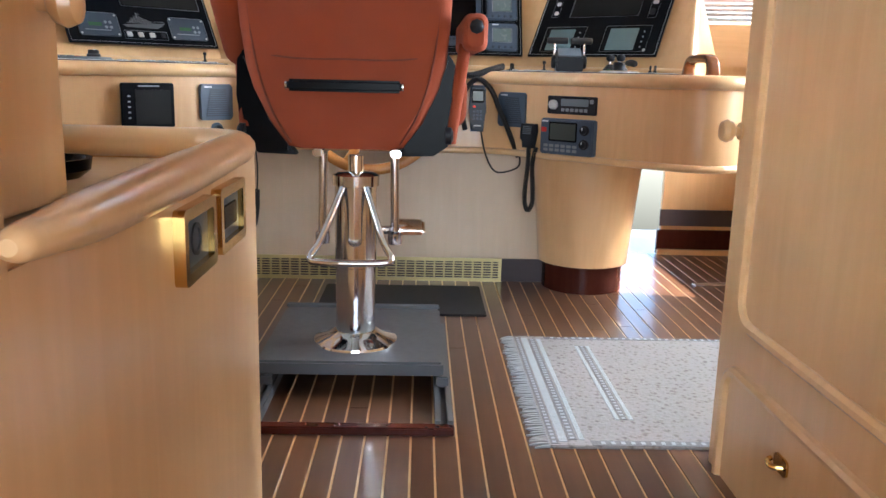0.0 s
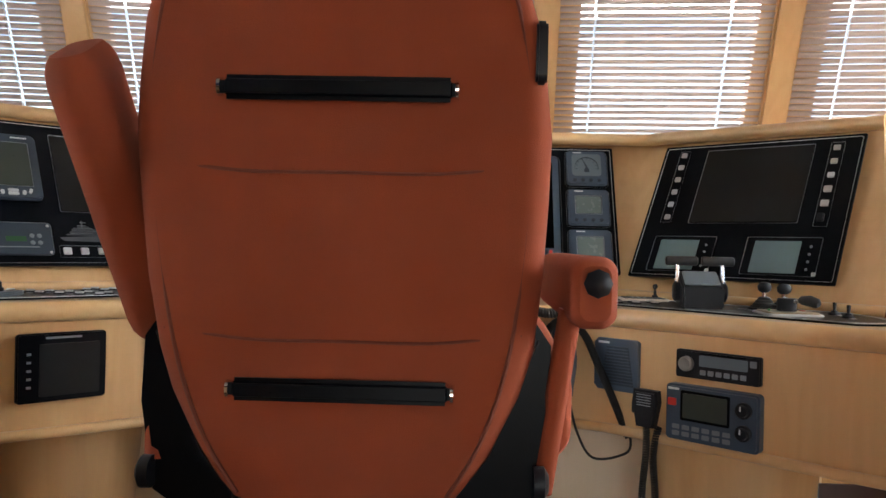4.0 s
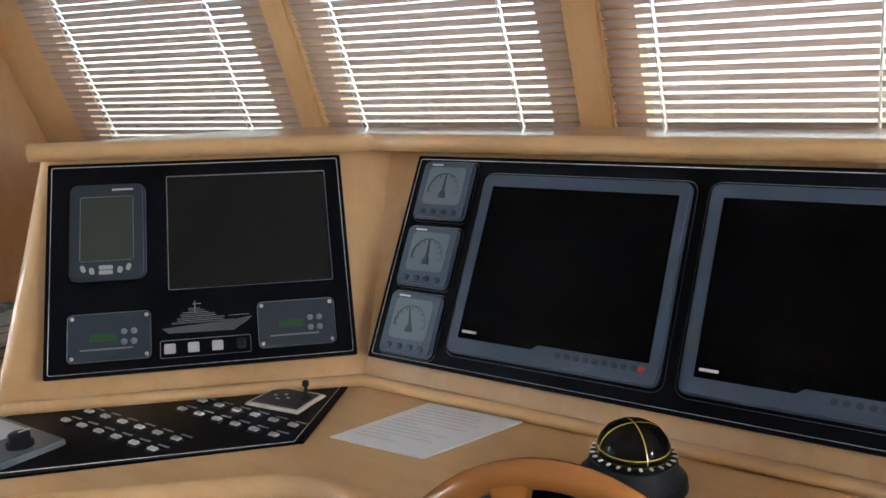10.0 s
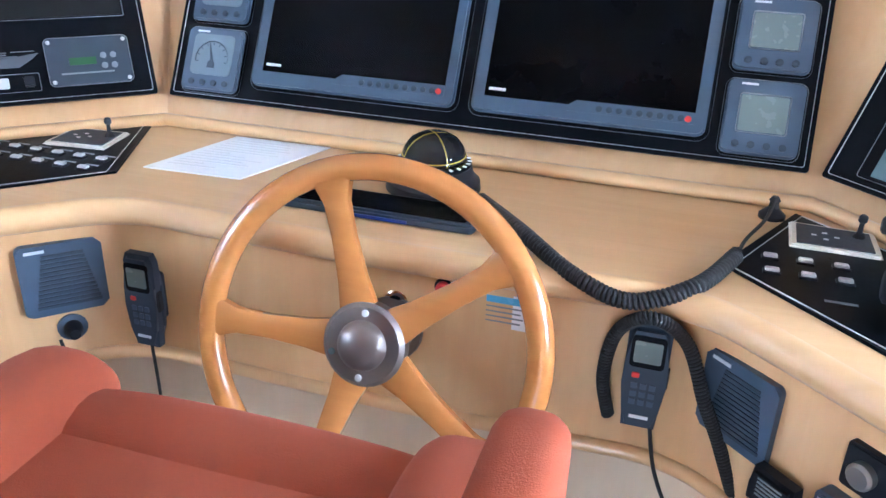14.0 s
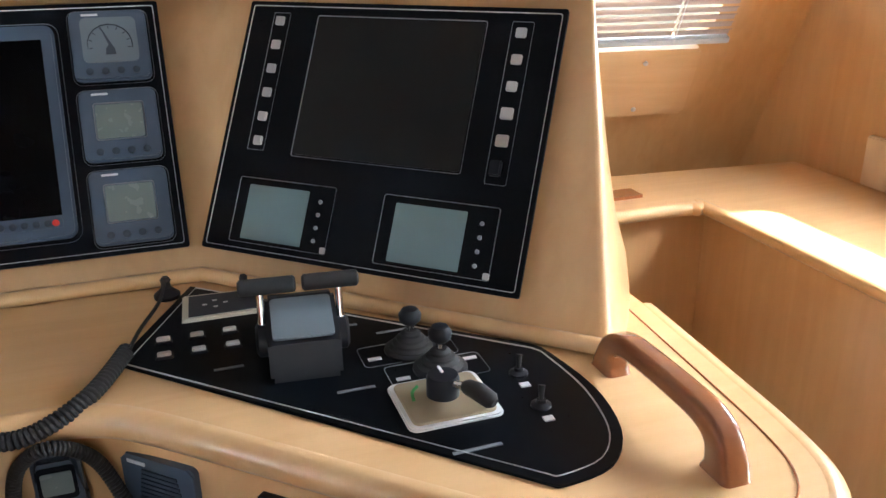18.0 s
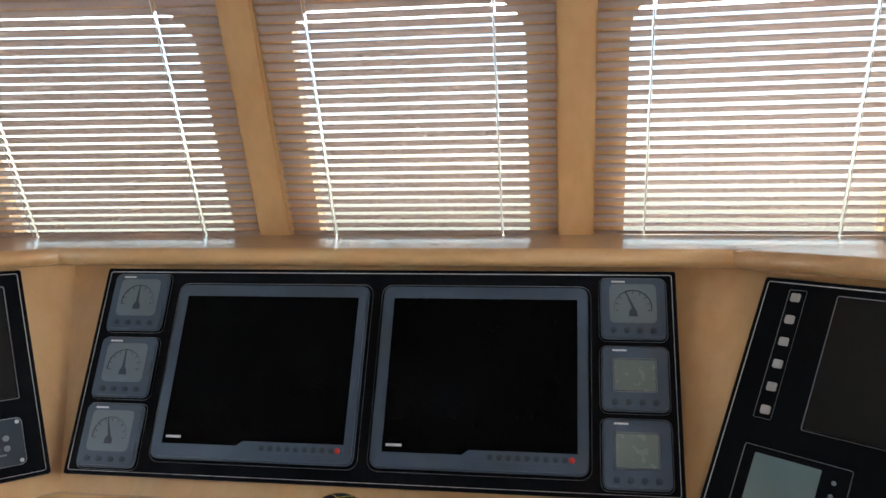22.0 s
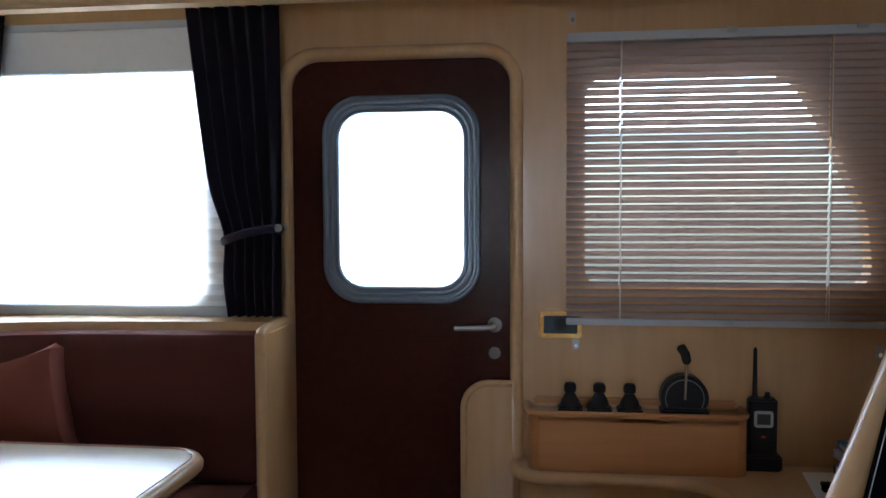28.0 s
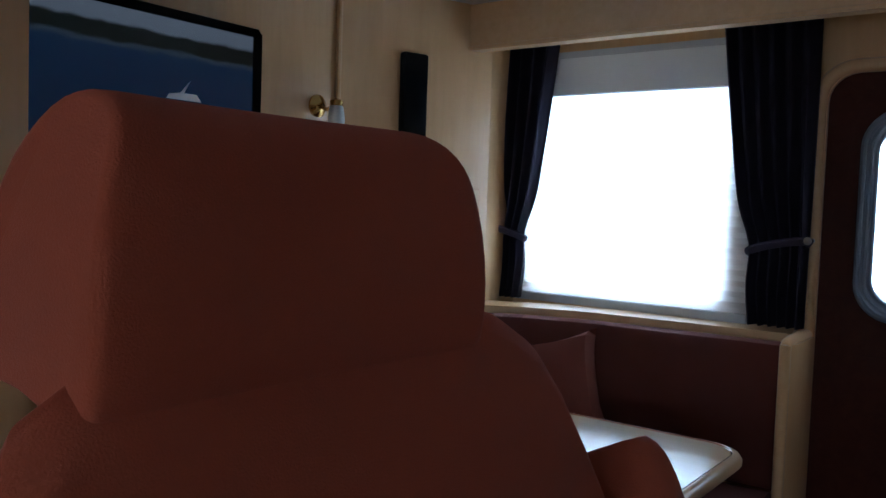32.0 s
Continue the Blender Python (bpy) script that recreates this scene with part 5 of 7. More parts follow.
# ---- steering wheel ----
def steering_wheel():
    m = basis((0.017, -0.470, 0.690), (1, 0, 0), (0, 0.30, 0.954))
    t = thing("boat_helm", m, "varnished teak steering wheel with five spokes and a pewter hub", "steering wheel")
    R = 0.245
    part("rim", tube([(R * math.cos(a), R * math.sin(a), 0) for a in (2 * math.pi * k / 64 for k in range(64))], 0.019, 14, True), TEAK, t, "round teak rim")
    for k in range(5):
        a = radians(109 + 72 * k)
        d = Vector((math.cos(a), math.sin(a), 0))
        n = Vector((-d.y, d.x, 0))
        ringlist = []
        for r, hw, th in ((0.045, 0.028, 0.011), (0.09, 0.021, 0.011), (0.15, 0.017, 0.011), (0.20, 0.018, 0.012), (0.225, 0.026, 0.013), (0.240, 0.040, 0.013)):
            c = d * r
            ringlist.append([tuple(c + n * (hw * x) + Vector((0, 0, th * z))) for x, z in ((1, 0.6), (0.7, 1), (-0.7, 1), (-1, 0.6), (-1, -0.6), (-0.7, -1), (0.7, -1), (1, -0.6))])
        part("spoke", loft(ringlist), TEAK, t)
    h = part("hub", lathe([(0.056, -0.014), (0.060, -0.008), (0.060, 0.012), (0.054, 0.018), (0.036, 0.019), (0.034, 0.026), (0.024, 0.034), (0.010, 0.037), (0.001, 0.037)], 36), HUB, t, "pewter hub with a domed cap")
    for a in (90, 200, 270):
        part("screw", moved(lathe([(0.005, 0), (0.005, 0.002), (0.001, 0.003)], 10), pose(0.046 * math.cos(radians(a)), 0.046 * math.sin(radians(a)), 0.0185)), BUTTON if a != 200 else LCD_GREEN, h)
    part("shaft", moved(lathe([(0.026, -0.10), (0.026, -0.012)], 20), Matrix()), HUB, t)
    part("mount", moved(lathe([(0.05, 0), (0.05, 0.012), (0.04, 0.02), (0.026, 0.02)], 24), pose(0, 0.0, -0.105)), HUB, t)


steering_wheel()


# ---- dinette ----
def sweep_board(line, profile):
    """A profile (out, z) swept along a plan line; out is to the left of the way."""
    n = len(line)
    secs = []
    for i, p in enumerate(line):
        d = (line[min(i + 1, n - 1)] - line[max(i - 1, 0)]).normalized()
        q = Vector((-d.y, d.x, 0))
        secs.append([tuple(p + q * o + Vector((0, 0, z))) for o, z in profile])
    return loft(secs)


def settee():
    t = thing("corner_settee", pose(0, 0, 0), "rust upholstered corner settee round the dinette table", "sofa")
    line = curve([(-2.12, -1.64, 0), (-2.10, -2.00, 0), (-2.07, -2.30, 0), (-1.97, -2.56, 0), (-1.78, -2.73, 0), (-1.52, -2.785, 0), (-1.0, -2.79, 0), (-0.62, -2.79, 0)], 8)
    cuts = [0, 21, 44, len(line) - 1]
    back = [(0.02, 0.60), (0.035, 0.64), (0.030, 0.85), (0.015, 0.98), (-0.012, 1.022), (-0.045, 1.030), (-0.09, 1.015), (-0.10, 0.6)]
    seat = [(0.06, 0.40), (0.06, 0.60), (0.10, 0.622), (0.40, 0.622), (0.455, 0.60), (0.47, 0.54), (0.46, 0.42)]
    for a, b in zip(cuts[:-1], cuts[1:]):
        part("back_cushion", sweep_board(line[a:b + 1], back), SOFA_FABRIC, t, "rust back cushion")
    for a, b in zip(cuts[:-1], cuts[1:]):
        part("seat_cushion", sweep_board(line[a:b + 1], seat), SOFA_FABRIC, t, "rust seat cushion")
    part("plinth", sweep_board(line, [(0.08, 0.0), (0.08, 0.40), (0.42, 0.40), (0.42, 0.0)]), MAPLE, t, "maple seat base")
    part("top_ledge", sweep_board(line, [(-0.085, 1.020), (-0.085, 1.050), (-0.11, 1.056), (-0.19, 1.056), (-0.19, 1.02)]), MAPLE_X, t, "maple ledge behind the back")
    part("end_board", prism([(-2.298, -1.645), (-2.09, -1.645), (-2.065, -1.632), (-2.065, -1.612), (-2.09, -1.60), (-2.298, -1.60)], 0.0, 1.045, 0.008), MAPLE, t, "maple end board")
    part("end_cap", tube(curve([(-2.29, -1.622, 1.045), (-2.10, -1.622, 1.045), (-2.06, -1.622, 1.03), (-2.055, -1.622, 0.98), (-2.055, -1.622, 0.5)], 6), 0.016, 10), MAPLE_X, t)


def pillow(w, h, d, n=14):
    v, f = [], []
    for s in (1, -1):
        for j in range(n + 1):
            for i in range(n + 1):
                x, y = 2 * i / n - 1, 2 * j / n - 1
                e = max(0.0, (1 - x ** 4) * (1 - y ** 4)) ** 0.5
                pinch = 1 - 0.07 * (1 - abs(x) ** 2) * (abs(y) > 0.99) - 0.07 * (1 - abs(y) ** 2) * (abs(x) > 0.99)
                kx, ky = 1 - 0.08 * (1 - y * y), 1 - 0.08 * (1 - x * x)
                crease = 0.006 * math.sin(5 * x + 3 * y) * e
                v.append((x * w / 2 * (kx if abs(x) > 0.5 else 1) * pinch, y * h / 2 * (ky if abs(y) > 0.5 else 1) * pinch, s * (d / 2 * e + crease * s)))
    k = (n + 1) ** 2
    for j in range(n):
        for i in range(n):
            a = j * (n + 1) + i
            f.append((a, a + 1, a + n + 2, a + n + 1))
            f.append((k + a, k + a + n + 1, k + a + n + 2, k + a + 1))
    bm = poly(v, f)
    bmesh.ops.remove_doubles(bm, verts=bm.verts[:], dist=0.0015)
    return bm


settee()
PILLOWS = (((-1.985, -2.33, 0.815), (72, 0, 96), 0.36, 16), ((-1.86, -2.56, 0.79), (68, 0, 132), 0.33, 24), ((-1.66, -2.67, 0.785), (62, 0, 160), 0.38, -8), ((-1.36, -2.68, 0.78), (62, 0, 176), 0.36, 10))
for (p, r, s, turn) in PILLOWS:
    single("throw_pillow", pillow(s, s * 0.94, 0.15), PILLOW_FABRIC, pose(*p, *r) @ Matrix.Rotation(radians(turn), 4, "Z"), "plump salmon throw pillow on the settee", "pillow", "pillows on the settee")


def dinette_table():
    t = thing("dinette_table", pose(-1.21, -1.965, 0), "glossy maple dinette table with rounded corners", "table")
    o = round_rect(0.845, 0.735, 0.085, 8)
    part("tabletop", prism(o, 0.812, 0.839), TABLE_TOP, t, "glossy maple tabletop")
    part("edge_band", tube([(x, y, 0.822) for x, y in o], 0.019, 10, True), MAPLE_X, t)
    part("inlay_line", tube([(x * 0.985, y * 0.985, 0.8392) for x, y in o], 0.0035, 6, True, 0.3), HANDLE_WOOD, t, "dark line round the top")
    part("pedestal", lathe([(0.16, 0.0), (0.16, 0.03), (0.06, 0.06), (0.055, 0.75), (0.12, 0.812)], 32), STEEL, t, "steel table pedestal")


dinette_table()


def pleated_shade():
    t = thing("pleated_shade", PORT @ pose(0, 0, 0.0), "white pleated shade drawn over the saloon window", "blind")
    y0, y1, z0, z1 = -2.66, -1.80, 1.085, 1.945
    n = 42
    v, f = [], []
    for i in range(n + 1):
        z = z0 + (1.806 - z0) * i / n
        d = 0.012 + (0.007 if i % 2 else 0.0)
        v += [(y0, z, d), (y1, z, d)]
    f = [(2 * i, 2 * i + 1, 2 * i + 3, 2 * i + 2) for i in range(n)]
    bm = poly(v, f)
    part("pleats", bm, SHADE_THIN, t)
    part("head", box((y0 + y1) / 2, 1.873, 0.015, y1 - y0, 0.134, 0.03, 0.004), SHADE, t, "gathered head of the shade")
    part("head_rail", box((y0 + y1) / 2, 1.95, 0.018, y1 - y0, 0.022, 0.034, 0.003), RAIL_GREY, t)
    part("bottom_rail", box((y0 + y1) / 2, 1.070, 0.016, y1 - y0, 0.028, 0.03, 0.003), RAIL_GREY, t)


def shade_cloth():
    m, nt, b = node_material("thin_white_shade_cloth")
    b.inputs["Base Color"].default_value = (0.88, 0.91, 0.93, 1)
    b.inputs["Roughness"].default_value = 0.8
    tr = nt.nodes.new("ShaderNodeBsdfTranslucent")
    tr.inputs[0].default_value = (0.88, 0.92, 0.95, 1)
    mx = nt.nodes.new("ShaderNodeMixShader")
    mx.inputs[0].default_value = 0.65
    nt.links.new(b.outputs[0], mx.inputs[1])
    nt.links.new(tr.outputs[0], mx.inputs[2])
    nt.links.new(mx.outputs[0], nt.nodes["Material Output"].inputs["Surface"])
    return m


SHADE_THIN = shade_cloth()
pleated_shade()


def curtain(yc, w, away):
    """A tied-back curtain: gathered at the waist towards one side."""
    t = thing("curtain", PORT @ pose(yc, 0, 0.10), "dark aubergine curtain, tied back beside the window", "curtain", "saloon curtains")
    n, rows = 60, 26
    v, f = [], []
    for j in range(rows + 1):
        s = j / rows
        z = 1.985 - 0.92 * s
        pinch = math.exp(-((s - 0.74) / 0.10) ** 2)
        width = w * (1.0 - 0.42 * s) * (1 - 0.12 * pinch)
        shift = away * (w - width) / 2
        amp = 0.020 * (1 - 0.4 * pinch) + 0.006 * s
        for i in range(n + 1):
            q = i / n
            ph = q * 2 * math.pi * 6 + 0.9 * math.sin(3 * s + 4 * q)
            v.append((shift + (q - 0.5) * width, z, amp * math.sin(ph) - 0.02))
    for j in range(rows):
        for i in range(n):
            a = j * (n + 1) + i
            f.append((a, a + n + 1, a + n + 2, a + 1))
    bm = poly(v, f)
    bmesh.ops.solidify(bm, geom=bm.faces[:], thickness=0.003)
    part("cloth", bm, CURTAIN, t)
    k = w * 0.69 * 0.90
    loop = [(away * (w - k) / 2 + k / 2 * math.cos(a), 1.305 + 0.012 * math.sin(a) + away * 0.02 * math.cos(a), -0.02 + 0.032 * math.sin(a)) for a in (2 * math.pi * q / 24 for q in range(24))]
    part("tie_band", tube(loop, 0.014, 8, True, 0.6), CURTAIN, t)
    part("hold_back", moved(lathe([(0.006, -0.06), (0.006, 0.0), (0.012, 0.006), (0.001, 0.012)], 12), pose(away * w * 0.5, 1.33, 0.0)), BRUSHED, t)


curtain(-1.755, 0.285, 1)
curtain(-2.630, 0.290, -1)


def television():
    m = Matrix(((-1, 0, 0, -0.79), (0, 0, 1, -2.879), (0, 1, 0, 1.615), (0, 0, 0, 1)))
    t = thing("television", m, "black flat television on the bulkhead, showing a lake", "television")
    part("case", moved(prism(round_rect(0.76, 0.505, 0.012), 0.0, 0.045, 0.006), Matrix()), SCREEN_OFF, t, "glossy black case")
    bm = box(0, 0, 0, 0.690, 0.004, 0.430)
    s = part("screen", bm, TV_PICTURE, t, "picture of a lake with a boat", Matrix(((1, 0, 0, 0), (0, 0, 1, 0.012), (0, -1, 0, 0.046), (0, 0, 0, 1))))
    part("boat_picture", moved(prism([(-0.035, 0), (0.035, 0.0), (0.025, 0.012), (0.0, 0.012), (0.012, 0.034), (-0.008, 0.012), (-0.03, 0.008)], 0.0485, 0.0492), pose(0.125, 0.028, 0) @ Matrix.Diagonal((1.5, 1.5, 1.0, 1.0))), HULL_WHITE, t, "small white boat in the picture")


television()

# ---- small things ----
def coil(points, radius, wire, pitch, seg=7):
    """A spiral cord wound round a smooth line."""
    line = curve(points, 14)
    lengths = [0.0]
    for a, b in zip(line, line[1:]):
        lengths.append(lengths[-1] + (b - a).length)
    n = int(lengths[-1] / pitch * 9)
    out, i, side = [], 0, None
    for k in range(n + 1):
        s = lengths[-1] * k / n
        while i < len(line) - 2 and lengths[i + 1] < s:
            i += 1
        f = (s - lengths[i]) / max(1e-6, lengths[i + 1] - lengths[i])
        d = (line[i + 1] - line[i]).normalized()
        side = d.orthogonal().normalized() if side is None else (side - d * side.dot(d)).normalized()
        a = 2 * math.pi * k / 9
        out.append(line[i].lerp(line[i + 1], f) + radius * (math.cos(a) * side + math.sin(a) * d.cross(side)))
    return tube(out, wire, seg)


def inset(points, d):
    cx = sum(p[0] for p in points) / len(points)
    cy = sum(p[1] for p in points) / len(points)
    return [(x + (cx - x) * d / math.hypot(cx - x, cy - y), y + (cy - y) * d / math.hypot(cx - x, cy - y)) for x, y in points]


def knob(r, h, grip=0.75):
    return lathe([(r, 0), (r, h * 0.35), (r * grip, h * 0.45), (r * grip * 0.95, h * 0.92), (r * grip * 0.8, h)], 20)


TOP = Matrix.Translation((0, 0, WORK))


def joystick_pad(t, corners):
    cx = sum(p[0] for p in corners) / 4
    cy = sum(p[1] for p in corners) / 4
    rim = part("pad_frame", prism(corners, 0.003, 0.010, 0.003), CREAM, t, "cream plastic frame")
    inner = [(cx + (x - cx) * 0.84, cy + (y - cy) * 0.80) for x, y in corners]
    part("pad_face", prism(inner, 0.0095, 0.0112), GREY_DARK, rim)
    for dx, dy in ((-0.012, 0.012), (-0.028, 0.0), (0.004, 0.0), (-0.012, -0.012)):
        part("arrow_mark", box(cx + dx, cy + dy, 0.0114, 0.007, 0.004, 0.0012), WHITE_LINE, rim)
    part("stick", moved(lathe([(0.010, 0.010), (0.007, 0.016), (0.004, 0.019), (0.0035, 0.034), (0.0065, 0.037), (0.0065, 0.044), (0.004, 0.047)], 14), Matrix.Translation((cx + 0.036, cy + 0.016, 0))), RUBBER, rim, "little black stick")


def flat_button(t, x, y):
    b = part("button_rim", flat_rect(x - 0.012, y - 0.008, x + 0.012, y + 0.008, 0.004, 0.002, 0.003), BLACK_PLASTIC, t)
    part("button_cap", flat_rect(x - 0.0095, y - 0.0055, x + 0.0095, y + 0.0055, 0.0045, 0.002, 0.0065, 0.0012), BUTTON, b, "white button cap")


def starboard_controls():
    t = thing("control_plate", TOP, "black control plate with white edge line on the worktop", "control panel")
    edge = [(0.472, -0.27), (0.585, -0.03), (1.035, -0.415)] + [(p.x, p.y) for p in curve([(1.045, -0.43, 0), (1.062, -0.55, 0), (1.045, -0.65, 0), (1.0, -0.708, 0), (0.935, -0.722, 0), (0.92, -0.715, 0)], 4)]
    part("plate", prism(edge, -0.004, 0.004, 0.0015), BLACK, t)
    part("border_line", tube([(x, y, 0.0042) for x, y in inset(edge, 0.016)], 0.0016, 6, True, 0.4), WHITE_LINE, t, "white border line")
    joystick_pad(t, [(0.566, -0.179), (0.693, -0.181), (0.694, -0.09), (0.571, -0.083)])
    for y in (-0.228, -0.276):
        for x in (0.538, 0.585, 0.632):
            flat_button(t, x, y)
    for x, y in ((0.983, -0.49), (0.977, -0.572)):
        k = part("toggle_switch", moved(lathe([(0.013, 0), (0.013, 0.004), (0.007, 0.007), (0.006, 0.011)], 18), Matrix.Translation((x, y, 0.003))), BLACK_PLASTIC, t)
        part("toggle", tube([(x, y, 0.012), (x + 0.003, y + 0.006, 0.030)], [0.003, 0.0045], 10), RUBBER, k)
        part("marker_chip", box(x - 0.004, y - 0.030, 0.0048, 0.013, 0.010, 0.002), WHITE_LINE, t, "white marker chip")
    for u, v, w in ((0.79, -0.27, 0.05), (0.86, -0.31, 0.05), (0.62, -0.34, 0.04), (0.77, -0.455, 0.05), (0.87, -0.63, 0.06)):
        part("lettering_bar", box(u, v, 0.0046, w, 0.005, 0.0012), GREY_PRINT, t)


def throttle():
    m = Matrix.Translation((0.722, -0.350, WORK + 0.003)) @ Matrix.Rotation(radians(-6), 4, "Z")
    t = thing("throttle", m, "twin throttle lever with chrome stalks and black grips", "throttle")
    wedge = [(-0.058, 0.0), (0.058, 0.0), (0.056, 0.078), (0.030, 0.086), (-0.050, 0.052)]
    turn = Matrix(((0, 0, 1, -0.048), (1, 0, 0, 0), (0, 1, 0, 0), (0, 0, 0, 1)))
    part("base", moved(prism(wedge, 0.0, 0.096, 0.005), turn), BLACK_PLASTIC, t)
    top = moved(prism(round_rect(0.082, 0.074, 0.006, 4), 0.0, 0.004, 0.001), pose(0, -0.011, 0.0695, 23, 0, 0))
    part("top_plate", top, LCD_PALE, t, "silver blue top plate")
    for s in (-1, 1):
        u = s * 0.053
        part("pivot", moved(lathe([(0.024, 0.0), (0.024, 0.012), (0.018, 0.016)], 22), pose(s * 0.047, 0.0, 0.038, 0, s * 90, 0)), BLACK_PLASTIC, t)
        lv = part("lever", tube(curve([(u, 0.0, 0.038), (u, 0.004, 0.07), (u, 0.010, 0.108)], 6), [0.0065] * 6 + [0.0052] * 7, 12), STEEL, t, "chrome lever")
        part("grip", tube([(s * 0.004, 0.010, 0.112), (s * 0.007, 0.010, 0.112), (s * 0.078, 0.010, 0.112), (s * 0.081, 0.010, 0.112)], [0.008, 0.0115, 0.0115, 0.008], 16), RUBBER, lv, "black grip")


def small_joystick(x, y):
    t = thing("thruster_joystick", Matrix.Translation((x, y, WORK + 0.003)) @ Matrix.Diagonal((1.25, 1.25, 0.95, 1)), "small joystick with ribbed black rubber bellows", "joystick", "thruster joysticks")
    part("flange", lathe([(0.030, 0), (0.030, 0.005), (0.026, 0.008)], 24), BLACK_PLASTIC, t)
    part("label_line", outline(-0.058, -0.024, 0.050, 0.022, 0.006, 0.0012, 0.0008), GREY_PRINT, t)
    for sx, sy in ((-0.044, -0.008), (0.038, 0.010)):
        part("white_chip", box(sx, sy, 0.0016, 0.015, 0.006, 0.0016), WHITE_LINE, t)
    rib = [(0.025, 0.006)]
    for k in range(4):
        r = 0.025 - 0.0045 * k
        rib += [(r, 0.009 + 0.007 * k), (r - 0.004, 0.0125 + 0.007 * k)]
    part("bellows", lathe(rib, 22), RUBBER, t)
    part("stem", lathe([(0.0045, 0.028), (0.0045, 0.048)], 12), STEEL, t)
    part("knob", lathe([(0.007, 0.044), (0.012, 0.050), (0.013, 0.060), (0.009, 0.068), (0.003, 0.070)], 18), BLACK_PLASTIC, t)


def autopilot():
    t = thing("autopilot_control", TOP, "square metal steering control with white rim and black lever", "control panel")
    part("rim", flat_rect(0.806, -0.578, 0.928, -0.465, 0.006, 0.012, 0.003, 0.002), WHITE_LINE, t, "white rim")
    part("face", flat_rect(0.813, -0.571, 0.921, -0.472, 0.004, 0.010, 0.008, 0.001), SAND_METAL, t, "sand-coloured metal face")
    c = Matrix.Translation((0.868, -0.515, 0.012))
    k = part("knob", moved(lathe([(0.021, 0), (0.021, 0.024), (0.019, 0.028), (0.001, 0.029)], 26), c), BLACK_PLASTIC, t)
    part("pointer", moved(box(0, 0.010, 0.0295, 0.003, 0.016, 0.002), c), WHITE_LINE, k)
    q = c @ Matrix.Rotation(radians(-152), 4, "Z")
    part("stalk", moved(tube([(0, 0.014, 0.020), (0, 0.040, 0.026)], 0.0055, 12), q), STEEL, k, "steel stalk")
    part("grip", moved(tube([(0, 0.036, 0.025), (0, 0.042, 0.026), (0, 0.060, 0.026), (0, 0.078, 0.022), (0, 0.084, 0.020)], [0.007, 0.010, 0.012, 0.011, 0.006], 14), q), RUBBER, k, "black lever grip")
    part("green_mark", tube(curve([(0.828, -0.520, 0.0125), (0.832, -0.500, 0.0125), (0.842, -0.488, 0.0125)], 4), 0.0022, 6), GREEN_MARK, t)
    part("red_mark", moved(lathe([(0.0065, 0), (0.0065, 0.0012), (0.001, 0.0014)], 18), Matrix.Translation((0.905, -0.507, 0.0122))), RED, t)


starboard_controls()
throttle()
small_joystick(0.868, -0.375)
small_joystick(0.890, -0.440)
autopilot()


def port_controls():
    t = thing("control_plate", TOP, "black control plate with two rows of white buttons", "control panel")
    edge = [(-0.523, -0.277), (-0.64, -0.005), (-1.078, -0.43)] + [(p.x, p.y) for p in curve([(-1.088, -0.445, 0), (-1.103, -0.55, 0), (-1.09, -0.66, 0), (-1.04, -0.725, 0), (-0.97, -0.733, 0), (-0.91, -0.69, 0)], 4)]
    part("plate", prism(edge, -0.004, 0.004, 0.0015), BLACK, t)
    part("border_line", tube([(x, y, 0.0042) for x, y in inset(edge, 0.016)], 0.0016, 6, True, 0.4), WHITE_LINE, t, "white border line")
    joystick_pad(t, [(-0.734, -0.21), (-0.743, -0.11), (-0.626, -0.099), (-0.61, -0.196)])
    for x0, x1, y0, y1 in ((-0.957, -0.714, -0.385, -0.433), (-0.814, -0.580, -0.241, -0.289)):
        for y in (y0, y1):
            for k in range(6):
                flat_button(t, x0 + (x1 - x0) * k / 5, y)
            for k in range(6):
                part("lettering_bar", box(x0 + (x1 - x0) * k / 5, y + 0.022, 0.0046, 0.026, 0.004, 0.0012), GREY_PRINT, t)
    u = thing("steering_unit", TOP, "grey steering unit with pale display and black knob", "control panel")
    part("body", flat_rect(-1.057, -0.61, -0.862, -0.49, 0.012, 0.010, 0.003, 0.003), LCD_PALE, u)
    part("display", flat_rect(-1.045, -0.555, -0.955, -0.502, 0.002, 0.003, 0.0145), RAIL_GREY, u, "pale display")
    part("red_mark", box(-0.94, -0.595, 0.0155, 0.016, 0.006, 0.0016), RED, u)
    for k in range(4):
        part("key", flat_rect(-1.043 + 0.023 * k, -0.595, -1.026 + 0.023 * k, -0.575, 0.004, 0.003, 0.0145, 0.001), GREY_PRINT, u)
    kb = part("knob", moved(knob(0.022, 0.024, 0.82), Matrix.Translation((-0.905, -0.548, 0.014))), BLACK_PLASTIC, u)
    part("pointer", box(-0.905, -0.538, 0.0386, 0.003, 0.020, 0.002), WHITE_LINE, kb)


port_controls()


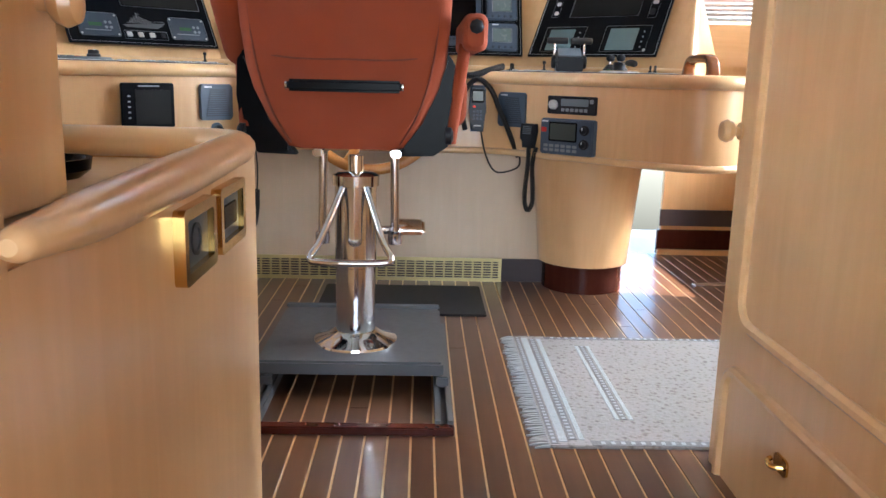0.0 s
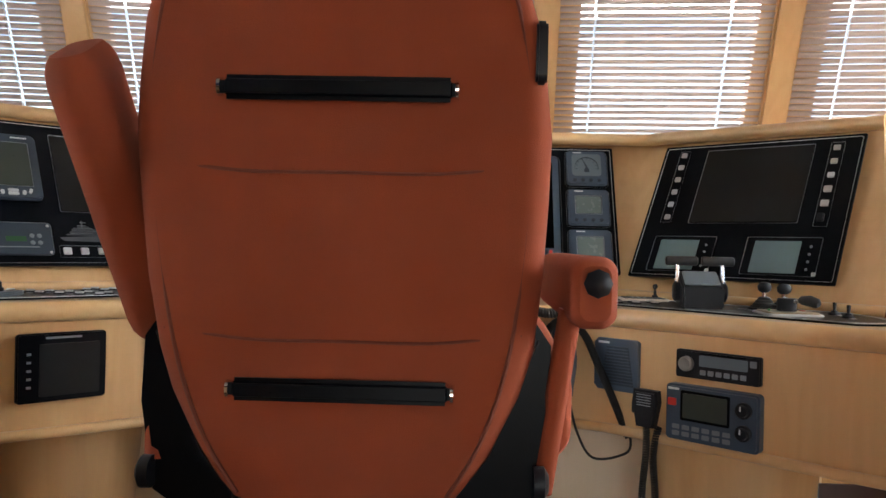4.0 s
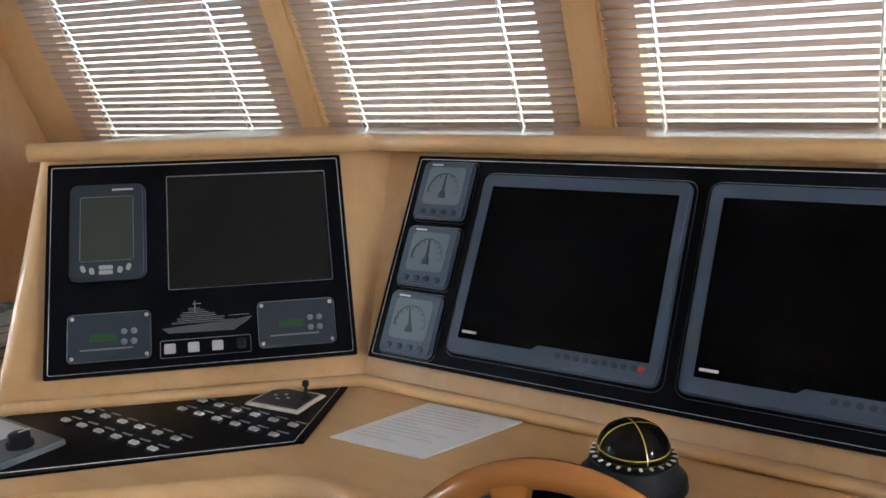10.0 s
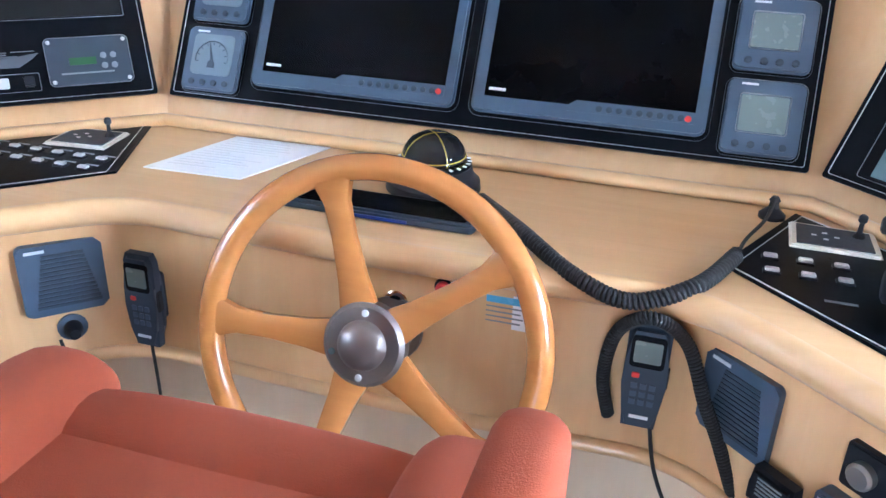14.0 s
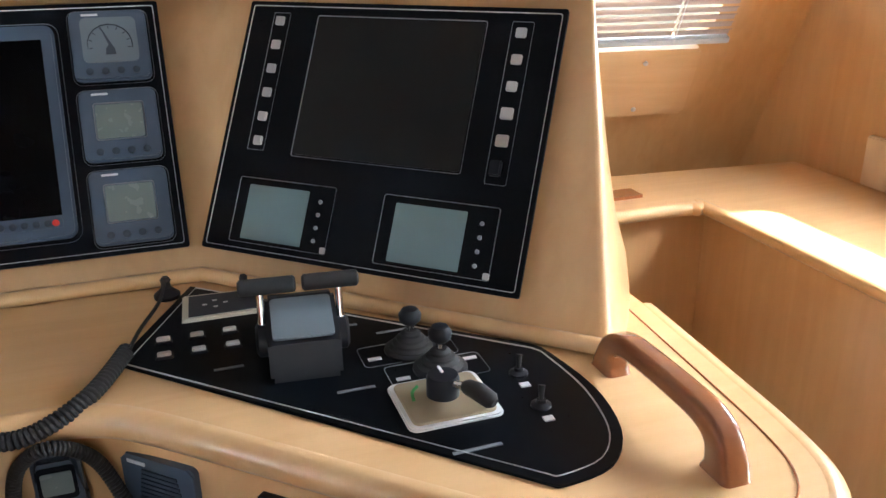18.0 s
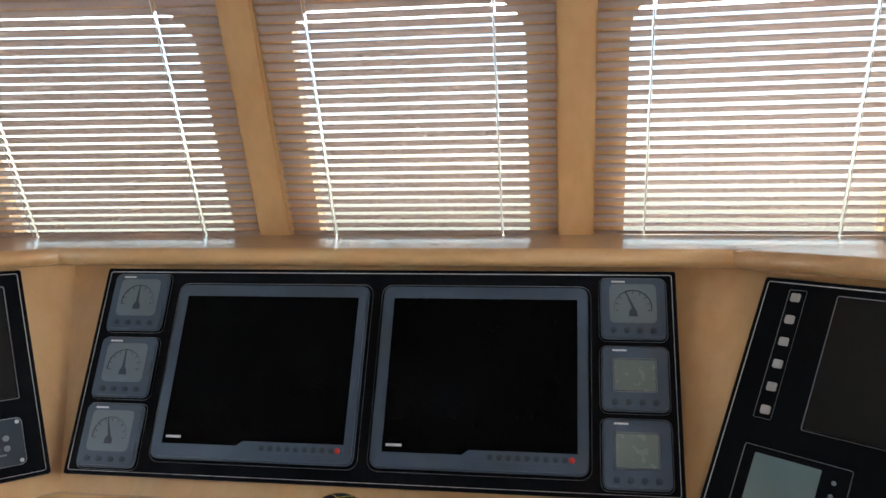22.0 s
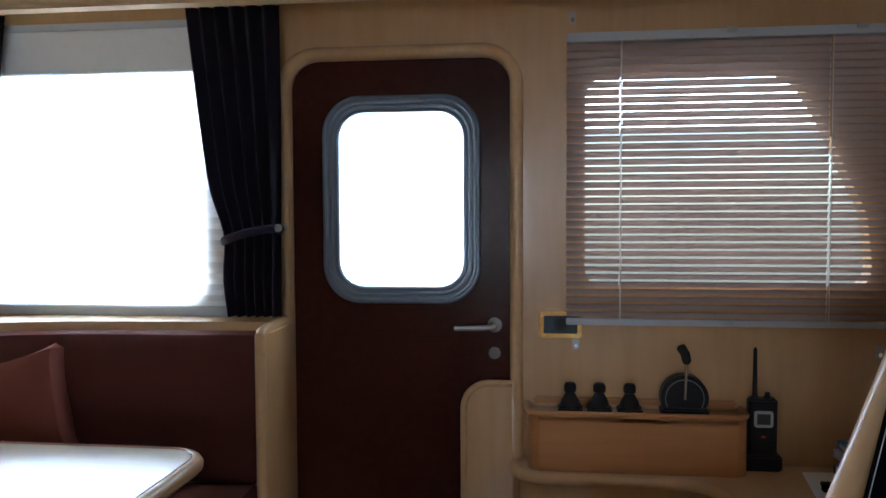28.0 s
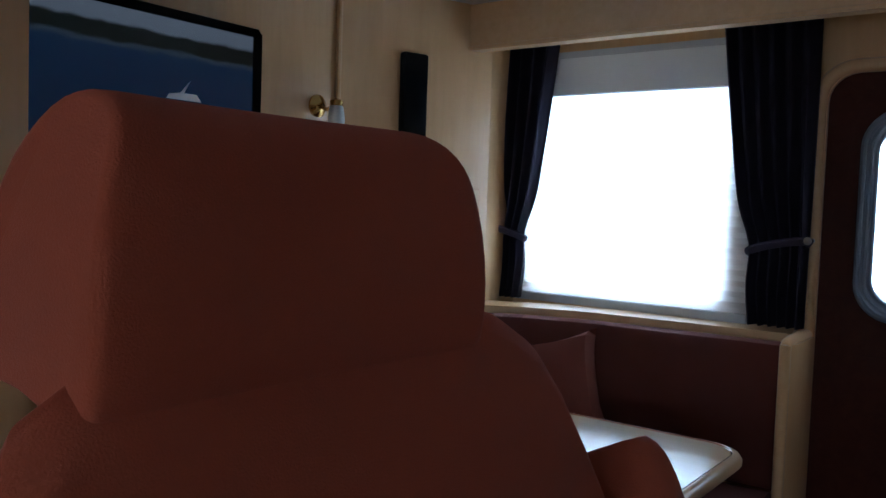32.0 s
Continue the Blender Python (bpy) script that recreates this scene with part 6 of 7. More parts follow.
def grab_handle(x, y0, y1):
    """A bowed wooden bar that swells into two broad feet."""
    t = thing("grab_handle", TOP, "varnished mahogany grab handle on the console edge", "handle", "console handles")
    line = [Vector(p) for p in curve([(x, y0 + 0.022, 0.0), (x, y0 + 0.023, 0.016), (x, y0 + 0.034, 0.040), (x, y0 + 0.062, 0.053), (x, y0 + 0.11, 0.056), (x, y1 - 0.11, 0.056), (x, y1 - 0.062, 0.053), (x, y1 - 0.034, 0.040), (x, y1 - 0.023, 0.016), (x, y1 - 0.022, 0.0)], 6)]
    rings = []
    for i, p in enumerate(line):
        d = (line[min(i + 1, len(line) - 1)] - line[max(i - 1, 0)]).normalized()
        up = Vector((1, 0, 0)).cross(d).normalized()
        k = abs(2 * i / (len(line) - 1) - 1) ** 2.5
        rings.append([tuple(p + Vector((u, 0, 0)) + up * v) for u, v in round_rect(0.034 + 0.004 * k, 0.029 + 0.023 * k, 0.009, 4)])
    part("bar", loft(rings), HANDLE_WOOD, t)


grab_handle(1.11, -0.78, -0.49)
grab_handle(-1.155, -0.80, -0.49)


def compass():
    t = thing("compass", TOP @ Matrix.Translation((0, -0.13, 0)) @ Matrix.Diagonal((0.88, 0.88, 0.82, 1)), "black steering compass under a clear glass dome", "compass")
    part("base", lathe([(0.092, 0.0), (0.090, 0.018), (0.078, 0.030), (0.074, 0.045), (0.068, 0.050)], 36), BLACK_PLASTIC, t)
    part("bezel_ring", lathe([(0.071, 0.049), (0.073, 0.053), (0.071, 0.058), (0.060, 0.060)], 36), BLACK, t)
    part("card", lathe([(0.050, 0.060), (0.052, 0.063), (0.020, 0.066), (0.004, 0.069)], 32), BLACK, t)
    for r in (0.050,):
        part("yellow_band", tube([(r * math.cos(a), r * math.sin(a), 0.0655) for a in (2 * math.pi * k / 36 for k in range(36))], 0.0009, 6, True), YELLOW, t, "yellow band")
    for k in range(24):
        part("degree_mark", moved(box(0.0685, 0, 0.0590, 0.0085, 0.0048, 0.0030, 0.0008, 1), Matrix.Rotation(math.pi * k / 12, 4, "Z")), WHITE_LINE, t)
    for a in (42, 132):
        q = Matrix.Rotation(radians(a), 4, "Z")
        hoop = [q @ Vector((0.060 * math.cos(b), 0, 0.062 + 0.050 * math.sin(b))) for b in (math.pi * k / 16 for k in range(17))]
        part("hoop", tube(hoop, 0.0010, 6), YELLOW, t, "thin yellow hoop")
    g = part("dome", lathe([(0.064, 0.060), (0.0625, 0.072), (0.056, 0.090), (0.044, 0.105), (0.026, 0.115), (0.006, 0.118)], 36), DOME, t, "clear glass dome")
    g.visible_shadow = False


compass()


def pad_under_compass():
    t = thing("electronic_tablet", TOP, "dark blue tablet lying flat on the console", "tablet")
    part("body", flat_rect(-0.20, -0.305, 0.12, -0.225, 0.016, 0.010, 0.0, 0.004), GREY_DARK, t)
    part("face", flat_rect(-0.185, -0.297, 0.105, -0.233, 0.002, 0.006, 0.0152), SCREEN_OFF, t)
    part("edge_strip", box(-0.03, -0.3065, 0.006, 0.09, 0.003, 0.005), BLUE_EDGE, t, "dark blue edge strip")


def note_sheet():
    t = thing("note_sheet", TOP, "printed white paper note lying on the console", "paper")
    quad = [(-0.50, -0.235), (-0.315, -0.225), (-0.245, -0.012), (-0.44, -0.02)]
    part("sheet", prism(quad, 0.0, 0.0022), PAPER, t)
    a, b, c, d = (Vector((x, y, 0)) for x, y in quad)
    rng = random.Random(5)
    for k in range(13):
        v = 0.90 - 0.062 * k
        u1 = 0.35 + 0.5 * rng.random()
        p, q = a.lerp(d, v), b.lerp(c, v)
        s, e = p.lerp(q, 0.09), p.lerp(q, u1)
        w = (d - a).normalized() * 0.0022
        part("text_line", prism([(s + w)[:2], (e + w)[:2], (e - w)[:2], (s - w)[:2]], 0.0021, 0.0027), FAINT_PRINT, t)


pad_under_compass()
note_sheet()


def plug_socket():
    t = thing("plug_socket", TOP @ Matrix.Translation((0.548, -0.055, 0)), "small black plug socket for the coiled cord", "socket")
    part("base", lathe([(0.021, 0), (0.021, 0.006), (0.013, 0.013), (0.008, 0.018)], 22), BLACK_PLASTIC, t)
    part("stem", lathe([(0.009, 0.015), (0.007, 0.026), (0.009, 0.030), (0.005, 0.036)], 16), RUBBER, t)


plug_socket()
single("coiled_cord", joined(coil([(0.10, -0.20, 0.818), (0.19, -0.30, 0.818), (0.28, -0.376, 0.800), (0.36, -0.394, 0.784), (0.44, -0.362, 0.806), (0.49, -0.27, 0.820)], 0.009, 0.0036, 0.0068), tube(curve([(0.49, -0.27, 0.815), (0.505, -0.18, 0.806), (0.535, -0.10, 0.812), (0.548, -0.058, 0.832)], 8), 0.003, 8)), RUBBER, Matrix(), "thick black coiled cord sagging over the console edge", "cord")

FRONT = basis((0, -0.357, 0), (1, 0, 0), (0, 0, 1))
FRONT_R = basis((0.634, -0.511, 0), (0.143, -0.133, 0), (0, 0, 1))
FRONT_L = basis((-0.778, -0.679, 0), (0.128, 0.137, 0), (0, 0, 1))


def keys(t, u0, u1, v0, v1, cols, rows, material=None):
    for i in range(cols):
        for j in range(rows):
            u = u0 + (u1 - u0) * (i + 0.5) / cols
            v = v0 + (v1 - v0) * (j + 0.5) / rows
            part("key", flat_rect(u - 0.36 * (u1 - u0) / cols, v - 0.34 * (v1 - v0) / rows, u + 0.36 * (u1 - u0) / cols, v + 0.34 * (v1 - v0) / rows, 0.003, 0.0015, material[1]), material[0], t)


def handset(m, w, h, label, deep=0.03):
    """A handset in its cradle; its middle is at the frame's origin."""
    t = thing("radio_handset", m, label, "handset", "radio handsets")
    part("cradle", prism(round_rect(w * 0.8, h * 0.5, 0.006, 4), -0.004, 0.010, 0.002), BLACK_PLASTIC, t)
    side = [(-0.40, -0.5), (0.40, -0.5), (0.44, -0.30), (0.40, -0.05), (0.50, 0.16), (0.50, 0.42), (0.40, 0.5), (-0.40, 0.5), (-0.50, 0.42), (-0.50, 0.16), (-0.40, -0.05), (-0.44, -0.30)]
    part("body", prism([(x * w, y * h) for x, y in side], 0.010, deep + 0.008, 0.007, 3), GREY_DARK, t)
    part("display_rim", flat_rect(-w * 0.40, h * 0.12, w * 0.40, h * 0.42, 0.002, 0.006, deep + 0.0072), BLACK, t)
    part("display", flat_rect(-w * 0.32, h * 0.17, w * 0.32, h * 0.37, 0.0016, 0.003, deep + 0.0086), LCD, t, "small grey display")
    part("red_key", flat_rect(-w * 0.30, h * 0.02, -w * 0.12, h * 0.065, 0.003, 0.002, deep + 0.007), RED, t)
    keys(t, -w * 0.32, w * 0.32, -h * 0.26, -h * 0.02, 3, 3, (GREY_BLUE, deep + 0.007))
    part("name_bar", box(0, -h * 0.37, deep + 0.0085, w * 0.45, 0.005, 0.0012), WHITE_LINE, t)
    part("talk_key", box(w * 0.48, 0.0, deep * 0.5 + 0.008, 0.008, h * 0.22, 0.014, 0.003), RUBBER, t)


def face(m, u, v, z=0.0):
    return m @ Matrix.Translation((u, v, z))


handset(face(FRONT, 0.394, 0.668), 0.058, 0.165, "black radio handset with small display and red key")
single("coiled_cord", coil([tuple(FRONT @ Vector((u, v, d))) for u, v, d in ((0.352, 0.590, 0.024), (0.338, 0.66, 0.030), (0.350, 0.735, 0.034), (0.392, 0.772, 0.050), (0.441, 0.735, 0.034), (0.475, 0.66, 0.05), (0.50, 0.607, 0.050), (0.545, 0.50, 0.06))], 0.0075, 0.0026, 0.0050), RUBBER, Matrix(), "black coiled handset cord looped over the console front", "cord")
single("cable", tube(curve([tuple(FRONT @ Vector(q)) for q in ((0.41, 0.585, 0.012), (0.43, 0.50, 0.02), (0.47, 0.44, 0.03), (0.545, 0.46, 0.05), (0.55, 0.505, 0.06))], 8), 0.003, 8), RUBBER, Matrix(), "thin black cable under the radio handset", "cable")


def ignition():
    t = thing("ignition_switch", face(FRONT, 0.02, 0.70), "round chrome ignition lock in the console front", "switch")
    part("collar", lathe([(0.020, -0.004), (0.020, 0.004), (0.014, 0.008)], 24), STEEL, t)
    part("barrel", lathe([(0.0125, 0.006), (0.0125, 0.010), (0.010, 0.0115)], 20), BLACK, t)
    part("key_slot", box(0, 0, 0.0118, 0.003, 0.012, 0.0016), STEEL, t)
    b = thing("stop_button", face(FRONT, 0.094, 0.738), "red emergency push button in the console front", "button")
    part("collar", lathe([(0.015, -0.004), (0.015, 0.004), (0.012, 0.006)], 24), BLACK_PLASTIC, b)
    part("cap", lathe([(0.011, 0.004), (0.011, 0.012), (0.008, 0.015)], 20), RED, b)
    single("warning_label", flat_rect(0.066, 0.706, 0.133, 0.722, 0.0016, 0.002, 0.0), RED, FRONT, "small red warning label under the button", "label")
    n = thing("notice_label", FRONT, "white and blue printed notice on the console front", "label")
    part("sheet", flat_rect(0.148, 0.687, 0.226, 0.742, 0.0016, 0.002, 0.0), PAPER, n)
    part("blue_band", box(0.187, 0.733, 0.0021, 0.074, 0.011, 0.001), BLUE_COVER, n, "blue band")
    for k in range(4):
        part("text_line", box(0.184, 0.721 - 0.008 * k, 0.0021, 0.060 - 0.008 * (k % 2), 0.0022, 0.001), GREY_PRINT, n)


ignition()


def stereo():
    t = thing("car_radio", FRONT_R, "black car radio with silver display and round knob", "radio")
    part("body", flat_rect(0.0, 0.662, 0.192, 0.723, 0.016, 0.005, -0.004, 0.003), BLACK_PLASTIC, t)
    part("knob", moved(lathe([(0.0165, 0.010), (0.0165, 0.022), (0.013, 0.026)], 22), Matrix.Translation((0.028, 0.693, 0))), BRUSHED, t, "brushed round knob")
    part("display", flat_rect(0.056, 0.690, 0.165, 0.714, 0.0016, 0.003, 0.0112), LCD_PALE, t, "silver display")
    keys(t, 0.056, 0.165, 0.669, 0.685, 6, 1, (GREY_PRINT, 0.0105))
    part("cassette_slot", box(0.110, 0.718, 0.0122, 0.10, 0.004, 0.0012), BLACK, t)
    part("eject_key", flat_rect(0.170, 0.70, 0.184, 0.714, 0.003, 0.002, 0.0105), GREY_PRINT, t)


def vhf_set():
    t = thing("marine_radio", FRONT_R, "slate grey marine radio with dark display and knobs", "radio")
    part("body", flat_rect(-0.015, 0.525, 0.197, 0.647, 0.030, 0.010, -0.004, 0.005), GREY_BLUE, t)
    part("bezel", flat_rect(0.022, 0.570, 0.135, 0.636, 0.003, 0.004, 0.0245), BLACK, t)
    part("display", flat_rect(0.028, 0.576, 0.129, 0.630, 0.0016, 0.003, 0.0272), LCD_OLIVE, t, "dark olive display")
    for v in (0.612, 0.565):
        k = part("knob", moved(knob(0.017, 0.020), Matrix.Translation((0.166, v, 0.025))), BLACK_PLASTIC, t)
        part("pointer", box(0.166, v + 0.006, 0.0462, 0.0025, 0.010, 0.002), WHITE_LINE, k)
    keys(t, 0.0, 0.140, 0.533, 0.562, 6, 2, (GREY_PRINT, 0.0245))
    part("red_key", flat_rect(-0.008, 0.600, 0.012, 0.616, 0.004, 0.002, 0.0245), RED, t, "red distress key")
    part("name_bar", box(0.005, 0.637, 0.0262, 0.026, 0.005, 0.0012), WHITE_LINE, t)


def loudspeaker(m, u0, u1, v0, v1):
    t = thing("loudspeaker", face(m, (u0 + u1) / 2, (v0 + v1) / 2), "square slate blue loudspeaker with a ribbed grille", "loudspeaker", "console loudspeakers")
    w, h = u1 - u0, v1 - v0
    part("body", prism(round_rect(w, h, 0.010), -0.004, 0.012, 0.003), GREY_BLUE, t)
    n = 13
    for k in range(n):
        v = -h / 2 + 0.016 + (h - 0.036) * k / (n - 1)
        part("rib", box(0.004, v, 0.0128, (w - 0.03) * (1.0 - 0.03 * k), 0.0045, 0.0030), GREY_DARK, t)
    part("badge", box(-w * 0.28, h / 2 - 0.010, 0.0124, 0.03, 0.005, 0.0012), WHITE_LINE, t)


stereo()
vhf_set()
loudspeaker(FRONT_R, -0.214, -0.095, 0.607, 0.729)
loudspeaker(FRONT_L, 0.288, 0.416, 0.608, 0.733)


def fist_microphone():
    t = thing("fist_microphone", face(FRONT_R, -0.065, 0.585), "black fist microphone clipped to the console front", "microphone")
    part("body", prism([(-0.030, 0.038), (0.030, 0.038), (0.033, 0.012), (0.022, -0.046), (-0.022, -0.046), (-0.033, 0.012)], 0.006, 0.034, 0.006), BLACK_PLASTIC, t)
    part("clip", box(0, 0, 0.002, 0.022, 0.03, 0.012), STEEL, t)
    for k in range(5):
        part("grille_slot", box(0, 0.004 + 0.006 * k, 0.0345, 0.036, 0.0022, 0.0015), GREY_PRINT, t)
    part("talk_key", box(-0.033, -0.004, 0.020, 0.006, 0.03, 0.014, 0.002), RUBBER, t)
    at = [tuple(FRONT_R @ Vector(q)) for q in ((-0.065, 0.545, 0.020), (-0.062, 0.48, 0.024), (-0.068, 0.40, 0.026), (-0.066, 0.345, 0.028), (-0.050, 0.318, 0.030), (-0.034, 0.345, 0.028), (-0.036, 0.40, 0.026), (-0.046, 0.48, 0.02), (-0.040, 0.54, 0.010))]
    single("coiled_cord", coil(at, 0.0065, 0.0024, 0.0056), RUBBER, Matrix(), "black coiled microphone cord hanging in a loop", "cord")


fist_microphone()


def port_apron():
    t = thing("alarm_panel", FRONT_L, "black alarm panel with a column of white marks", "display")
    part("body", flat_rect(0.0, 0.588, 0.187, 0.735, 0.014, 0.008, -0.004, 0.003), BLACK, t)
    part("screen", flat_rect(0.045, 0.600, 0.172, 0.712, 0.0016, 0.003, 0.0102), SCREEN_MATT, t)
    for k in range(5):
        part("white_mark", box(0.024, 0.622 + 0.0175 * k, 0.0107, 0.009, 0.005, 0.0014), GREY_PRINT, t)
    part("text_bar", box(0.095, 0.7245, 0.0107, 0.075, 0.0045, 0.0014), GREY_PRINT, t)
    s = thing("round_socket", face(FRONT_L, 0.353, 0.575), "round slate socket with a black plug", "socket")
    part("ring", lathe([(0.024, -0.004), (0.024, 0.005), (0.018, 0.008)], 22), GREY_BLUE, s, "slate blue ring")
    part("plug", lathe([(0.015, 0.004), (0.015, 0.020), (0.011, 0.026), (0.009, 0.034)], 20), BLACK_PLASTIC, s)
    handset(face(FRONT, -0.412, 0.632, 0.004), 0.055, 0.17, "black radio handset hanging beside the loudspeaker")
    low = [(-0.528, -0.44, 0.36), (-0.524, -0.435, 0.28), (-0.508, -0.43, 0.21), (-0.465, -0.42, 0.175), (-0.422, -0.41, 0.21), (-0.404, -0.405, 0.28), (-0.402, -0.40, 0.36)]
    one = tube(curve([(-0.537, -0.452, 0.565), (-0.520, -0.455, 0.50), (-0.532, -0.445, 0.43), low[0]], 6), 0.0028, 8)
    two = tube(curve([low[-1], (-0.400, -0.395, 0.44), (-0.412, -0.385, 0.55)], 6), 0.0028, 8)
    single("coiled_cord", joined(coil(low, 0.0075, 0.0026, 0.0055), one, two), RUBBER, Matrix(), "black cord hanging in a loop with a coiled lower half", "cord")


port_apron()


def framed_outlet(m, w, h, label, hole=False):
    t = thing("power_outlet", m, label, "socket", "brass framed outlets")
    part("frame", plate(round_rect(w, h, 0.008), [round_rect(w - 0.026, h - 0.026, 0.004)], 0.015), BRASS, t, "polished brass frame", at=Matrix.Translation((0, 0, 0.013)))
    i = part("insert", flat_rect(-w / 2 + 0.009, -h / 2 + 0.009, w / 2 - 0.009, h / 2 - 0.009, 0.007, 0.004, -0.002), GREY_DARK, t)
    if hole:
        part("socket_ring", lathe([(0.019, 0.004), (0.019, 0.0075), (0.014, 0.0075), (0.013, 0.0055)], 22), RUBBER, i)
    else:
        part("rocker", flat_rect(-w * 0.25, -h * 0.18, w * 0.25, h * 0.18, 0.004, 0.003, 0.0045, 0.001), SCREEN_OFF, i)


CAB = basis((-0.066, 0, 0), (0, 1, 0), (0, 0, 1))
framed_outlet(face(CAB, -2.4675, 0.593), 0.135, 0.084, "brass framed black outlet with a round hole", True)
framed_outlet(face(CAB, -2.305, 0.594), 0.140, 0.084, "brass framed black rocker switch")
framed_outlet(face(PORT, -0.790, 1.042), 0.124, 0.078, "brass framed black socket on the side wall", True)
AFT = basis((0, -2.88, 0), (-1, 0, 0), (0, 0, 1))


def sconce():
    t = thing("wall_lamp", face(AFT, 1.43, 1.69), "brass wall lamp with a white glass cup", "lamp")
    part("rose", lathe([(0.035, 0), (0.035, 0.006), (0.022, 0.014), (0.012, 0.020)], 24), BRASS, t, "brass wall plate")
    part("arm", tube(curve([(0, 0, 0.014), (0, -0.012, 0.05), (0, 0.010, 0.080), (0, 0.020, 0.085)], 8), 0.006, 10), BRASS, t)
    c = Matrix.Translation((0, 0.016, 0.085)) @ Matrix.Rotation(radians(90), 4, "X")
    part("collar", moved(lathe([(0.012, 0.0), (0.020, 0.004), (0.020, 0.018), (0.017, 0.020)], 22), c), BRASS, t, "brass collar")
    part("cup", moved(lathe([(0.017, 0.018), (0.021, 0.024), (0.025, 0.050), (0.027, 0.088), (0.024, 0.088), (0.021, 0.050), (0.015, 0.024)], 26), c), SHADE, t, "white glass cup")
    s = thing("wall_socket", face(AFT, 1.416, 1.145), "chrome framed wall socket", "socket")
    part("frame", plate(round_rect(0.116, 0.080, 0.012), [round_rect(0.070, 0.046, 0.006)], 0.012), STEEL, s, at=Matrix.Translation((0, 0, 0.011)))
    part("insert", flat_rect(-0.037, -0.025, 0.037, 0.025, 0.007, 0.004, -0.002), BLACK_PLASTIC, s)


sconce()


def corner_fittings():
    t = thing("slim_loudspeaker", CORNER, "tall narrow black loudspeaker on the corner panel", "loudspeaker")
    part("body", flat_rect(0.230, 1.549, 0.330, 1.900, 0.022, 0.010, -0.002, 0.004), BLACK, t)
    part("grille", flat_rect(0.238, 1.575, 0.322, 1.892, 0.003, 0.006, 0.0195), BLACK, t)
    part("badge", box(0.280, 1.562, 0.0205, 0.03, 0.006, 0.0014), GREY_PRINT, t)
    h = thing("wall_hatch", CORNER, "maple hatch door flush in the corner panel", "hatch")
    part("door", flat_rect(0.102, 1.097, 0.570, 1.455, 0.006, 0.004, 0.0, 0.002), MAPLE, h)
    part("gap_line", outline(0.100, 1.095, 0.572, 1.457, 0.005, 0.0018, 0.001), BOX_VENEER, h, "thin gap round the hatch")
    part("latch", moved(lathe([(0.014, 0.004), (0.014, 0.010), (0.010, 0.012)], 20), Matrix.Translation((0.318, 1.413, 0))), BRASS, h, "round brass latch")
    framed_outlet(face(CORNER, 0.316, 1.270, 0.008), 0.165, 0.068, "brass framed black socket on the hatch")


corner_fittings()


def book(name, x0, y0, x1, y1, z, t, turn, cover, label):
    b = thing(name, Matrix.Translation(((x0 + x1) / 2, (y0 + y1) / 2, z)) @ Matrix.Rotation(radians(turn), 4, "Z"), label, "book", "books on the counter")
    w, d = x1 - x0, y1 - y0
    part("page_block", box(0.002, 0, t / 2, w - 0.010, d - 0.008, t - 0.004), PAPER, b)
    part("front_cover", box(0, 0, t - 0.0012, w, d, 0.0024, 0.0005, 1), cover, b)
    part("back_cover", box(0, 0, 0.0012, w, d, 0.0024, 0.0005, 1), cover, b)
    part("spine", box(-w / 2 + 0.0015, 0, t / 2, 0.003, d, t, 0.0005, 1), cover, b)
    return b


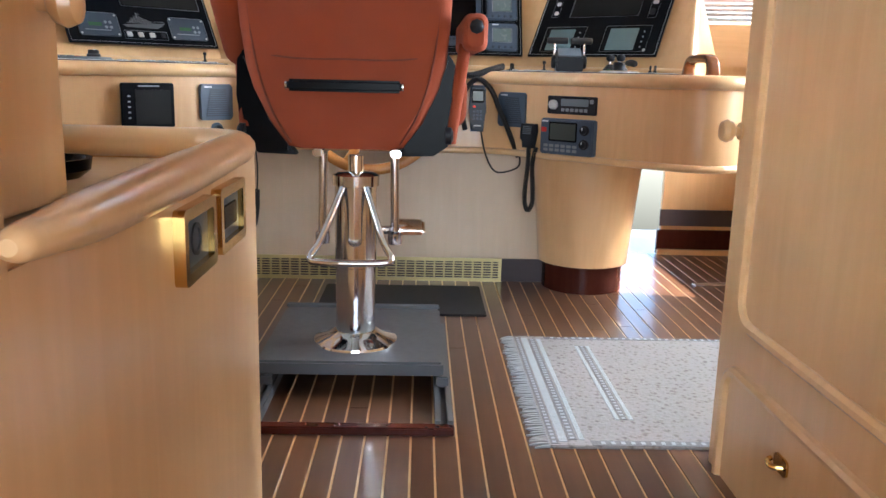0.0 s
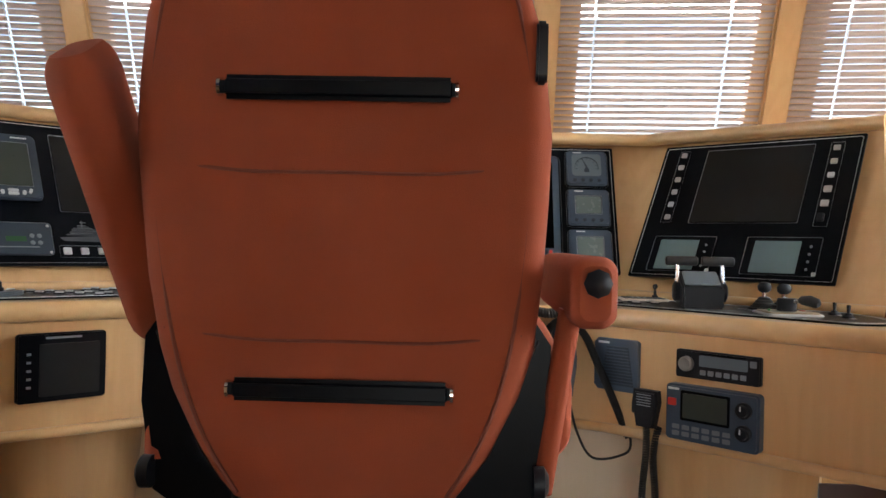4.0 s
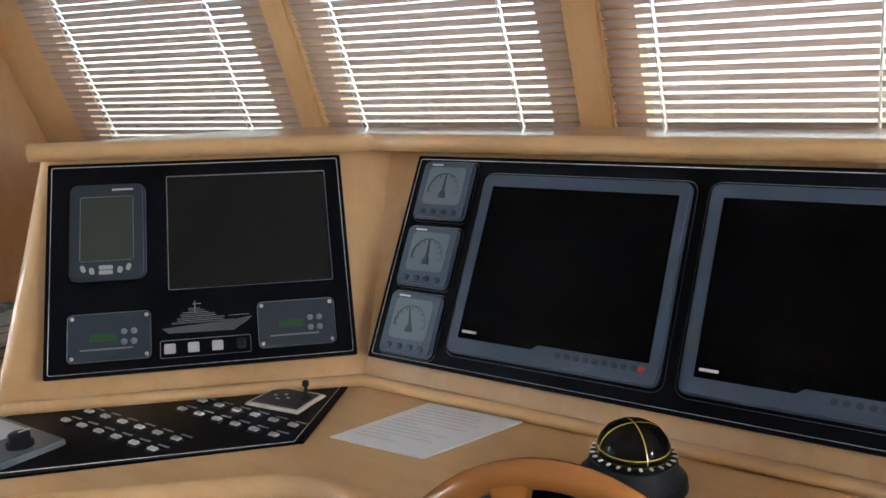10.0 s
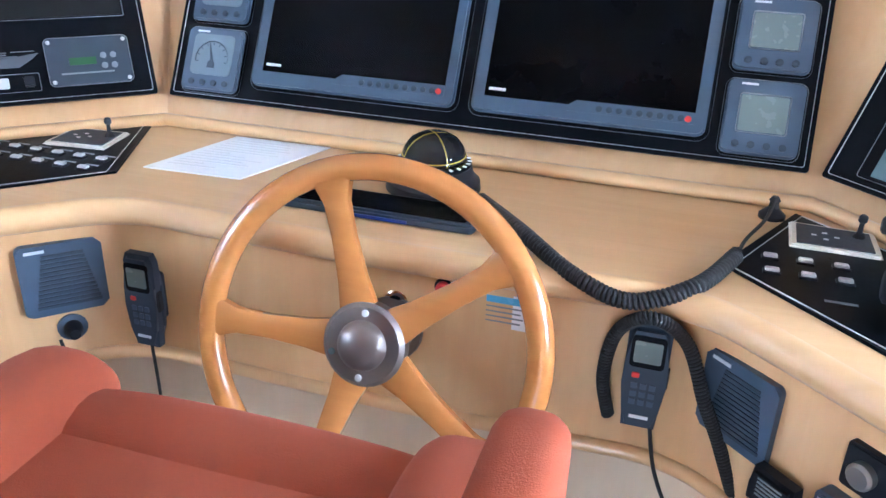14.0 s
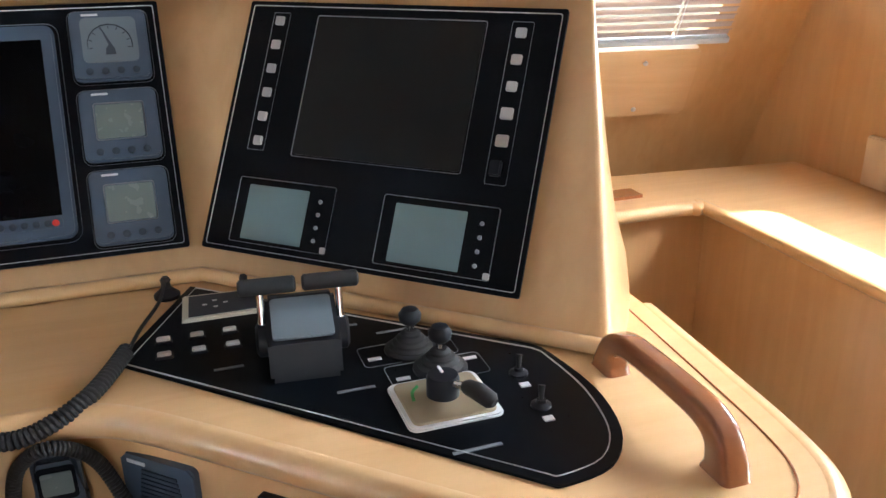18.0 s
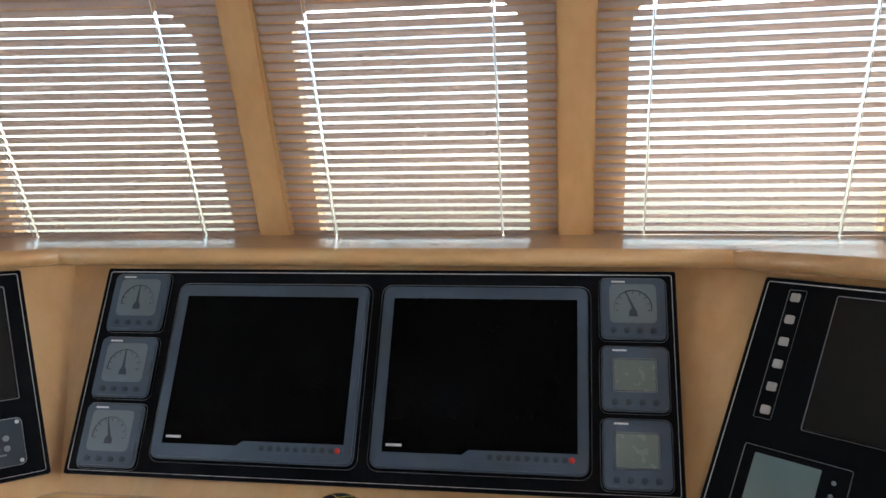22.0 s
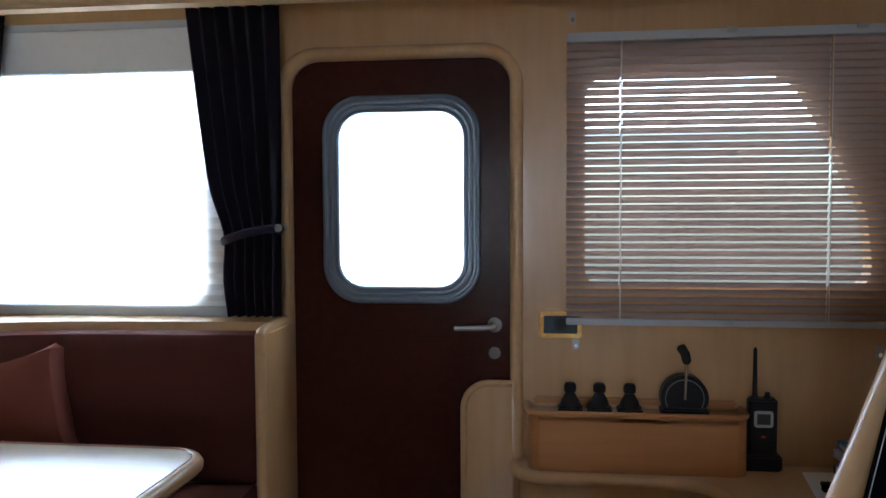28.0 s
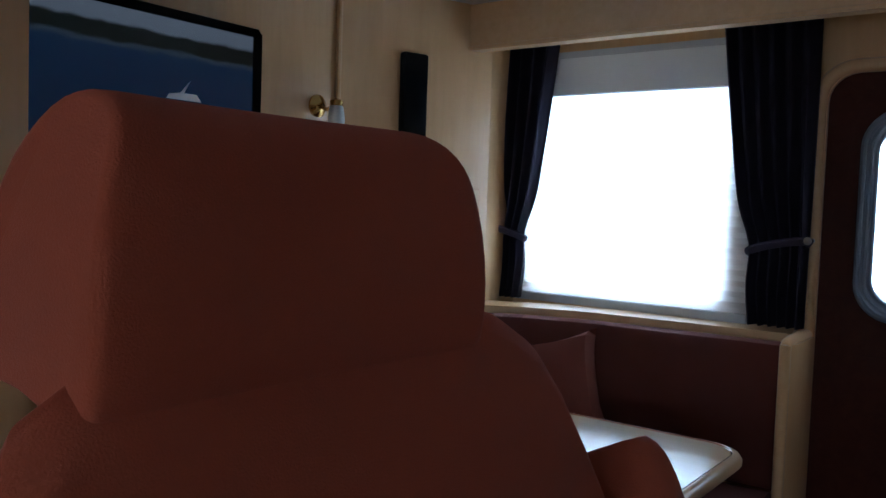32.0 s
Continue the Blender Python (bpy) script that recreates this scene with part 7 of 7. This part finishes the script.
def counter_things():
    z = 0.64
    single("loose_paper", prism([(-2.24, -0.12), (-1.99, -0.15), (-1.95, 0.16), (-2.26, 0.17)], 0.0, 0.002), PAPER, Matrix.Translation((0, 0, z)), "white paper sheet lying under a stack of books", "paper")
    z += 0.002
    for t, turn, cover, label in ((0.028, 3, NAVY_COVER, "navy covered book at the bottom of a stack"), (0.020, -3, NAVY_COVER, "navy covered book in a stack"), (0.022, 4, PAPER, "thick white manual in a stack"), (0.022, -2, BLUE_COVER, "glossy sky blue book on top of a stack")):
        book("book", -2.245, -0.03, -1.955, 0.18, z, t, turn, cover, label)
        z += t
    m = Matrix.Translation((-2.10, 0.075, z)) @ Matrix.Rotation(radians(-2), 4, "Z")
    single("brochure", moved(prism([(0.012, -0.098), (0.140, -0.098), (0.140, 0.098), (-0.03, 0.098), (-0.005, 0.0)], 0.0, 0.002), Matrix()), PALE_BLUE, m, "pale blue brochure lying on the books", "brochure")
    g = thing("glasses", Matrix.Translation((-2.03, -0.085, 0.642)) @ Matrix.Rotation(radians(32), 4, "Z"), "dark folded glasses on a paper beside books", "glasses")
    for x in (-0.034, 0.034):
        lens = part("lens", moved(prism(round_rect(0.050, 0.030, 0.013, 5), -0.0012, 0.0012), Matrix.Translation((x, 0, 0.017)) @ Matrix.Rotation(radians(55), 4, "X")), SCREEN_OFF, g)
        part("rim", tube([(x + p, -0.57 * q, 0.017 + 0.82 * q) for p, q in round_rect(0.053, 0.033, 0.014, 5)], 0.0028, 6, True), BLACK, lens)
        part("temple_arm", tube(curve([(x * 1.85, 0.0, 0.022), (x * 1.6, 0.02, 0.010), (-x * 1.2, 0.034, 0.005)], 6), 0.0026, 8), BLACK, g)
    part("bridge", tube(curve([(-0.008, 0, 0.018), (0, 0, 0.023), (0.008, 0, 0.018)], 5), 0.0022, 6), BRASS, g)
    r = thing("handheld_radio", Matrix.Translation((-2.262, -0.225, 0.64)), "black handheld radio standing upright with its antenna", "radio")
    part("charger", prism(round_rect(0.058, 0.105, 0.010, 4), 0.0, 0.045, 0.006), BLACK_PLASTIC, r, "black charging cradle")
    part("body", prism(round_rect(0.042, 0.078, 0.010, 4), 0.010, 0.205, 0.006), BLACK_PLASTIC, r)
    d = part("display_rim", moved(flat_rect(-0.026, 0.125, 0.026, 0.172, 0.003, 0.008, 0.0195), Matrix(((0, 0, 1, 0), (1, 0, 0, 0), (0, 1, 0, 0), (0, 0, 0, 1)))), RAIL_GREY, r, "pale display rim")
    part("display", box(0.0228, 0.0, 0.1485, 0.002, 0.036, 0.03), LCD_OLIVE, d, "olive display")
    part("antenna", tube([(0, -0.020, 0.20), (0, -0.020, 0.22), (0, -0.020, 0.34), (0, -0.020, 0.348)], [0.0085, 0.007, 0.0052, 0.003], 12), RUBBER, r)
    part("channel_knob", moved(knob(0.010, 0.018), Matrix.Translation((0, 0.014, 0.203))), BLACK_PLASTIC, r)
    part("red_key", box(0.0222, 0.0, 0.098, 0.003, 0.012, 0.005), RED, r)
    for y in (-0.763, -0.680, -0.595):
        k = thing("fuel_valve", Matrix.Translation((-2.235, y, 0.796)), "black valve handle with a neck on the wooden box", "valve", "valves on the wooden box")
        part("foot", prism(round_rect(0.06, 0.070, 0.008, 4), 0.0, 0.022, 0.006), BLACK_PLASTIC, k)
        part("neck", lathe([(0.028, 0.018), (0.026, 0.034), (0.016, 0.052), (0.011, 0.060)], 20), RUBBER, k)
        part("cap", lathe([(0.010, 0.056), (0.017, 0.062), (0.018, 0.078), (0.013, 0.086), (0.004, 0.088)], 20), BLACK_PLASTIC, k)
    g = thing("engine_telegraph", Matrix.Translation((-2.235, -0.445, 0.796)), "black half-round telegraph with a lever", "telegraph")
    disc = [(0.066 * math.cos(a), 0.066 * math.sin(a)) for a in (radians(-28 + 236 * k / 24) for k in range(25))]
    up = Matrix.Translation((0, 0, 0.052)) @ Matrix(((0, 0, 1, 0), (1, 0, 0, 0), (0, 1, 0, 0), (0, 0, 0, 1)))
    part("foot", box(0, 0, 0.012, 0.06, 0.13, 0.024, 0.005), BLACK_PLASTIC, g)
    part("quadrant", moved(prism(disc, -0.020, 0.020, 0.006), up), BLACK_PLASTIC, g)
    part("scale", moved(tube([(x * 0.8, y * 0.8, 0.0205) for x, y in disc], 0.0016, 6), up), GREY_PRINT, g)
    lv = part("lever", tube([(0.022, 0.0, 0.05), (0.022, 0.004, 0.165)], 0.005, 10), STEEL, g, "chrome lever")
    part("grip", tube([(0.022, 0.004, 0.150), (0.022, 0.004, 0.158), (0.021, 0.0, 0.178), (0.016, -0.012, 0.198), (0.015, -0.014, 0.202)], [0.007, 0.013, 0.013, 0.013, 0.006], 14), RUBBER, lv)


counter_things()


def chart_lamp():
    t = thing("chart_lamp", Matrix.Translation((-1.385, -0.20, 0.64)), "small brass lamp on a thin gooseneck behind the console", "lamp")
    part("foot", lathe([(0.030, 0), (0.030, 0.008), (0.012, 0.014), (0.006, 0.020)], 22), BRASS, t)
    part("gooseneck", tube(curve([(0, 0, 0.015), (0, 0.01, 0.25), (-0.004, 0.03, 0.42), (0.03, 0.07, 0.53), (0.06, 0.08, 0.548), (0.075, 0.08, 0.545)], 8), 0.0035, 8), BRASS, t, "thin brass gooseneck")
    part("shade", moved(lathe([(0.006, 0.0), (0.012, 0.004), (0.017, 0.022), (0.021, 0.052), (0.019, 0.052), (0.012, 0.020)], 22), pose(0.070, 0.08, 0.552, 0, 128, 0)), BRASS, t, "small brass shade")


chart_lamp()


# ---- floor coverings ----
def rug():
    t = thing("rug", Matrix(), "faded beige and grey woven rug with fringe on the dark floor", "rug")
    part("field", box(1.055, -1.378, 0.0055, 1.15, 0.76, 0.007, 0.002), RUG, t)
    rng = random.Random(8)
    tassels = []
    for k in range(64):
        y = -1.753 + 0.75 * k / 63
        tassels.append(tube([(0.484, y, 0.006), (0.465, y + rng.uniform(-0.004, 0.004), 0.0055), (0.446 + rng.uniform(-0.008, 0.004), y + rng.uniform(-0.008, 0.008), 0.004)], [0.004, 0.0035, 0.002], 5))
    part("fringe", joined(*tassels), RUG_PALE, t, "pale fringe")
    for x, w, y0, y1, mat in ((0.494, 0.016, -1.748, -1.008, RUG_BAND), (0.514, 0.018, -1.738, -1.018, RUG_PALE), (0.536, 0.020, -1.728, -1.028, RUG_BAND), (0.556, 0.012, -1.728, -1.028, RUG_PALE), (0.660, 0.010, -1.618, -1.088, RUG_PALE), (0.676, 0.016, -1.618, -1.088, RUG_BAND), (0.693, 0.010, -1.618, -1.088, RUG_PALE)):
        part("border_stripe", box(x, (y0 + y1) / 2, 0.0092, w, y1 - y0, 0.0012), mat, t)
        if mat is RUG_BAND:
            n = int((y1 - y0) / 0.018)
            part("stitch_row", joined(*[box(x, y0 + (k + 0.5) * (y1 - y0) / n, 0.0099, w * 0.5, 0.008, 0.0008) for k in range(n)]), RUG_PALE, t)
    for y in (-1.743, -1.013):
        part("edge_band", box(1.10, y, 0.0090, 1.05, 0.024, 0.0012), RUG_BAND, t)
        part("stitch_row", joined(*[box(0.60 + 0.022 * k, y, 0.0099, 0.009, 0.012, 0.0008) for k in range(46)]), RUG_PALE, t)


rug()
single("floor_mat", box(0.135, -0.59, 0.006, 0.57, 0.38, 0.008, 0.003), MAT, Matrix(), "dark ribbed mat on the floor under the console", "mat")
strip = basis((1.268, -0.301, 0), (0.292, 0.046, 0), (-0.046, 0.292, 0))
fixed("threshold_strip", moved(box(0.148, 0, 0.0045, 0.296, 0.035, 0.005, 0.0015), strip), BRUSHED, "metal threshold strip on the floor")


# ---- floor planks ----
def planks():
    floor = bpy.data.objects["floor"]
    rng = random.Random(3)
    shared = {}
    for k in range(-44, 47):
        x = -0.0448 + 0.0505 * k
        spans = [(-2.86, 0.27)]
        if -0.10 < x < 0.83:
            spans = [(-2.10, 0.27)]
        for y0, y1 in spans:
            y = y0
            step = rng.uniform(0.4, 1.4)
            while y < y1 - 0.05:
                e = min(y1, y + step)
                if y1 - e < 0.25:
                    e = y1
                n = max(4, round((e - y) * 20))
                if n not in shared:
                    shared[n] = mesh_of("plank", box(0, 0, 0.0, 0.0455, n / 20 - 0.001, 0.003, 0.0004, 1), PLANK)
                ob = new("plank", shared[n])
                ob.parent = floor
                e = y + n / 20
                ob.matrix_basis = Matrix.Translation((x, (y + e) / 2, 0.0004))
                y = e
                step = rng.uniform(0.9, 1.5)


planks()
